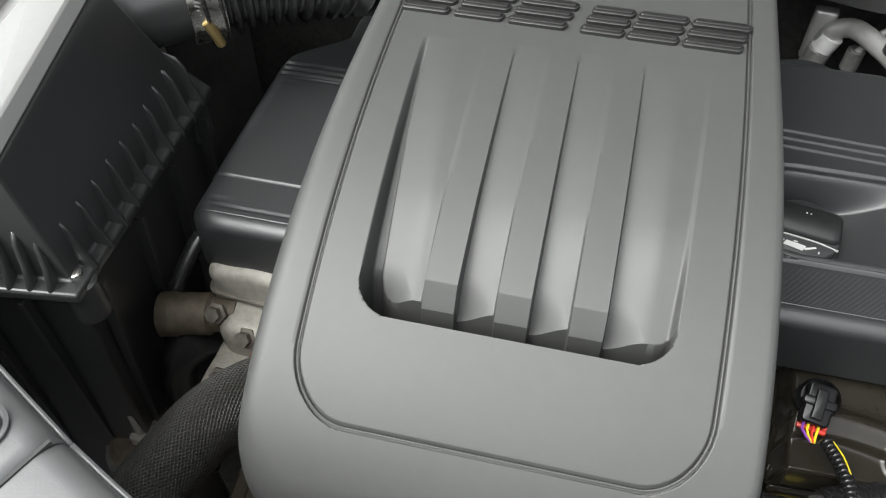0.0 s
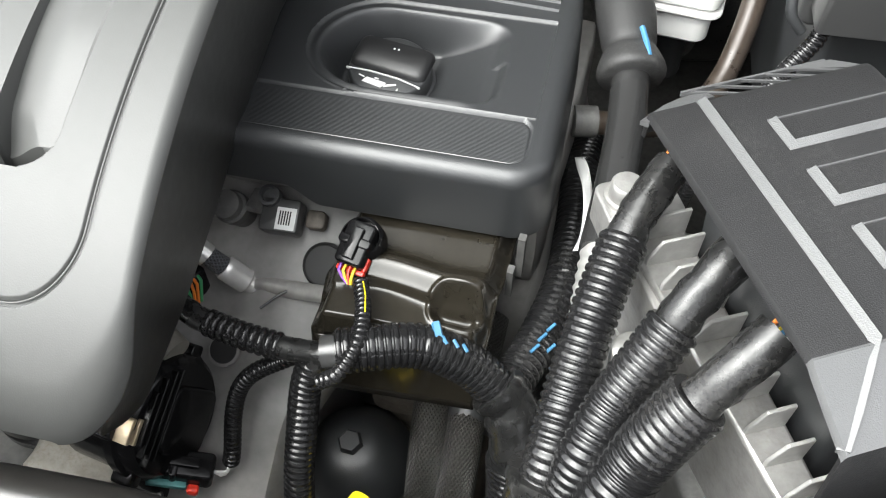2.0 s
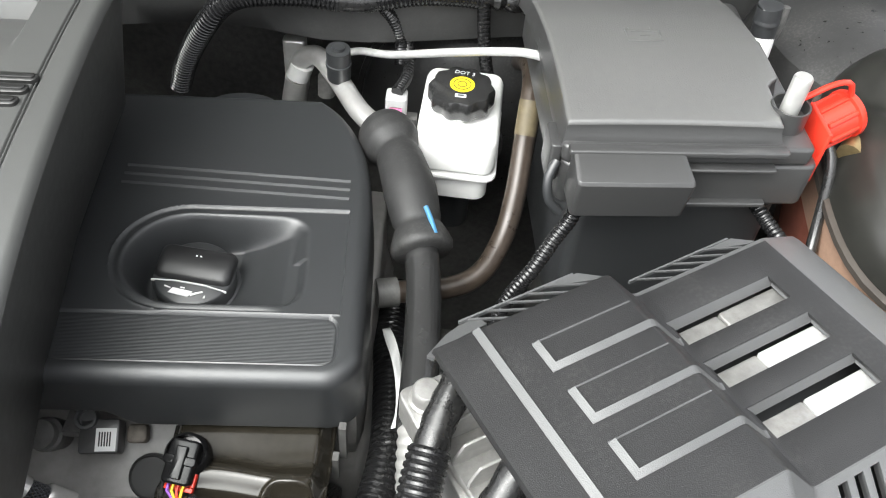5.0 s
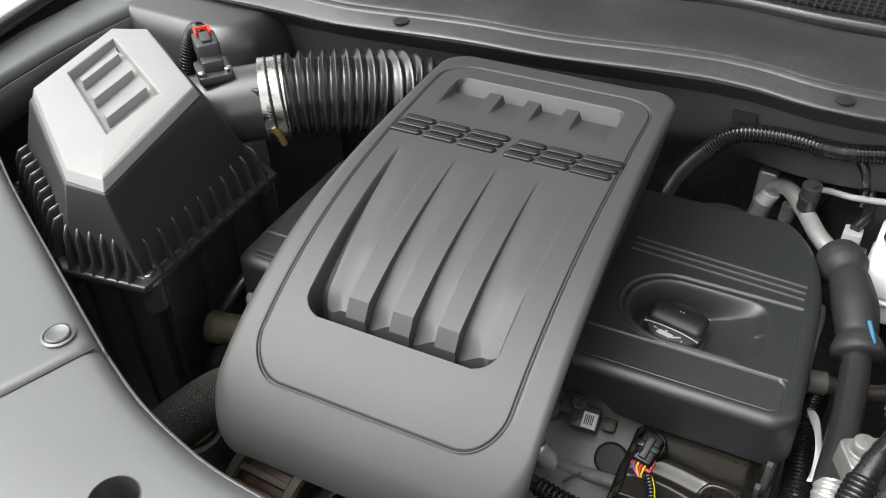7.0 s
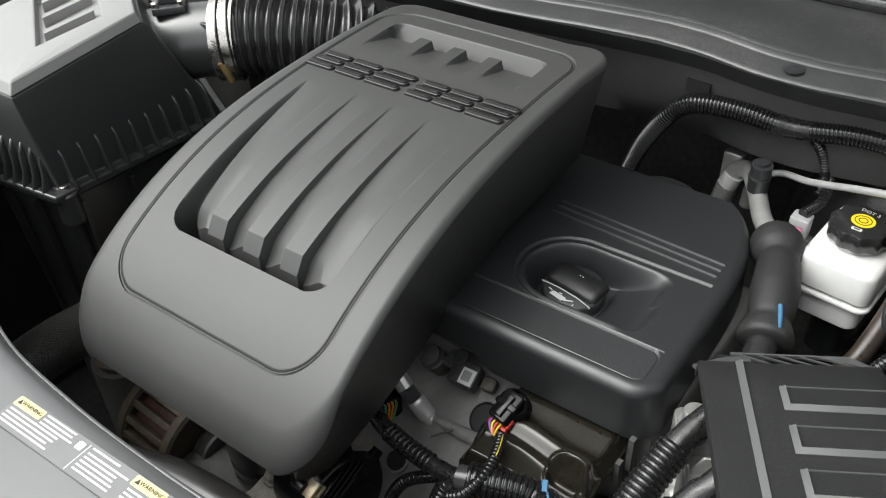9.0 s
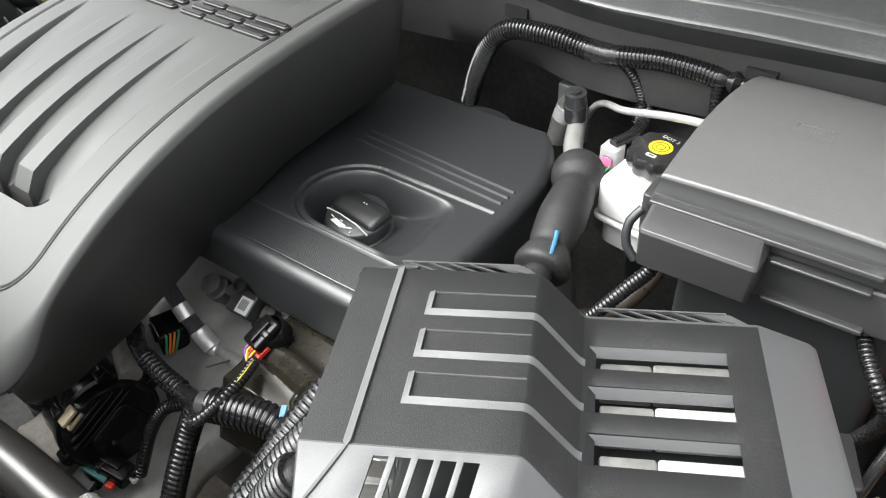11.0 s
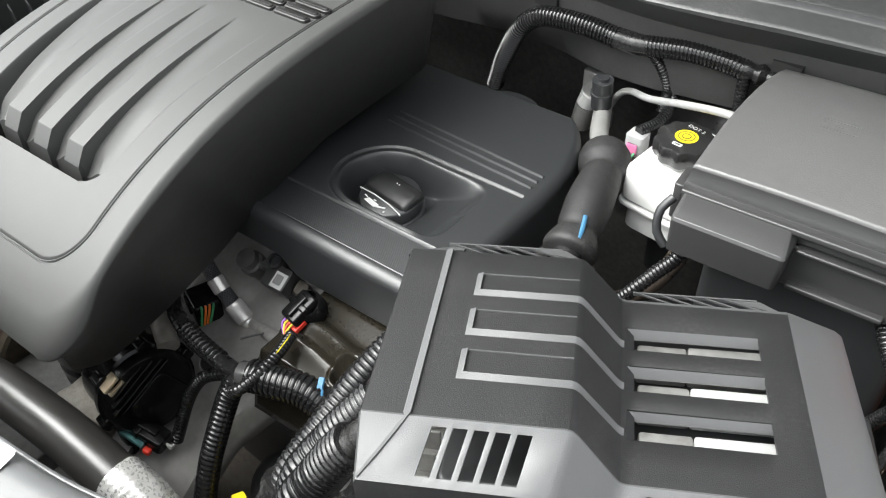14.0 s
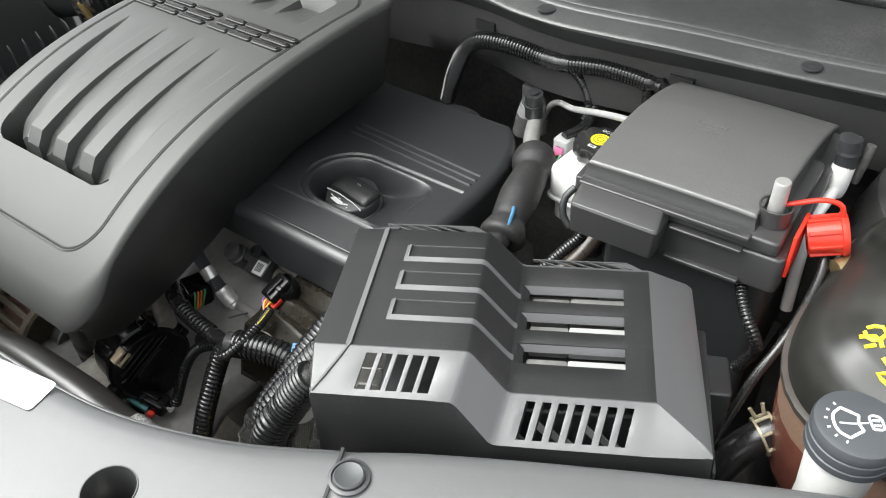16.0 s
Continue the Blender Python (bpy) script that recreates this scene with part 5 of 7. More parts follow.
brake_reservoir()
e = thing("brake_servo", pose(0.36, 0.905, 0.80, 90, 0, 0), "large black brake servo drum", "brake servo")
part("drum", lathe([(0.05, 0.09), (0.10, 0.075), (0.125, 0.045), (0.127, 0.03), (0.125, 0.012), (0.12, -0.02)], 48), M_BODY, e)
part("rim", lathe([(0.1275, 0.030), (0.133, 0.028), (0.133, 0.020), (0.1275, 0.018)], 48), M_BODY, e)
part("hub", lathe([(0.035, 0.085), (0.035, 0.100), (0.028, 0.104)], 24), M_DARK, e)

# ---- level sensor plug beside the reservoir ----
e = thing("level_sensor_plug", pose(0.283, 0.735, 0.905), "grey and pink connector on a corrugated cable", "connector")
part("shell", rbox(-0.010, 0.010, -0.009, 0.010, -0.016, 0.008, 0.003, 0.001), M_GREYP, e)
part("lock", rbox(-0.006, 0.006, -0.011, -0.009, -0.012, 0.000, 0.001, 0.0008), M_PINK, e, "pink plug lock")
part("cable", tube([(0.0, 0.0, 0.010), (0.008, 0.030, 0.012), (0.004, 0.060, 0.025), (-0.018, 0.058, 0.055), (-0.03, 0.045, 0.080)], 0.0052, 10, ribs=(0.0035, 0.0010)), M_LOOM, e)
for i, m_ in enumerate((M_PURPLE, M_RED, M_GREEN)):
    part("wire", tube([(-0.008 + 0.006 * i, -0.010, -0.01), (-0.012 + 0.007 * i, -0.02, -0.018), (-0.016 + 0.008 * i, -0.012, -0.04)], 0.0012, 6), m_, e)
part("bracket", box(-0.010, 0.020, -0.006, 0.006, -0.10, -0.016), M_DARK, e)


# ---- air-conditioning line: bare pipe, foam sleeve, hose, crimp ----
def ac_line():
    e = thing("air_conditioning_hose", pose(0, 0, 0), "bare aluminium pipe running into a foam-wrapped black hose", "hose")
    part("upper_pipe", tube([(0.172, 0.812, 0.858), (0.177, 0.812, 0.885), (0.196, 0.806, 0.899), (0.222, 0.765, 0.905), (0.251, 0.712, 0.908), (0.276, 0.684, 0.909)], 0.0100, 18), M_PIPE, e, "dull bare aluminium pipe")
    part("port_collar", tube([(0.168, 0.812, 0.835), (0.174, 0.812, 0.866)], 0.0128, 18), M_PIPE, e)
    part("white_sleeve", tube([(0.1745, 0.811, 0.868), (0.180, 0.811, 0.884)], 0.0122, 18), M_LABEL, e, "white paper sleeve label")
    part("block", rbox(0.158, 0.182, 0.822, 0.836, 0.842, 0.902, 0.004, 0.002), M_PIPE, e)
    cap = part("service_cap", tube([(0.2265, 0.752, 0.915), (0.2270, 0.749, 0.948)], 0.0112, 20), M_BLACK, e, "black plastic service cap")
    part("ring", tube([(0.2268, 0.750, 0.930), (0.2269, 0.7495, 0.934)], 0.0120, 20), M_BLACK, cap)
    part("knob", tube([(0.2270, 0.749, 0.948), (0.2270, 0.749, 0.951)], 0.006, 12), M_BLACK, cap)

    def foam(s, total):
        k = s / total
        return interp(k, [0, 0.03, 0.10, 0.19, 0.23, 0.27, 0.34, 0.6, 0.80, 0.835, 0.85, 0.93, 0.97, 1.0], [0.0195, 0.0235, 0.0262, 0.0255, 0.0215, 0.0185, 0.0205, 0.0228, 0.0205, 0.0185, 0.0205, 0.0252, 0.0262, 0.0235])
    part("foam_sleeve", tube([(0.272, 0.690, 0.909), (0.289, 0.660, 0.910), (0.303, 0.619, 0.910), (0.313, 0.585, 0.903), (0.3215, 0.555, 0.893)], 0.022, 28, step=0.003, rfun=foam), M_FOAM, e, "thick grey-black foam sleeve", angle=70)
    mark = [(0.3205, 0.5800, 0.9235), (0.3255, 0.5690, 0.9205), (0.3300, 0.5560, 0.9180)]
    part("paint_mark", tube([(x, y, z - 0.0015) for x, y, z in mark], 0.0022, 8), M_BLUE, e, "blue paint mark")
    part("rubber_hose", tube([(0.319, 0.566, 0.896), (0.3245, 0.52, 0.886), (0.327, 0.46, 0.878), (0.327, 0.405, 0.872)], 0.0142, 20), M_RUBBER, e)
    part("paint_mark", tube([(0.3385, 0.440, 0.884), (0.3390, 0.430, 0.882), (0.3385, 0.420, 0.880)], 0.0020, 8), M_BLUE, e, "blue paint mark")

    def crimp(s, total):
        return 0.0145 + 0.0006 * math.sin(s / total * 2 * math.pi * 7)
    part("crimp", tube([(0.3290, 0.413, 0.8745), (0.3300, 0.384, 0.854), (0.3315, 0.372, 0.840)], 0.017, 24, step=0.0009, rfun=crimp), M_PIPE, e, "crimped aluminium sleeve", angle=70)
    part("lower_pipe", tube([(0.3312, 0.378, 0.847), (0.335, 0.360, 0.823), (0.341, 0.347, 0.793), (0.35, 0.33, 0.74), (0.36, 0.31, 0.66)], 0.0128, 18), M_PIPE, e)
    return e


ac_line()

e = thing("refrigerant_pipe", pose(0, 0, 0), "thin bare aluminium pipe across the bulkhead", "pipe")
part("pipe", tube([(0.205, 0.802, 0.872), (0.222, 0.797, 0.905), (0.240, 0.789, 0.920), (0.275, 0.765, 0.936), (0.33, 0.727, 0.970), (0.375, 0.698, 0.995), (0.400, 0.681, 1.006), (0.430, 0.662, 1.008)], 0.0038, 14), M_ZINC, e)
part("clamp", tube([(0.205, 0.802, 0.855), (0.206, 0.802, 0.878)], 0.009, 14), M_ALU, e)

e = thing("coolant_pipe", pose(0, 0, 0), "brown coated metal coolant pipe", "pipe")
part("pipe", tube([(0.403, 0.690, 0.945), (0.401, 0.670, 0.92), (0.397, 0.635, 0.892), (0.389, 0.605, 0.868), (0.372, 0.575, 0.853), (0.345, 0.559, 0.848), (0.30, 0.546, 0.852)], 0.0095, 16), M_BROWNPIPE, e)
part("yellow_band", tube([(0.4035, 0.694, 0.95), (0.4015, 0.675, 0.926)], 0.0100, 16), mat("faded_ochre_tape", (0.10, 0.08, 0.045), 0.6, var=0.3), e, "faded ochre tape")
part("end_fitting", tube([(0.302, 0.547, 0.852), (0.285, 0.542, 0.853)], 0.0125, 14), M_DARK, e)
part("drop_pipe", tube([(0.403, 0.690, 0.945), (0.405, 0.72, 0.955), (0.405, 0.78, 0.93), (0.40, 0.88, 0.86)], 0.0095, 12), M_BROWNPIPE, e)


# ---- wiring looms ----
def loom(pts, r, label, pitch=0.0055, amp=0.0014, name="wiring_loom", taped=()):
    e = thing(name, pose(0, 0, 0), label, "cable loom", "wiring looms")
    part("conduit", tube(pts, r, 18, ribs=(pitch, amp)), M_LOOM, e, angle=45)
    for p, q, rr in taped:
        part("tape_wrap", crumple(tube([p, q], rr, 14, step=0.004), 0.0011, 160), M_TAPE, e, "shiny black tape wrap")
    return e


BACK = [(0.058, 0.785, 0.862), (0.075, 0.777, 0.905), (0.105, 0.762, 0.957), (0.125, 0.760, 0.980), (0.148, 0.760, 0.990), (0.19, 0.764, 0.992), (0.225, 0.768, 0.988)]
e = loom(BACK, 0.0100, "black corrugated loom across the bulkhead", 0.0040, 0.0012)
part("tape_wrap", crumple(tube([(0.222, 0.768, 0.988), (0.245, 0.771, 0.987), (0.262, 0.774, 0.988)], 0.0108, 14), 0.0011, 160), M_TAPE, e, "shiny black tape wrap")
part("conduit", tube([(0.258, 0.773, 0.988), (0.30, 0.783, 0.992), (0.338, 0.790, 0.990), (0.356, 0.792, 0.987)], 0.0100, 18, ribs=(0.0040, 0.0011)), M_LOOM, e)
part("tape_wrap", crumple(tube([(0.352, 0.791, 0.988), (0.37, 0.794, 0.987), (0.40, 0.80, 0.98)], 0.0095, 14, rfun=lambda s, t: 0.0095 + 0.002 * math.sin(s * 420)), 0.0011, 160), M_TAPE, e, "shiny black tape wrap")
part("branch", tube([(0.357, 0.790, 0.985), (0.360, 0.786, 0.955), (0.366, 0.78, 0.92), (0.376, 0.775, 0.89)], 0.0055, 12, ribs=(0.004, 0.001)), M_LOOM, e)
part("branch", tube([(0.262, 0.775, 0.984), (0.274, 0.785, 0.962), (0.281, 0.792, 0.935), (0.283, 0.78, 0.915)], 0.0055, 12, ribs=(0.004, 0.001)), M_LOOM, e)

FRONT = [(0.060, 0.305, 0.862), (0.076, 0.296, 0.861), (0.095, 0.291, 0.858)]
e = loom([(0.095, 0.2915, 0.858), (0.12, 0.289, 0.857), (0.147, 0.289, 0.855)], 0.0080, "black corrugated engine loom with taped joints", 0.0052, 0.0013)
part("tape_wrap", crumple(tube(FRONT, 0.0080, 14), 0.0011, 160), M_TAPE, e, "shiny black tape wrap")
part("tape_wrap", crumple(tube([(0.143, 0.289, 0.855), (0.16, 0.2885, 0.857), (0.178, 0.2895, 0.860)], 0.0078, 14), 0.0011, 160), M_TAPE, e, "shiny black tape wrap")
part("tape_wrap", tube([(0.176, 0.290, 0.8605), (0.186, 0.293, 0.862)], 0.0108, 16), mat("grey_harness_tape", (0.045, 0.045, 0.045), 0.25, grain=120, bump=0.5, var=0.2), e, "grey tape collar")
part("conduit", tube([(0.184, 0.292, 0.862), (0.205, 0.301, 0.862), (0.232, 0.313, 0.857), (0.262, 0.3175, 0.841), (0.285, 0.313, 0.824)], 0.0134, 22, ribs=(0.0048, 0.0013)), M_LOOM, e)
part("tape_wrap", crumple(tube([(0.280, 0.3145, 0.827), (0.292, 0.311, 0.816), (0.301, 0.297, 0.800), (0.306, 0.289, 0.785)], 0.0185, 18, rfun=lambda s, t: 0.0182 + 0.0012 * math.sin(s * 300)), 0.0011, 160), M_TAPE, e, "shiny black tape wrap")
part("conduit", tube([(0.3055, 0.290, 0.787), (0.310, 0.279, 0.760), (0.314, 0.268, 0.70), (0.316, 0.26, 0.60)], 0.0210, 22, ribs=(0.0050, 0.0014)), M_LOOM, e)
part("paint_mark", strip([(0.2385, 0.325, 0.870), (0.2420, 0.319, 0.868), (0.2445, 0.3145, 0.865)], 0.0050, 0.0008), M_BLUE, e, "blue tape flag")
for p in ((0.245, 0.3185, 0.866), (0.252, 0.3195, 0.8635), (0.258, 0.3195, 0.861)):
    part("paint_mark", tube([p, (p[0] + 0.004, p[1] - 0.004, p[2] - 0.001)], 0.0012, 6), M_BLUE, e, "blue paint mark")
loom([(0.170, 0.288, 0.853), (0.1655, 0.277, 0.832), (0.166, 0.258, 0.802), (0.167, 0.240, 0.770), (0.17, 0.22, 0.72), (0.18, 0.20, 0.64)], 0.0092, "dusty black corrugated loom hanging down the engine", 0.0050, 0.0014, taped=(((0.176, 0.290, 0.860), (0.1675, 0.283, 0.842), 0.0098),))
e = loom([(0.183, 0.341, 0.870), (0.1935, 0.318, 0.874), (0.198, 0.295, 0.874), (0.191, 0.277, 0.864), (0.180, 0.273, 0.855)], 0.0045, "thin black corrugated plug loom with a yellow stripe", 0.0040, 0.0009)
part("stripe", tube([(0.1865, 0.338, 0.8755), (0.1925, 0.326, 0.8785), (0.1965, 0.314, 0.8792)], 0.0005, 6), M_YELLOW, e, "yellow wire showing through the split")
e = loom([(0.300, 0.60, 0.79), (0.298, 0.54, 0.802), (0.303, 0.489, 0.803), (0.307, 0.42, 0.812), (0.300, 0.366, 0.813), (0.290, 0.325, 0.816)], 0.0135, "wide black corrugated loom beside the head cover", 0.0056, 0.0016)
for p in ((0.309, 0.372, 0.8275), (0.305, 0.362, 0.829), (0.302, 0.352, 0.829), (0.312, 0.358, 0.824)):
    part("paint_mark", tube([p, (p[0] - 0.004, p[1] - 0.007, p[2])], 0.0012, 6), M_BLUE, e, "blue paint mark")
# paper tag
TAG = [(0.296, 0.512, 0.846), (0.301, 0.495, 0.854), (0.307, 0.475, 0.860), (0.313, 0.452, 0.861), (0.3155, 0.432, 0.858), (0.314, 0.412, 0.862)]
tag_line = curve(TAG, 0.006)
bm, _ = grid(lin(-1, 1, 4), lin(0, len(tag_line) - 1, len(tag_line)), lambda s, t: tuple(tag_line[int(t)] + Vector((0.0030 + 0.0018 * t / len(tag_line), 0.0010, 0.0028 * math.sin(t * 0.5))) * s))
e = solid(finish("paper_tag", bm, M_LABEL), 0.0004)
tagged(e, "curled white paper tag on the loom", "tag")

# three thick looms from under the battery cover
for pts, lab in (([(0.352, 0.365, 1.006), (0.339, 0.333, 0.993), (0.331, 0.292, 0.974), (0.327, 0.256, 0.952), (0.325, 0.222, 0.928), (0.325, 0.205, 0.86), (0.325, 0.20, 0.74)], "thick black corrugated battery loom"),
                 ([(0.386, 0.305, 1.028), (0.371, 0.283, 1.013), (0.359, 0.263, 0.993), (0.347, 0.244, 0.970), (0.339, 0.221, 0.946), (0.336, 0.203, 0.89), (0.335, 0.192, 0.80), (0.335, 0.188, 0.72)], "thick black corrugated battery loom"),
                 ([(0.402, 0.262, 1.030), (0.386, 0.245, 1.014), (0.373, 0.233, 0.994), (0.362, 0.221, 0.970), (0.353, 0.205, 0.945), (0.347, 0.188, 0.88), (0.345, 0.180, 0.74)], "thick black corrugated battery loom, the thickest of three")):
    e = thing("battery_loom", pose(0, 0, 0), lab, "cable loom", "battery looms")
    c = curve(pts, 0.001)
    k = int(len(c) * 0.13)
    part("conduit", tube([tuple(p) for p in c[k::12]], 0.0113 if "thickest" not in lab else 0.0136, 20, ribs=(0.0043, 0.0012)), M_LOOM, e, angle=45)
    part("tape_wrap", crumple(tube([tuple(p) for p in c[: k + 6 : 6]], 0.0100, 16, rfun=lambda s, t: 0.0099 + 0.0005 * math.sin(s * 500)), 0.0011, 160), M_TAPE, e, "shiny black tape wrap")
    d = (c[0] - c[4]).normalized()
    for i, m_ in enumerate((M_GREEN, M_YELLOW, M_PURPLE, M_ORANGE, M_BLUE, M_LABEL)):
        o = Vector((0.004 * math.cos(i * 1.05), 0.004 * math.sin(i * 1.05), 0.002 * (i % 2)))
        part("wire", tube([tuple(c[6] + o), tuple(c[0] + o * 1.2 + d * 0.003), tuple(c[0] + o * 1.4 + d * 0.009)], 0.0011, 6), m_, e, "coloured wire")

e = thing("loom_collar", pose(0, 0, 0), "glossy black tape collar where the battery looms meet", "cable loom")
part("tape_wrap", crumple(tube([(0.3290, 0.226, 0.925), (0.3300, 0.212, 0.905), (0.3300, 0.203, 0.880)], 0.0225, 22, rfun=lambda s, t: 0.0225 + 0.0012 * math.sin(s * 420)), 0.0018, 110), M_TAPE, e)

# loom below the fuse box
loom([(0.432, 0.542, 0.978), (0.428, 0.536, 0.965), (0.418, 0.528, 0.95), (0.405, 0.515, 0.93), (0.390, 0.507, 0.905), (0.381, 0.502, 0.87), (0.375, 0.50, 0.80)], 0.0052, "black corrugated loom below the fuse box", 0.0036, 0.0007)
loom([(0.572, 0.578, 0.962), (0.582, 0.563, 0.955), (0.595, 0.551, 0.945), (0.607, 0.547, 0.930), (0.607, 0.551, 0.912), (0.596, 0.555, 0.88)], 0.0052, "black corrugated loom behind the battery", 0.0036, 0.0007)

# ---- engine below the covers ----
def blob(name, x0, x1, y0, y1, z0, z1, r, material, parent, label="", amp=0.003, sc=22.0):
    """A cast lump: a rounded block with an uneven skin."""
    bm = bmesh.new()
    bmesh.ops.create_cube(bm, size=2)
    bmesh.ops.subdivide_edges(bm, edges=bm.edges[:], cuts=9, use_grid_fill=True)
    hx, hy, hz = (x1 - x0) / 2, (y1 - y0) / 2, (z1 - z0) / 2
    for v in bm.verts:
        p = Vector((v.co.x * hx, v.co.y * hy, v.co.z * hz))
        core = Vector((max(-hx + r, min(hx - r, p.x)), max(-hy + r, min(hy - r, p.y)), max(-hz + r, min(hz - r, p.z))))
        d = p - core
        if d.length > 1e-9:
            p = core + d.normalized() * min(r, d.length if d.length < r else r)
        q = p + Vector(((x0 + x1) / 2, (y0 + y1) / 2, (z0 + z1) / 2))
        v.co = q + (d.normalized() if d.length > 1e-9 else Vector((0, 0, 1))) * amp * noise.noise(q * sc)
    return part(name, bm, material, parent, label, angle=75)


def engine_block():
    e = thing("engine_block", pose(0, 0, 0.302), "dirty grey cast engine block and sump", "engine")
    blob("block", -0.28, 0.29, 0.42, 0.70, 0.0, 0.485, 0.03, M_ENGINE, e)
    blob("sump", -0.25, 0.27, 0.28, 0.62, 0.0, 0.22, 0.04, M_DIRTY, e)
    blob("front_cover", -0.20, 0.14, 0.355, 0.42, 0.15, 0.40, 0.03, M_ENGINE, e)
    # exhaust-side face
    blob("head", -0.27, 0.285, 0.425, 0.66, 0.48, 0.565, 0.012, M_ENGINE, e, amp=0.002)
    return e


engine_block()


def intake_plate():
    """The grey moulded manifold face that slopes out from under the head cover."""
    e = thing("intake_manifold", pose(0, 0, 0), "grey moulded intake manifold with a round hole", "manifold")
    prof_v = [0.0, 0.15, 0.35, 0.55, 0.75, 0.9, 1.0]
    prof_y = [0.43, 0.40, 0.36, 0.32, 0.28, 0.245, 0.205]
    prof_z = [0.838, 0.820, 0.799, 0.779, 0.757, 0.734, 0.700]

    def fn(u, t):
        x = -0.06 + 0.235 * u + smooth01((t - 0.3) / 0.5) * (0.085 - 0.115 * u)
        bulge = 0.008 * math.exp(-((u - 0.72) / 0.16) ** 2) + 0.012 * math.exp(-((u - 0.25) / 0.14) ** 2)
        rim = -0.03 * smooth01((u - 0.93) / 0.07)
        return (x, interp(t, prof_v, prof_y) - 0.4 * bulge * (1 - t), interp(t, prof_v, prof_z) + bulge + rim + 0.0025 * noise.noise((x * 20, t * 6, 1)))
    bm, _ = grid(lin(0, 1, 40), lin(0, 1, 34), fn)
    solid(part("face", bm, M_ENGINE, e), 0.004)
    bm = lathe([(0.0125, -0.004), (0.0125, 0.0015), (0.0105, 0.0018), (0.0102, -0.003)], 26)
    at(part("hole_rim", bm, M_ENGINE, e), pose(0.081, 0.3110, 0.7840, 30, 0, 0))
    # Black disc paints the darkness of a hole that is not cut.
    at(part("hole", lathe([(0.0102, -0.001), (0.0102, 0.0012), (0.002, 0.0012)], 24), M_INK, e, "flat black disc for the dark hole"), pose(0.081, 0.3110, 0.7840, 30, 0, 0))
    # fuel rail stubs and injectors under the cover's edge
    for x, y, z in ((0.063, 0.397, 0.850),):
        at(part("injector", lathe([(0.011, -0.03), (0.011, 0.0), (0.0125, 0.002), (0.0125, 0.012), (0.0105, 0.014), (0.0105, 0.022)], 20), M_DARK, e, "dull dark injector body"), pose(x, y, z - 0.012, 30, 0, 0))
    part("injector_clip", box(0.075, 0.092, 0.392, 0.41, 0.846, 0.852), M_DARK, e)
    return e


intake_plate()

# sensor with its white barcode label, under the cover's edge
e = thing("cam_sensor", pose(0.1035, 0.397, 0.838, 28, 0, 6) @ Matrix.Scale(0.85, 4), "small grey sensor with a white barcode label", "sensor")
part("body", rbox(-0.018, 0.015, -0.013, 0.016, 0, 0.020, 0.003, 0.0015), M_FUSE, e)
part("label_sheet", box(-0.004, 0.0128, -0.0110, 0.0080, 0.0201, 0.0206), M_LABEL, e, "white label")
for i in range(5):
    part("print_bar", box(-0.0015 + 0.0022 * i, -0.0003 + 0.0022 * i, -0.0070, 0.0050, 0.0206, 0.0209), M_INK, e)
part("ear", rbox(0.017, 0.034, -0.004, 0.012, -0.006, 0.006, 0.004, 0.0015), M_DIRTY, e)
at(part("knob", lathe([(0.009, 0.014), (0.009, 0.026), (0.0065, 0.026), (0.0065, 0.020)], 20), M_BLACK, e), pose(-0.012, 0.016, 0))


def heat_shield():
    """The glossy brown-black pressed cover of the fuel pump housing."""
    e = thing("pump_shield", pose(0, 0, 0), "glossy brown-black pressed metal shield", "heat shield")

    def fn(u, t):
        x = 0.152 + 0.118 * u
        y = 0.408 - 0.092 * t + 0.012 * u
        z = 0.868 - 0.010 * t - 0.020 * smooth01((t - 0.95) / 0.05) - 0.022 * smooth01((0.10 - u) / 0.1) - 0.016 * smooth01((u - 0.9) / 0.1)
        ridge = 0.58 - 0.05 * math.sin(u * 5.5)
        z += 0.008 * math.exp(-((t - ridge) / 0.10) ** 2) - 0.0075 * smooth01((t - ridge - 0.12) / 0.05) * (0.4 + 0.6 * u)
        z += 0.004 * math.exp(-(((u - 0.82) / 0.12) ** 2 + ((t - 0.62) / 0.10) ** 2)) + 0.0008 * noise.noise((x * 24, y * 24, 0))
        d = rr_dist(x, y, 0.228, 0.2645, 0.3335, 0.3575, 0.0115)
        z += 0.0016 * math.exp(-(d / 0.0016) ** 2) - 0.0095 * smooth01(d / 0.009)
        return (x, y, z)
    bm, _ = grid(lin(0, 1, 96), lin(0, 1, 84), fn)
    solid(part("pressing", bm, M_MANIF, e, angle=80), 0.0018)
    bm, _ = grid(lin(0, 1, 30), lin(0, 1, 8), lambda u, t: (0.155 + 0.112 * u, 0.318 + 0.012 * u - 0.012 * t, 0.832 - 0.05 * t))
    solid(part("side", bm, M_MANIF, e), 0.002)
    at(part("bolt", lathe([(0.0065, 0), (0.0065, 0.002), (0.0045, 0.003), (0.0045, 0.006)], 12), M_DIRTY, e), pose(0.160, 0.328, 0.834, 30, 0, 0))
    part("stay", box(0.2735, 0.2785, 0.398, 0.404, 0.835, 0.876), M_DARK, e)
    part("stay", box(0.2700, 0.2745, 0.385, 0.392, 0.828, 0.855), M_DARK, e)
    return e


heat_shield()

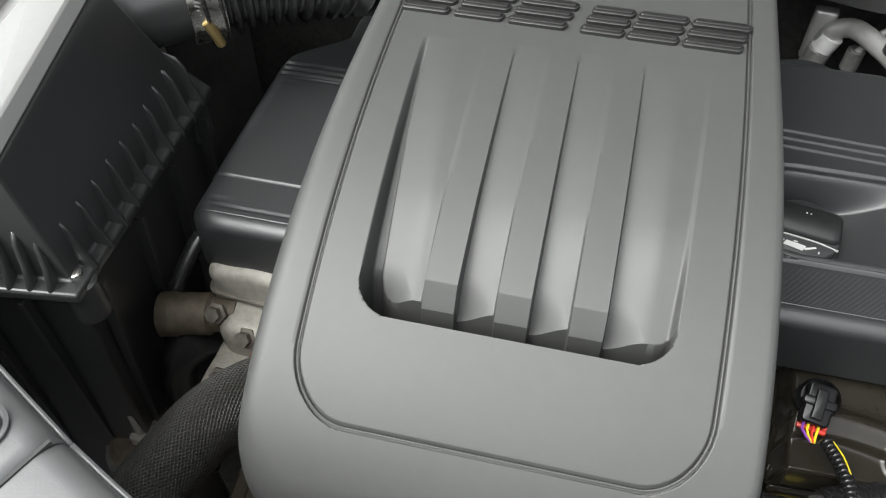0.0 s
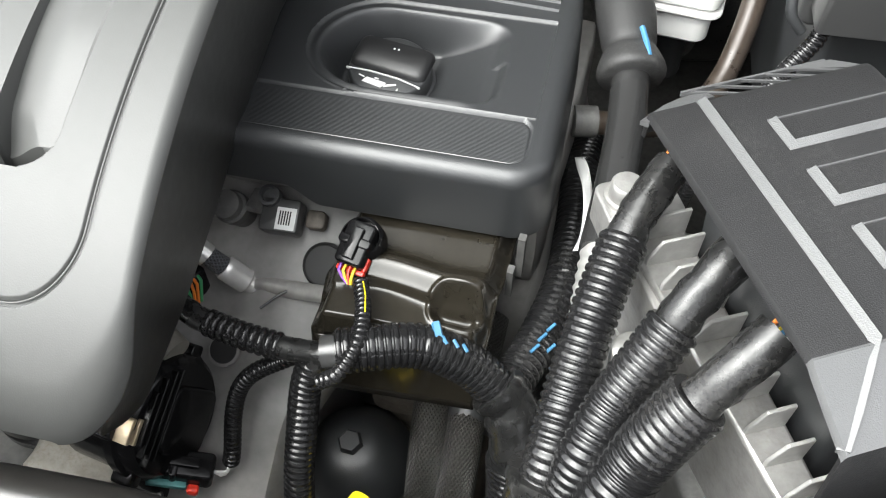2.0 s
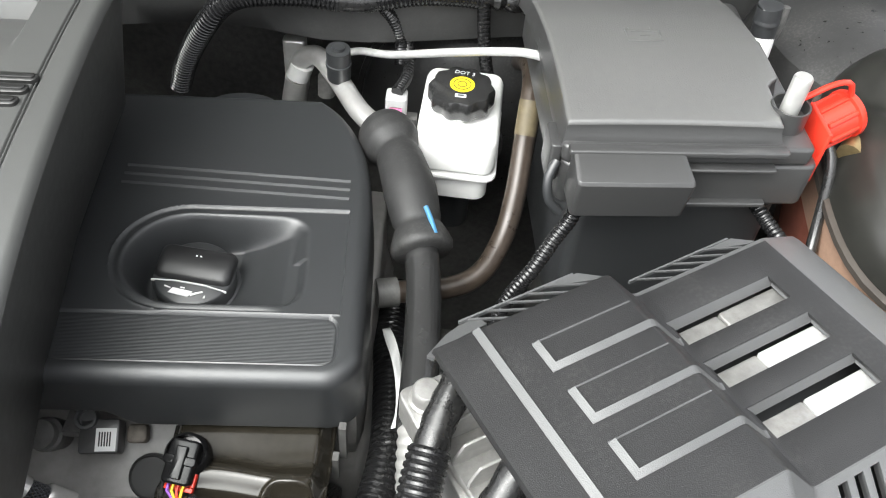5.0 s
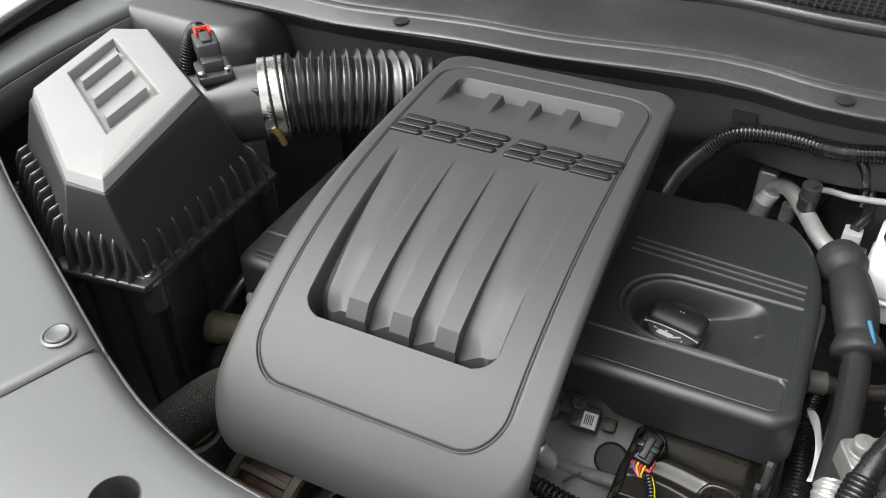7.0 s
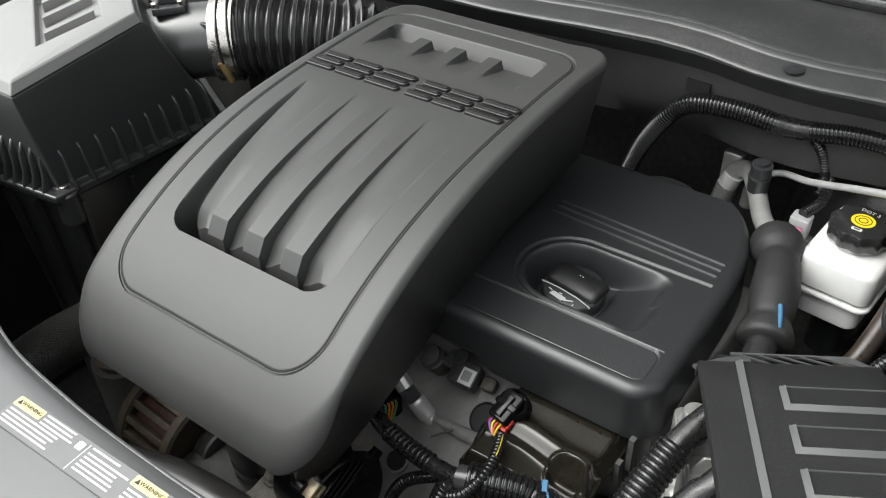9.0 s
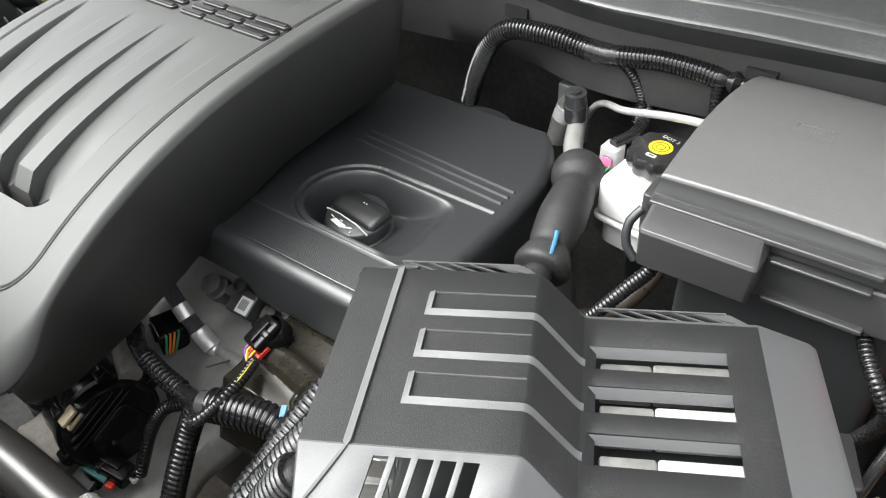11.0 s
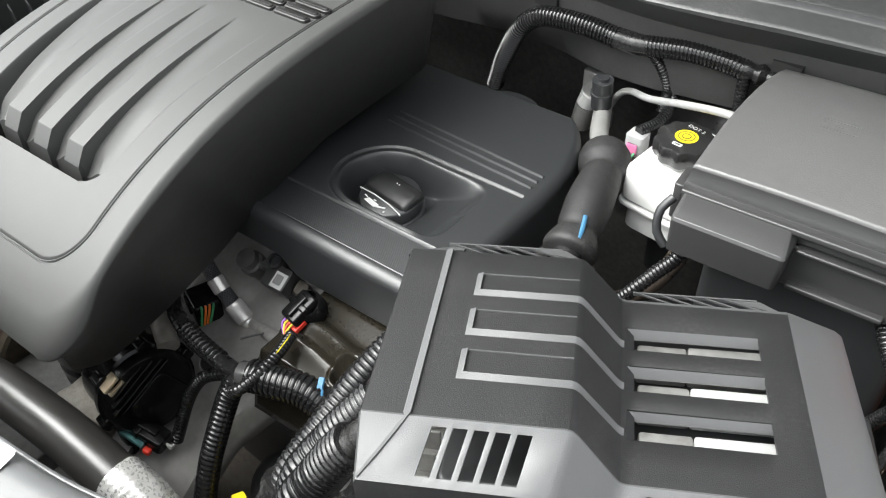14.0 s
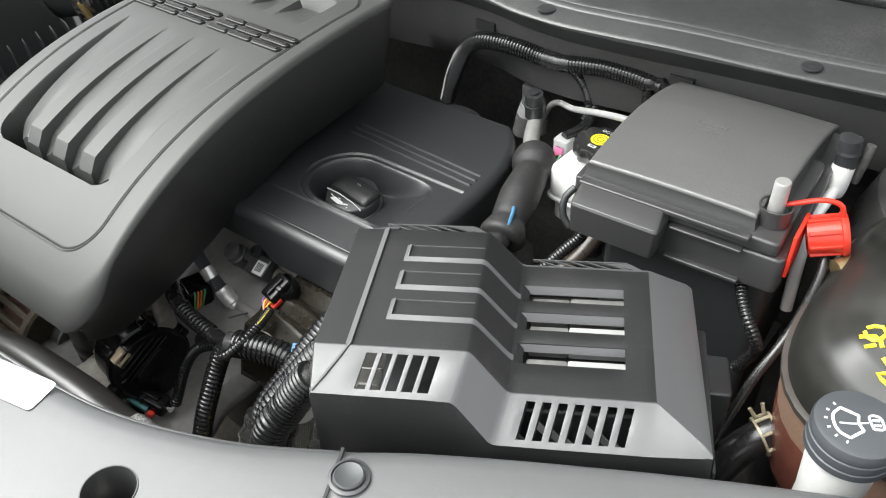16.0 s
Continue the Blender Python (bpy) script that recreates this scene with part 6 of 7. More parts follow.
# plug on the fuel pump
e = thing("pump_plug", pose(0.1755, 0.371, 0.872, 24, 0, -8) @ Matrix.Scale(0.78, 4), "black plug with a red lock and coloured wires", "connector")
part("socket", lathe([(0.019, -0.006), (0.019, 0.012), (0.0165, 0.015), (0.016, 0.004)], 24), M_GLOSS, e)
part("body", rbox(-0.0125, 0.0125, -0.026, 0.012, 0.004, 0.022, 0.004, 0.002), M_GLOSS, e)
part("collar", rbox(-0.0145, 0.0145, -0.010, -0.002, 0.002, 0.0245, 0.003, 0.001), M_GLOSS, e)
part("latch", rbox(-0.005, 0.005, -0.022, 0.006, 0.022, 0.0265, 0.001, 0.001), M_GLOSS, e)
part("lock", rbox(-0.0115, 0.0140, -0.0305, -0.0262, 0.004, 0.0100, 0.001, 0.0006), M_RED, e, "red plug lock")
part("lock", rbox(0.0105, 0.0140, -0.026, -0.014, 0.004, 0.0100, 0.001, 0.0006), M_RED, e, "red plug lock")
for i, m_ in enumerate((M_PURPLE, M_YELLOW, M_RED, M_YELLOW)):
    part("wire", tube([(-0.007 + 0.0045 * i, -0.025, 0.013), (-0.006 + 0.004 * i, -0.033, 0.013), (0.004 + 0.001 * i, -0.040, 0.010)], 0.0013, 6), m_, e)
part("bracket", rbox(-0.010, 0.010, -0.004, 0.012, -0.03, -0.005, 0.002, 0.001), M_MANIF, e)

# fuel line
def braid_mat(name, low, high):
    m = mat(name, (0.040, 0.042, 0.046), 0.40, grain=300, bump=0.0, var=0.2)
    n, l = m.node_tree.nodes, m.node_tree.links
    b = n["Principled BSDF"]
    uv = n.new("ShaderNodeUVMap")
    uv.uv_map = "UVMap"
    waves = []
    for ang in (1, -1):
        mp = n.new("ShaderNodeMapping")
        mp.inputs["Rotation"].default_value = (0, 0, radians(38 * ang))
        w = n.new("ShaderNodeTexWave")
        w.inputs["Scale"].default_value = 130
        w.inputs["Distortion"].default_value = 0.6
        l.new(uv.outputs[0], mp.inputs["Vector"])
        l.new(mp.outputs[0], w.inputs["Vector"])
        waves.append(w)
    mx = n.new("ShaderNodeMath")
    mx.operation = "MAXIMUM"
    l.new(waves[0].outputs["Fac"], mx.inputs[0])
    l.new(waves[1].outputs["Fac"], mx.inputs[1])
    bp = n.new("ShaderNodeBump")
    bp.inputs["Strength"].default_value, bp.inputs["Distance"].default_value = 0.9, 0.0015
    l.new(mx.outputs[0], bp.inputs["Height"])
    l.new(bp.outputs[0], b.inputs["Normal"])
    ramp = n.new("ShaderNodeMix")
    ramp.data_type = "RGBA"
    ramp.inputs[6].default_value, ramp.inputs[7].default_value = low, high
    l.new(mx.outputs[0], ramp.inputs[0])
    l.new(ramp.outputs[2], b.inputs["Base Color"])
    return m


M_BRAID = braid_mat("braided_sleeve", (0.010, 0.010, 0.012, 1), (0.095, 0.098, 0.108, 1))
M_SLEEVE = braid_mat("dusty_braided_sleeve", (0.012, 0.011, 0.010, 1), (0.040, 0.038, 0.034, 1))
M_FERRULE = mat("bright_ferrule", (0.74, 0.73, 0.70), 0.24, 0.5, grain=400, bump=0.1, var=0.1)
TUBE = mat("dull_steel_tube", (0.33, 0.32, 0.305), 0.4, 0.3, grain=200, bump=0.1, var=0.25)
e = thing("fuel_line", pose(0, 0, 0), "braided fuel line with a crimped silver end", "fuel line")
part("braided_hose", tube([(0.005, 0.368, 0.882), (0.020, 0.363, 0.864), (0.033, 0.360, 0.850), (0.053, 0.3575, 0.833), (0.070, 0.359, 0.814)], 0.0076, 16), M_BRAID, e)
part("crimp", tube([(0.066, 0.3585, 0.819), (0.078, 0.3597, 0.806), (0.090, 0.3605, 0.796)], 0.0085, 18, step=0.002, rfun=lambda s, t: interp(s / t, [0, 0.06, 0.65, 0.70, 0.9, 1], [0.0088, 0.0098, 0.0098, 0.0076, 0.0076, 0.0045])), M_FERRULE, e, "bright crimped ferrule")
part("crimp", tube([(0.046, 0.358, 0.840), (0.0565, 0.3572, 0.830)], 0.0090, 18), M_FERRULE, e, "bright crimped ferrule")
part("steel_tube", tube([(0.086, 0.3605, 0.800), (0.098, 0.3620, 0.803), (0.115, 0.3595, 0.808), (0.149, 0.3560, 0.819), (0.170, 0.3545, 0.825)], 0.0066, 14), TUBE, e)
part("clip", rbox(0.092, 0.106, 0.362, 0.374, 0.790, 0.808, 0.004, 0.002), M_BLACK, e, "black plastic line clip")
part("tie", tube([(0.104, 0.336, 0.812), (0.113, 0.351, 0.812), (0.126, 0.361, 0.815), (0.137, 0.360, 0.817)], 0.0011, 8), M_BLACK, e, "thin black strap end")
# Black disc paints the shade of an opening in the plate.
at(part("dark_opening", lathe([(0.017, -0.004), (0.017, 0.0), (0.0155, 0.0015), (0.0145, 0.0006), (0.002, 0.0004)], 28), M_INK, e, "black disc for a dark opening"), pose(0.138, 0.378, 0.8215, 38, 0, 0))

# plug under the engine cover's edge
e = thing("injector_plug", pose(0.036, 0.345, 0.806, 0, 0, -18), "black plug with orange and green wires", "connector")
part("body", rbox(-0.020, 0.014, -0.014, 0.014, -0.014, 0.012, 0.003, 0.002), M_GLOSS, e)
part("latch", rbox(-0.014, 0.000, -0.016, -0.013, -0.006, 0.010, 0.001, 0.001), M_GLOSS, e)
for i, m_ in enumerate((M_GREEN, M_ORANGE, M_ORANGE, M_GREEN)):
    part("wire", tube([(0.010, -0.006 + 0.004 * i, 0.010 - 0.001 * i), (0.018, -0.007 + 0.004 * i, 0.012), (0.022, -0.012 + 0.003 * i, -0.004)], 0.0012, 6), m_, e)
part("tail", tube([(-0.012, 0.0, -0.010), (-0.014, 0.0, -0.03), (-0.016, 0.004, -0.07)], 0.007, 10), M_TAPE, e)

# oil filter housing
e = thing("oil_filter_cap", pose(0.174, 0.314, 0.634, 8, -2, 0) @ Matrix.Scale(1.14, 4), "black plastic oil filter cap with a hexagon top", "oil filter")
part("cap", lathe([(0.039, -0.06), (0.039, 0.0), (0.041, 0.003), (0.041, 0.012), (0.0385, 0.016), (0.033, 0.034), (0.022, 0.046), (0.0145, 0.050)], 44), M_BLACK, e)
part("hexagon", lathe([(0.0090, 0.047), (0.0090, 0.054), (0.0075, 0.0565), (0.004, 0.0565)], 6), M_BLACK, e)
part("housing", lathe([(0.046, -0.20), (0.047, -0.010), (0.044, -0.004), (0.040, -0.004)], 36), M_DIRTY, e)
# heater hoses low behind the filter
for pts in ([(0.205, 0.42, 0.74), (0.226, 0.36, 0.735), (0.236, 0.30, 0.70), (0.24, 0.26, 0.62)], [(0.255, 0.42, 0.74), (0.258, 0.345, 0.728), (0.262, 0.295, 0.70), (0.265, 0.25, 0.62)]):
    e = thing("heater_hose", pose(0, 0, 0), "black braided heater hose low on the engine", "hose", "heater hoses")
    part("hose", tube(pts, 0.0150, 20), M_SLEEVE, e)
    part("clip", tube([pts[1], tuple(Vector(pts[1]).lerp(Vector(pts[2]), 0.15))], 0.0165, 18), M_BLACK, e)
e = thing("engine_bracket", pose(0, 0, 0), "rust-stained cast bracket beside the oil filter", "bracket")
blob("casting", 0.172, 0.222, 0.352, 0.40, 0.66, 0.740, 0.010, M_DIRTY, e, amp=0.004, sc=40)
part("leg", box(0.185, 0.215, 0.36, 0.42, 0.55, 0.665), M_DIRTY, e)


# ---- throttle body at the front corner ----
def throttle():
    m = pose(0.061, 0.252, 0.786, 0, 80, -8) @ pose(0, 0, 0, 0, 0, 28) @ Matrix.Scale(0.96, 4)
    e = thing("throttle_actuator", m, "black round throttle actuator with moulded ribs and brassy clips", "throttle body")
    part("drum", lathe([(0.046, -0.045), (0.046, -0.006), (0.049, -0.004), (0.049, 0.004), (0.046, 0.006), (0.045, 0.012), (0.041, 0.016), (0.010, 0.0165)], 48), M_GLOSS, e)
    part("raised_plate", rbox(-0.014, 0.034, -0.026, 0.024, 0.0160, 0.0205, 0.010, 0.002), M_GLOSS, e)
    for i, (x, y0, y1) in enumerate(((-0.036, -0.020, 0.018), (-0.030, -0.028, 0.028), (-0.023, -0.034, 0.034), (-0.017, -0.030, 0.036))):
        part("rib", rbox(x, x + 0.0022, y0, y1, 0.010, 0.0215, 0.0008, 0.0006), M_GLOSS, e)
    for i in range(6):
        a = 2 * math.pi * (i + 0.3) / 6
        part("lug", rbox(0.048 * math.cos(a) - 0.006, 0.048 * math.cos(a) + 0.006, 0.048 * math.sin(a) - 0.006, 0.048 * math.sin(a) + 0.006, -0.010, 0.007, 0.003, 0.001), M_GLOSS, e)
    brass = mat("brassy_clip", (0.62, 0.52, 0.36), 0.3, 0.6)
    for x in (-0.047, -0.040):
        part("spring_clip", rbox(x, x + 0.0035, -0.020, -0.002, 0.002, 0.0185, 0.001, 0.0006), brass, e, "brassy spring clip")
    part("runner", tube([(0, 0, -0.045), (-0.01, 0.02, -0.09), (-0.03, 0.05, -0.15)], 0.036, 24), M_CAST, e)
    return e


throttle()
e = thing("throttle_plug", pose(0.088, 0.2325, 0.752, 0, 15, 14), "black throttle plug with a red end and a teal strip", "connector")
part("body", rbox(-0.030, 0.014, -0.010, 0.010, -0.009, 0.009, 0.004, 0.002), M_GLOSS, e)
part("collar", rbox(-0.016, -0.010, -0.0115, 0.0115, -0.0105, 0.0105, 0.003, 0.001), M_GLOSS, e)
part("latch", rbox(-0.030, 0.004, -0.004, 0.004, 0.009, 0.012, 0.001, 0.001), M_GLOSS, e)
part("lock", rbox(-0.0020, 0.0060, -0.0165, -0.0100, -0.009, -0.002, 0.002, 0.0015), M_RED, e, "red plug lock")
part("print_strip", rbox(-0.030, -0.003, -0.0145, -0.0102, -0.005, 0.000, 0.0005, 0.0002), mat("teal_print", (0.05, 0.16, 0.16), 0.5, var=0.3), e, "teal printed strip")
e = thing("sensor_loom", pose(0, 0, 0), "thin black split loom with white wire ends", "cable loom", "wiring looms")
part("loom", tube([(0.150, 0.294, 0.836), (0.128, 0.282, 0.826), (0.117, 0.274, 0.812), (0.114, 0.262, 0.795), (0.115, 0.247, 0.772), (0.114, 0.241, 0.760)], 0.0052, 12, ribs=(0.0036, 0.0010)), M_LOOM, e)
for k in (-1, 0, 1):
    part("wire", tube([(0.114, 0.241, 0.760), (0.112 + 0.001 * k, 0.236, 0.754 + 0.002 * k), (0.107, 0.2350, 0.750 + 0.003 * k), (0.101, 0.2355, 0.749)], 0.0012, 6), M_LABEL, e, "white wire")
e = thing("drain_plug", pose(0.0494, 0.2113, 0.7271, 20, 14, 0), "small dark grey rubber plug", "plug")
part("disc", lathe([(0.0165, 0), (0.0165, 0.004), (0.016, 0.007), (0.010, 0.006)], 24), M_FUSE, e)
part("stem", lathe([(0.007, -0.08), (0.007, 0.001)], 12), M_DARK, e)
e = thing("vacuum_stub", pose(0, 0, 0), "short dusty grey hose stub", "hose")
part("hose", tube([(0.027, 0.300, 0.822), (0.049, 0.291, 0.826), (0.069, 0.282, 0.822)], 0.0105, 18), M_CAST, e)

# intake duct end and castings under the cover's front edge
e = thing("intake_duct", pose(-0.056, 0.270, 0), "dirty ribbed rubber duct under the engine cover", "duct")
part("duct", lathe([(0.030, 0.7100), (0.044, 0.7120), (0.0475, 0.7180), (0.0475, 0.7260), (0.0440, 0.7290), (0.0440, 0.7330), (0.0480, 0.7360), (0.0480, 0.7450), (0.0445, 0.7480), (0.0445, 0.7530), (0.0485, 0.7560), (0.0485, 0.7900), (0.044, 0.7950), (0.044, 0.860)], 48), M_RUBBER, e)
e = thing("front_casting", pose(0, 0, 0), "pitted aluminium casting at the front of the engine", "casting")
blob("casting", -0.032, 0.045, 0.200, 0.262, 0.60, 0.750, 0.014, M_DIRTY, e, amp=0.004, sc=35)
blob("ledge", -0.028, 0.040, 0.196, 0.246, 0.735, 0.758, 0.006, M_CAST, e, amp=0.002, sc=60)
for x, y in ((-0.014, 0.232), (0.0145, 0.236)):
    bm = lathe([(0.0095, 0.752), (0.0095, 0.761), (0.0078, 0.762), (0.0078, 0.769), (0.006, 0.770)], 6)
    bmesh.ops.translate(bm, verts=bm.verts[:], vec=(x, y, 0))
    part("bolt", bm, M_CAST, e)
part("back_plate", rbox(-0.165, -0.020, 0.110, 0.262, 0.670, 0.700, 0.020, 0.002), M_DARK, e, "plain dull grey plate")
brass = mat("brassy_clip_plate", (0.40, 0.33, 0.23), 0.32, 0.6)
for k in range(2):
    part("clip", rbox(0.0460 + 0.0060 * k, 0.0495 + 0.0060 * k, 0.232 - 0.002 * k, 0.247 - 0.002 * k, 0.776, 0.7890, 0.001, 0.0008), brass, e, "brassy metal clip")
part("bracket", rbox(0.046, 0.066, 0.214, 0.236, 0.71, 0.7755, 0.006, 0.003), M_GLOSS, e, "black plastic bracket")

# upper radiator hose
e = thing("radiator_hose", pose(0, 0, 0), "smooth thick black radiator hose with a silver foil end", "hose")
HOSE = [(-0.32, 0.06, 0.715), (-0.25, 0.09, 0.755), (-0.15, 0.125, 0.790), (-0.05, 0.153, 0.810), (0.05, 0.167, 0.809), (0.105, 0.172, 0.802), (0.138, 0.174, 0.796)]
part("hose", tube(HOSE, 0.0220, 26), M_HOSE, e)
FOIL = mat("woven_foil", (0.80, 0.79, 0.77), 0.28, 0.55, grain=260, bump=0.35, var=0.12, blotch=40)
bm = tube([(0.136, 0.1735, 0.7965), (0.150, 0.1755, 0.793), (0.170, 0.1775, 0.783), (0.193, 0.1775, 0.758), (0.210, 0.1725, 0.70)], 0.0242, 64, step=0.0016)
for v in bm.verts:
    ang = math.atan2(v.co.y - 0.1775, v.co.z - 0.783 + 0.4 * (v.co.x - 0.170))
    s = v.co.x - 0.5 * v.co.z
    w = math.sin(s * 420 + ang * 5) * math.sin(s * 420 - ang * 5)
    v.co += Vector((0.2, math.sin(ang), math.cos(ang))) * (0.0007 * w + 0.0006 * noise.noise(v.co * 60))
part("foil_end", bm, FOIL, e, "silver foil sleeve", angle=28)

# dipstick with its yellow ring
e = thing("oil_dipstick", pose(0.213, 0.236, 0.756, 84, 0, -20) @ Matrix.Scale(0.9, 4), "oil dipstick with a yellow plastic ring handle", "dipstick")
rings = []
for i in range(32):
    a = 2 * math.pi * i / 32
    d = Vector((math.cos(a), math.sin(a), 0))
    rings.append([d * (0.0125 + 0.0028 * x) + Vector((0, 0, 0.0058 * y)) for x, y in ((-0.8, -1), (0.8, -1), (1, -0.8), (1, 0.8), (0.8, 1), (-0.8, 1), (-1, 0.8), (-1, -0.8))])
bm = bmesh.new()
rows = [[bm.verts.new(p) for p in r] for r in rings]
for i in range(32):
    for k in range(8):
        bm.faces.new((rows[i][k], rows[(i + 1) % 32][k], rows[(i + 1) % 32][(k + 1) % 8], rows[i][(k + 1) % 8]))
part("ring_handle", bm, M_YELLOW, e, "bright yellow plastic ring")
at(part("stem", lathe([(0.0065, -0.045), (0.0065, -0.006), (0.004, 0.0)], 16), M_YELLOW, e), pose(0, -0.0145, 0, -90, 0, 0))
at(part("tube", lathe([(0.005, -0.30), (0.005, -0.045)], 14), M_DARK, e), pose(0, -0.0145, 0, -90, 0, 0))

# alternator under the front edge of the cover
M_STAIN = mat("brown_stained_metal", (0.080, 0.064, 0.045), 0.6, 0.2, grain=250, bump=0.6, var=0.4)
e = thing("alternator", pose(0, 0, 0), "rusty alternator with copper windings showing", "alternator")
AX = pose(-0.200, 0.252, 0.686, 0, 90, 0)
winding = mat("red_copper_winding", (0.060, 0.019, 0.013), 0.45, grain=300, bump=0.6, var=0.5)
at(part("winding", lathe([(0.020, -0.030), (0.053, -0.030), (0.055, -0.022), (0.055, 0.022), (0.053, 0.030), (0.020, 0.030)], 40), winding, e, "rust-red copper winding"), AX)
for i in range(20):
    at(part("cage_bar", rbox(0.0545, 0.0640, -0.0042, 0.0042, -0.034, 0.034, 0.0015, 0.001), M_STAIN, e, "stained aluminium cage bar"), AX @ pose(0, 0, 0, 0, 0, 18 * i))
for z in (-0.046, 0.030):
    at(part("end_ring", lathe([(0.030, z), (0.062, z), (0.0655, z + 0.003), (0.0655, z + 0.013), (0.062, z + 0.016), (0.030, z + 0.016)], 44), M_STAIN, e, "stained aluminium end ring"), AX)
at(part("pulley", lathe([(0.012, 0.046), (0.030, 0.047), (0.030, 0.050), (0.0275, 0.052), (0.030, 0.054), (0.0275, 0.056), (0.030, 0.058), (0.0275, 0.060), (0.030, 0.062), (0.030, 0.066), (0.012, 0.066)], 32), M_DARK, e), AX)
part("foot", box(-0.235, -0.165, 0.25, 0.34, 0.56, 0.66), M_DIRTY, e)

# water pump castings on the near side of the engine, with the braided hose
e = thing("coolant_housing", pose(0, 0, 0), "stained aluminium coolant housing with brown pipe stubs", "engine part")
blob("casting", -0.305, -0.225, 0.355, 0.42, 0.82, 0.868, 0.010, M_CAST, e, amp=0.004, sc=45)
blob("neck", -0.290, -0.235, 0.325, 0.39, 0.74, 0.835, 0.012, M_CAST, e, amp=0.003, sc=45)
blob("foot", -0.295, -0.255, 0.29, 0.34, 0.74, 0.80, 0.008, M_CAST, e, amp=0.002, sc=45)
part("gasket", rbox(-0.309, -0.222, 0.352, 0.424, 0.838, 0.842, 0.012, 0.001), M_DIRTY, e)
part("side_stub", tube([(-0.280, 0.350, 0.822), (-0.315, 0.342, 0.820), (-0.345, 0.334, 0.818)], 0.0190, 20, step=0.003, rfun=lambda s, t: 0.0185 + 0.0012 * (s / t > 0.8) - 0.003 * (s / t < 0.35)), M_STAIN, e, "brown stained pipe stub")
part("side_stub", tube([(-0.31, 0.335, 0.80), (-0.335, 0.325, 0.77), (-0.345, 0.32, 0.72)], 0.018, 18), M_RUBBER, e)
for p in ((-0.292, 0.338, 0.836), (-0.262, 0.328, 0.826), (-0.278, 0.300, 0.800)):
    at(part("bolt", lathe([(0.0095, 0), (0.0095, 0.003), (0.0065, 0.004), (0.0065, 0.010)], 6), M_DIRTY, e), pose(*p, 50, 0, 0))
part("rust_stub", tube([(-0.235, 0.32, 0.815), (-0.225, 0.295, 0.835), (-0.205, 0.27, 0.84)], 0.020, 18), M_RUST, e, "rust-brown hose end")
part("spring_clip", tube([(-0.246, 0.330, 0.838), (-0.238, 0.318, 0.843), (-0.243, 0.308, 0.840)], 0.0018, 8), M_STEEL, e)
e = thing("lower_coolant_hose", pose(0, 0, 0), "thick hose in a black braided sleeve", "hose")
part("end_band", tube([(-0.197, 0.312, 0.8215), (-0.206, 0.301, 0.8285)], 0.0290, 24), M_STEEL, e, "dull steel end band")
part("hose", tube([(-0.195, 0.315, 0.82), (-0.222, 0.282, 0.838), (-0.245, 0.245, 0.845), (-0.259, 0.205, 0.842), (-0.270, 0.165, 0.835), (-0.28, 0.11, 0.82)], 0.0275, 28), M_SLEEVE, e)
e = thing("engine_mount", pose(-0.364, 0.275, 0.0), "rust-brown engine mount with a long bolt", "engine mount")
part("plate", lathe([(0.034, 0.68), (0.036, 0.69), (0.030, 0.697)], 24), M_STAIN, e)
part("nut", lathe([(0.014, 0.697), (0.014, 0.708), (0.011, 0.711)], 6), M_CAST, e)
part("stud", lathe([(0.0075, 0.70), (0.0075, 0.745), (0.006, 0.748)], 12), M_CAST, e)
part("tower", lathe([(0.05, 0.302), (0.042, 0.68)], 20), M_DARK, e)
e = thing("breather_hose", pose(0, 0, 0), "thin black hose beside the air cleaner", "hose")
part("hose", tube([(-0.315, 0.43, 0.87), (-0.335, 0.38, 0.85), (-0.345, 0.34, 0.80), (-0.345, 0.32, 0.70), (-0.33, 0.30, 0.60)], 0.0075, 12), M_RUBBER, e)

# ---- gearbox casting under the looms ----
e = thing("gearbox_casting", pose(0, 0, 0), "bright ribbed aluminium control module and gearbox casting", "gearbox")
G = BAT
FIN = mat("bright_cast_fins", (0.36, 0.357, 0.345), 0.36, 0.4, grain=350, bump=0.4, var=0.2, dust=0.1, dustcol=(0.2, 0.17, 0.13))
def module_edge(v):
    return -0.0060 - 0.0140 * (v + 0.032) / 0.16


for i in range(10):
    v = -0.024 + 0.0160 * i
    u0 = module_edge(v) + 0.002
    out = [(u0, 0.955), (u0, 0.977), (u0 + 0.006, 0.9890), (0.012, 0.9900), (0.012, 0.955)]
    bm = prism([[(u, v + 0.0006, z) for u, z in out], [(u, v + 0.0026, z) for u, z in out]])
    at(bev(part("rib", bm, FIN, e, angle=20), 0.0006, 2, 20), G)
edge = [(module_edge(-0.032), -0.032), (0.013, -0.032), (0.013, 0.128), (module_edge(0.128), 0.128)]
at(bev(part("plate", prism([[(u, v, z) for u, v in edge] for z in (0.900, 0.972)]), M_ALU, e, angle=20), 0.002, 2, 20), G)
at(part("foot_plate", rbox(-0.012, 0.010, -0.062, -0.034, 0.930, 0.962, 0.005, 0.0015), FIN, e), G)
for k in range(3):
    at(part("cast_bar", rbox(-0.006 + 0.006 * k, -0.0025 + 0.006 * k, -0.052, -0.044, 0.9615, 0.9628, 0.001, 0.0004), FIN, e, "raised cast marks"), G)
at(part("cap_plate", rbox(-0.025, 0.018, 0.130, 0.162, 0.950, 0.974, 0.006, 0.0015), M_ALU, e), G)
at(part("cap_web", rbox(-0.020, -0.014, 0.066, 0.1295, 0.945, 0.968, 0.002, 0.001), M_ALU, e), G)
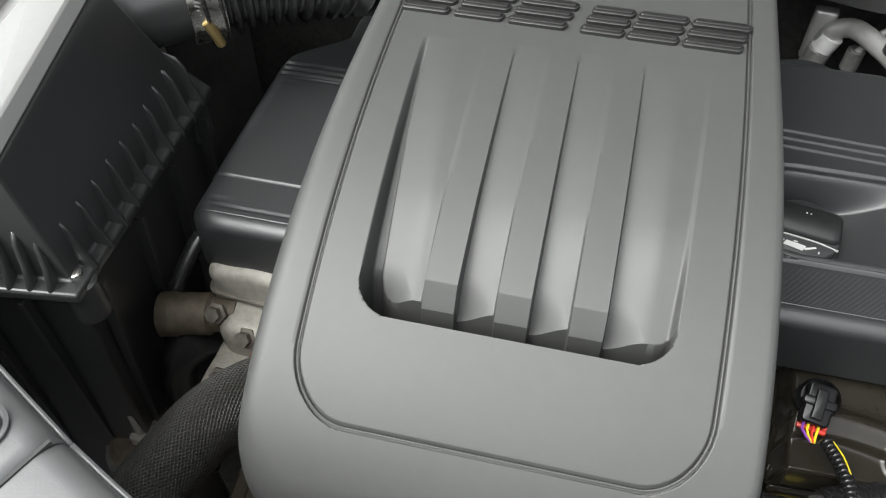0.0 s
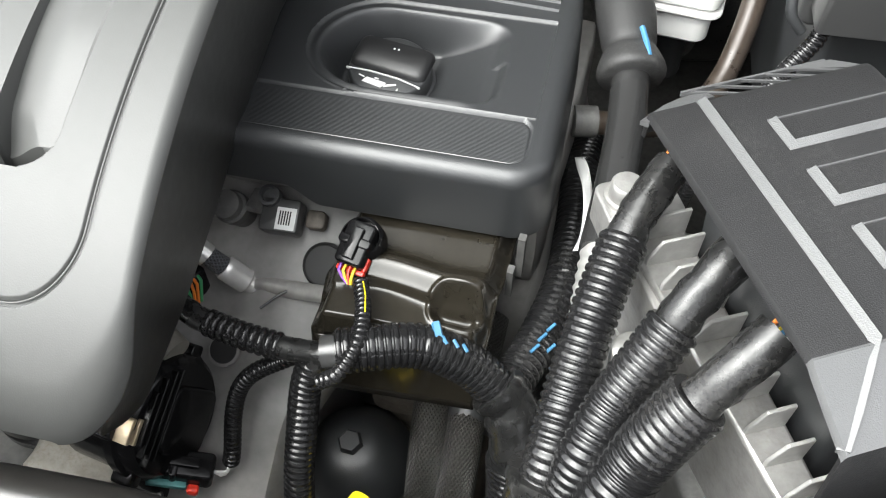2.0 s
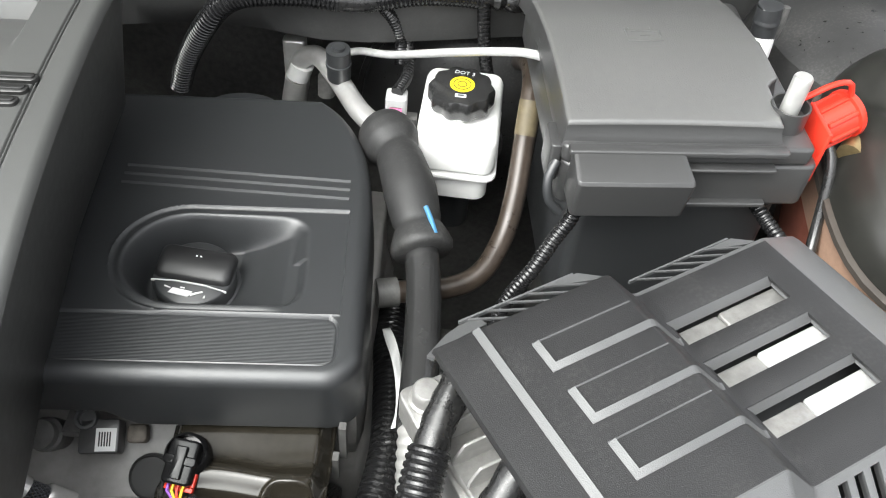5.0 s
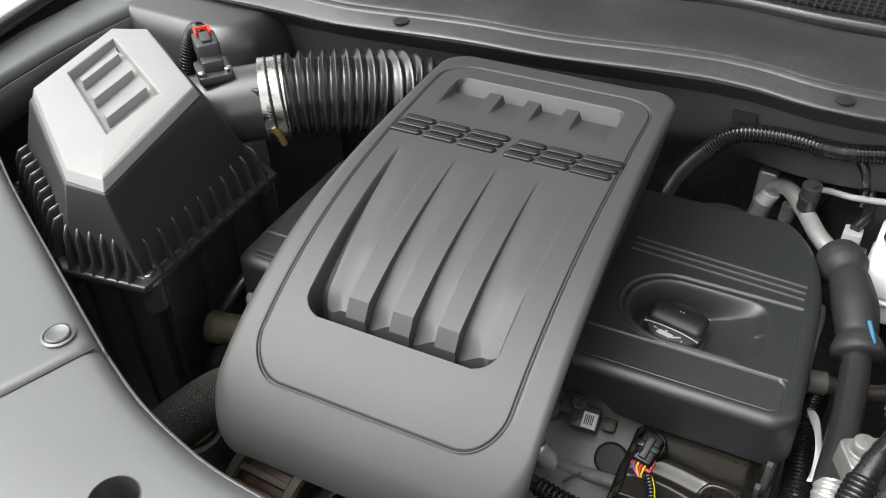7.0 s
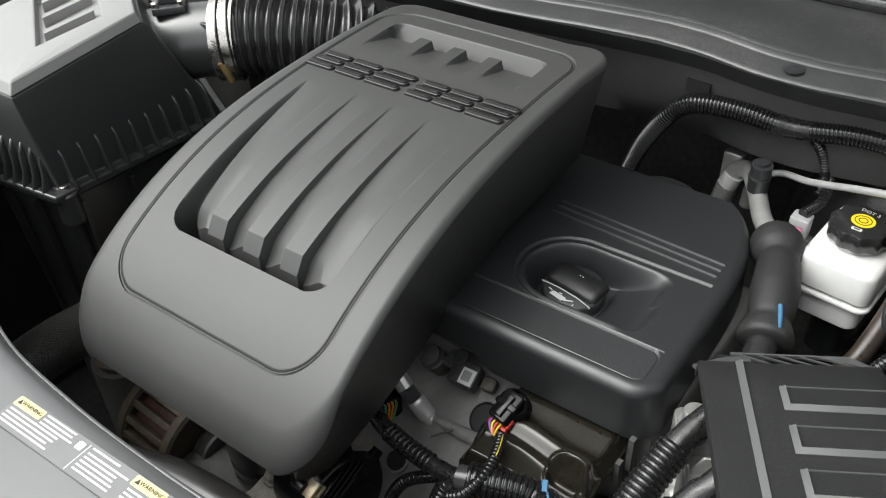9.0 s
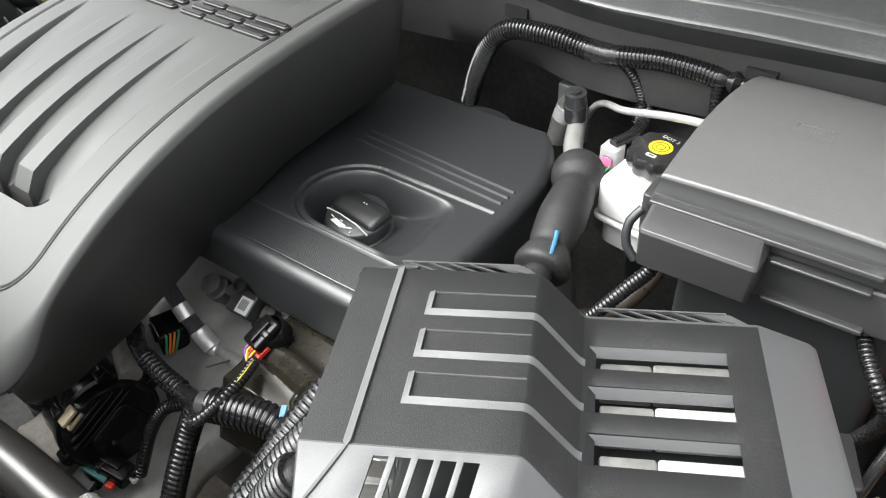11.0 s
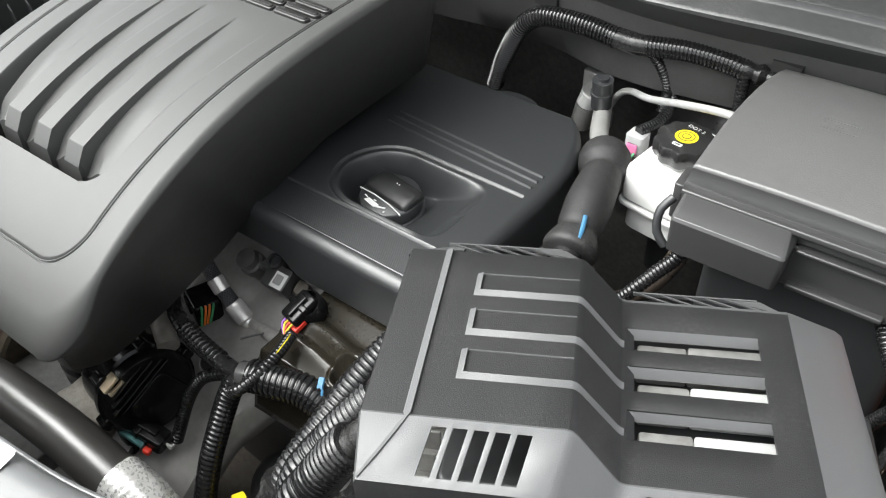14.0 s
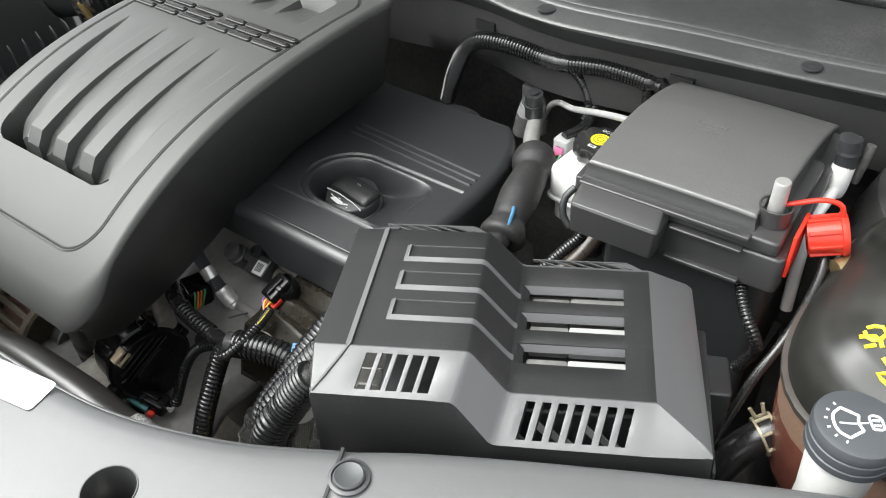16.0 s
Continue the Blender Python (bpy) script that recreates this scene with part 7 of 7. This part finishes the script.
at(part("cap_bolt", lathe([(0.0110, 0.972), (0.0110, 0.9765), (0.0092, 0.977), (0.0088, 0.9855), (0.0075, 0.987)], 22), M_ALU, e), G @ pose(-0.0117, 0.148, 0))
at(part("cap_bolt", lathe([(0.0105, 0.955), (0.0105, 0.968), (0.007, 0.970)], 20), M_ALU, e), G @ pose(-0.038, 0.062, 0))
at(part("white_ring", lathe([(0.012, 0.93), (0.012, 0.942), (0.0075, 0.942), (0.0075, 0.935)], 24), M_WHITE, e, "white plastic ring"), G @ pose(-0.060, 0.035, 0))
blob("case", 0.32, 0.56, 0.22, 0.52, 0.42, 0.80, 0.04, M_DARK, e, amp=0.004)
at(part("stay", rbox(-0.020, 0.02, 0.0, 0.12, 0.80, 0.905, 0.01, 0.003), M_DARK, e), G)

# battery tray
e = thing("battery_tray", BAT, "black plastic battery tray", "tray")
part("tray", rbox(-0.022, 0.262, -0.018, 0.135, 0.78, 0.838, 0.008, 0.003), M_BLACK, e)
part("side_wall", rbox(0.250, 0.262, -0.012, 0.125, 0.8385, 0.985, 0.003, 0.002), M_BLACK, e)
part("clip", rbox(0.262, 0.292, 0.105, 0.150, 0.88, 0.930, 0.004, 0.002), M_BLACK, e)
part("pillar", box(0.0, 0.22, 0.02, 0.12, 0.60, 0.778), M_DARK, e)
e = thing("fuse_box_stand", pose(0, 0, 0), "dark metal bracket below the fuse box", "bracket")
part("bracket", box(0.44, 0.59, 0.57, 0.72, 0.302, 0.798), M_DARK, e)


# ---- coolant tank ----
def coolant_tank():
    e = thing("coolant_tank", pose(0.748, 0.60, 0), "rounded coolant tank, dark above and filled with pink-orange coolant below", "coolant tank")

    def ring(k, z, seg=48):
        out = []
        for i in range(seg):
            a = 2 * math.pi * i / seg
            c, s = math.cos(a), math.sin(a)
            q = (abs(c) ** 3.0 + abs(s) ** 3.0) ** (-1 / 3.0)
            out.append((0.118 * k * q * c, 0.135 * k * q * s, z + 0.02 * s * (1 if z > 0.9 else 0)))
        return out
    part("lower_half", prism([ring(0.55, 0.78), ring(0.80, 0.80), ring(0.92, 0.84), ring(0.968, 0.898), ring(0.975, 0.9255)]), M_COOLANT, e, "translucent half full of pink-orange coolant")
    part("empty_band", prism([ring(0.9755, 0.9257), ring(0.982, 0.9400), ring(0.985, 0.9595)]), mat("cream_tank_plastic", (0.33, 0.21, 0.15), 0.3, grain=60, bump=0.05, var=0.12, blotch=30), e, "cream translucent band above the coolant")
    part("seam", prism([ring(0.985, 0.960), ring(1.02, 0.9615), ring(1.02, 0.9665), ring(0.99, 0.968)]), mat("tank_seam_plastic", (0.055, 0.048, 0.042), 0.3, var=0.1), e, "dark welded seam")
    KS, ZS = [0.2, 0.55, 0.74, 0.86, 0.94, 0.975, 0.985], [1.038, 1.033, 1.022, 1.008, 0.990, 0.977, 0.9685]

    def lump(x, y, k):
        # a pressed valley and soft swellings in the moulding
        d = (x * 0.75 + y * 0.66 + 0.035)
        return ((-0.014 * math.exp(-(d / 0.018) ** 2) + 0.010 * noise.noise((x * 17, y * 17, 4.0))) * smooth01((0.97 - k) / 0.22) * smooth01((math.hypot(x + 0.02, y - 0.004) - 0.036) / 0.02))
    hoops = []
    for k in lin(0.985, 0.2, 34):
        hoops.append([(x, y, z + lump(x, y, k)) for x, y, z in ring(k, interp(k, KS, ZS), 96)])
    part("upper_half", prism(hoops), M_TANK, e, "smoky dark upper half")
    cap = part("cap", lathe([(0.030, 1.028), (0.034, 1.032), (0.034, 1.052), (0.031, 1.056), (0.018, 1.058)], 64, wave=(9, 0.04)), M_BLACK, e, "black ribbed screw cap")
    at(cap, pose(-0.020, 0.004, 0))
    part("cap_label", lathe([(0.020, 1.058), (0.020, 1.0588)], 32), M_LABEL, cap, "white printed disc")

    def on_top(x, y):
        k = ((abs(x) / 0.118) ** 3 + (abs(y) / 0.135) ** 3) ** (1 / 3)
        return (x, y, interp(k, KS, ZS) + 0.02 * y / max(math.hypot(x, y), 1e-6) + lump(x, y, k) + 0.0005)
    for pts in ([(-0.066, -0.060), (-0.056, -0.054), (-0.048, -0.062), (-0.058, -0.072), (-0.066, -0.064)], [(-0.068, -0.072), (-0.054, -0.066), (-0.046, -0.074)], [(-0.060, -0.080), (-0.052, -0.074)], [(-0.042, -0.082), (-0.030, -0.090), (-0.040, -0.096), (-0.028, -0.100)]):
        part("crayon_mark", crumple(tube([on_top(x * 0.8 - 0.010, y * 0.8 - 0.022) for x, y in pts], 0.0017, 8), 0.0005, 300), M_YELLOW, e, "yellow crayon scrawl")
    part("support", box(-0.08, 0.08, -0.08, 0.08, 0.60, 0.781), M_DARK, e)
    return e


coolant_tank()
e = thing("tank_hose", pose(0, 0, 0), "black hose with an ivory spring clamp below the tank", "hose")
hose = [(0.672, 0.545, 0.868), (0.655, 0.528, 0.864), (0.640, 0.510, 0.855), (0.628, 0.494, 0.835), (0.620, 0.484, 0.80), (0.616, 0.478, 0.72)]
part("hose", tube(hose, 0.0150, 20), M_RUBBER, e)
ivory = mat("ivory_zinc", (0.50, 0.44, 0.31), 0.4, 0.3)
axis = (Vector((0.640, 0.510, 0.855)) - Vector((0.655, 0.528, 0.864))).normalized()
mid = Vector((0.6470, 0.5185, 0.8597))
side = axis.orthogonal().normalized()
other = axis.cross(side)
for k in (-1, 1):
    part("clamp", tube([tuple(mid + axis * (0.0075 * k - 0.0012)), tuple(mid + axis * (0.0075 * k + 0.0012))], 0.0182, 28), ivory, e, "ivory spring clamp")
for k in range(7):
    t = 2 * math.pi * k / 7
    d = (side * math.cos(t) + other * math.sin(t)) * 0.0172
    part("clamp_bar", tube([tuple(mid + d - axis * 0.0075), tuple(mid + d + axis * 0.0075)], 0.0018, 8), ivory, e)
ear = mid + Vector((-0.012, 0.004, 0.012))
for k in (-1, 1):
    part("clamp_ear", tube([tuple(ear + axis * 0.004 * k), tuple(ear + axis * 0.006 * k + Vector((-0.006, 0.001, 0.009)))], 0.0018, 8), ivory, e)


# ---- washer filler ----
e = thing("washer_filler", pose(0.7130, 0.411, 0, 0, 0, 125) @ Matrix.Diagonal((0.84, 0.84, 1, 1)), "white washer filler neck with a dark grey cap", "washer bottle")
part("neck", lathe([(0.034, 0.70), (0.034, 0.86), (0.026, 0.90), (0.0245, 0.96), (0.0275, 0.995), (0.0275, 1.018)], 40), M_WHITE, e, "milky white neck")
cap = part("cap", lathe([(0.0315, 1.014), (0.0338, 1.016), (0.0338, 1.0215), (0.0328, 1.0222), (0.0328, 1.0240), (0.0338, 1.0248), (0.0338, 1.0300), (0.0328, 1.0307), (0.0328, 1.0322), (0.0338, 1.0330), (0.0338, 1.0375), (0.0325, 1.0405), (0.029, 1.0415)], 48), mat("slate_cap_plastic", (0.055, 0.060, 0.066), 0.45, grain=500, bump=0.15, var=0.05), e, "dark slate grey snap cap")


def cap_stroke(pts, w=0.0011):
    part("mark", tube([(1.2 * x + 0.003, 1.2 * y + 0.001, 1.0414) for x, y in pts], w, 6, step=0.002), M_LABEL, cap, "white wiper mark")


cap_stroke([(-0.0150, 0.0080), (-0.0100, 0.0135), (-0.0030, 0.0150), (0.0040, 0.0135), (0.0090, 0.0080)], 0.0013)
cap_stroke([(-0.0150, 0.0080), (-0.0090, -0.0020)], 0.0013)
cap_stroke([(-0.0090, -0.0020), (-0.0030, -0.0005), (0.0030, -0.0020)], 0.0013)
cap_stroke([(0.0030, -0.0020), (0.0090, 0.0080)], 0.0013)
cap_stroke([(-0.0030, 0.0115), (-0.0035, 0.0040), (-0.0025, -0.0065)], 0.0008)
cap_stroke([(-0.0075, -0.0085), (0.0025, -0.0085), (0.0020, -0.0150), (-0.0070, -0.0150), (-0.0075, -0.0085)], 0.0011)
for x in (-0.0045, -0.0005):
    cap_stroke([(x, -0.0095), (x, -0.0140)], 0.0011)
for k in range(6):
    t = radians(150 - 24 * k)
    cap_stroke([(-0.003 + 0.0165 * math.cos(t), 0.0020 + 0.0165 * math.sin(t)), (-0.003 + 0.0185 * math.cos(t), 0.0020 + 0.0185 * math.sin(t))], 0.0009)

# ---- red terminal cover and its strap ----
e = thing("terminal_cover", pose(0.6205, 0.613, 1.016, 0, 76, 28) @ Matrix.Scale(0.88, 4), "bright red plastic terminal cover hanging by its strap", "terminal cover")
part("cup", lathe([(0.010, 0.020), (0.0205, 0.020), (0.0215, 0.018), (0.0215, 0.014), (0.0188, 0.013), (0.0175, -0.017), (0.0145, -0.017), (0.0135, 0.008), (0.002, 0.008)], 32), M_RED, e)
for i in range(8):
    at(part("flute", rbox(-0.0020, 0.0020, 0.0160, 0.0205, -0.0160, 0.0135, 0.001, 0.0008), M_RED, e), pose(0, 0, 0, 0, 0, 45 * i))
part("strap", tube([(-0.020, 0.0, 0.016), (-0.034, 0.002, 0.014), (-0.040, 0.004, -0.002), (-0.036, 0.008, -0.026), (-0.034, 0.010, -0.046)], 0.0026, 8), M_RED, e)
e = thing("positive_cable", pose(0, 0, 0), "dark cable and red sleeve beside the fuse box", "cable")
part("cable", tube([(0.620, 0.620, 1.005), (0.630, 0.600, 0.985), (0.628, 0.57, 0.94), (0.618, 0.53, 0.90), (0.610, 0.49, 0.84)], 0.0045, 12), M_RUBBER, e)
part("sleeve", tube([(0.640, 0.60, 0.995), (0.660, 0.625, 1.0), (0.69, 0.65, 1.0)], 0.010, 14), mat("brass_fitting", (0.35, 0.27, 0.14), 0.4, 0.8, var=0.3), e, "tarnished brass hose fitting")

# ---- service port behind the fuse box ----
e = thing("service_port", pose(0, 0, 0), "white-coated pipe with a black service cap", "pipe fitting")
part("body", tube([(0.5935, 0.729, 0.978), (0.5945, 0.7305, 1.000), (0.5950, 0.7330, 1.0125)], 0.0118, 22, step=0.003, rfun=lambda s, t: interp(s / t, [0, 0.15, 0.5, 1.0], [0.0095, 0.0108, 0.0110, 0.0102])), M_WHITE, e, "white-coated fitting")
part("outlet", tube([(0.594, 0.726, 0.985), (0.5955, 0.700, 0.986), (0.596, 0.663, 0.983), (0.600, 0.645, 0.965), (0.605, 0.635, 0.90)], 0.0060, 14), M_WHITE, e)
part("inlet", tube([(0.593, 0.735, 0.985), (0.585, 0.77, 0.98), (0.57, 0.82, 0.95)], 0.0065, 14), M_PIPE, e)
cap = part("service_cap", tube([(0.5950, 0.7330, 1.010), (0.5930, 0.7340, 1.036), (0.5928, 0.7341, 1.0375)], 0.0118, 24, step=0.0015, rfun=lambda s, t: 0.0106 + 0.0007 * (0.42 < s / t < 0.55)), M_BLACK, e, "black plastic service cap")
part("knob", tube([(0.5928, 0.7341, 1.0375), (0.5927, 0.7342, 1.0385)], 0.0030, 12), M_GLOSS, cap)
part("stay", tube([(0.606, 0.742, 0.99), (0.609, 0.742, 1.015), (0.610, 0.745, 1.032)], 0.0045, 10), M_DARK, e, "dull metal stay")
e = thing("strut_tower", pose(0.76, 0.80, 0.93), "black rounded strut tower", "strut tower")
part("dome", lathe([(0.16, -0.62), (0.155, 0.0), (0.14, 0.05), (0.10, 0.075), (0.05, 0.08)], 48), M_BODY, e)
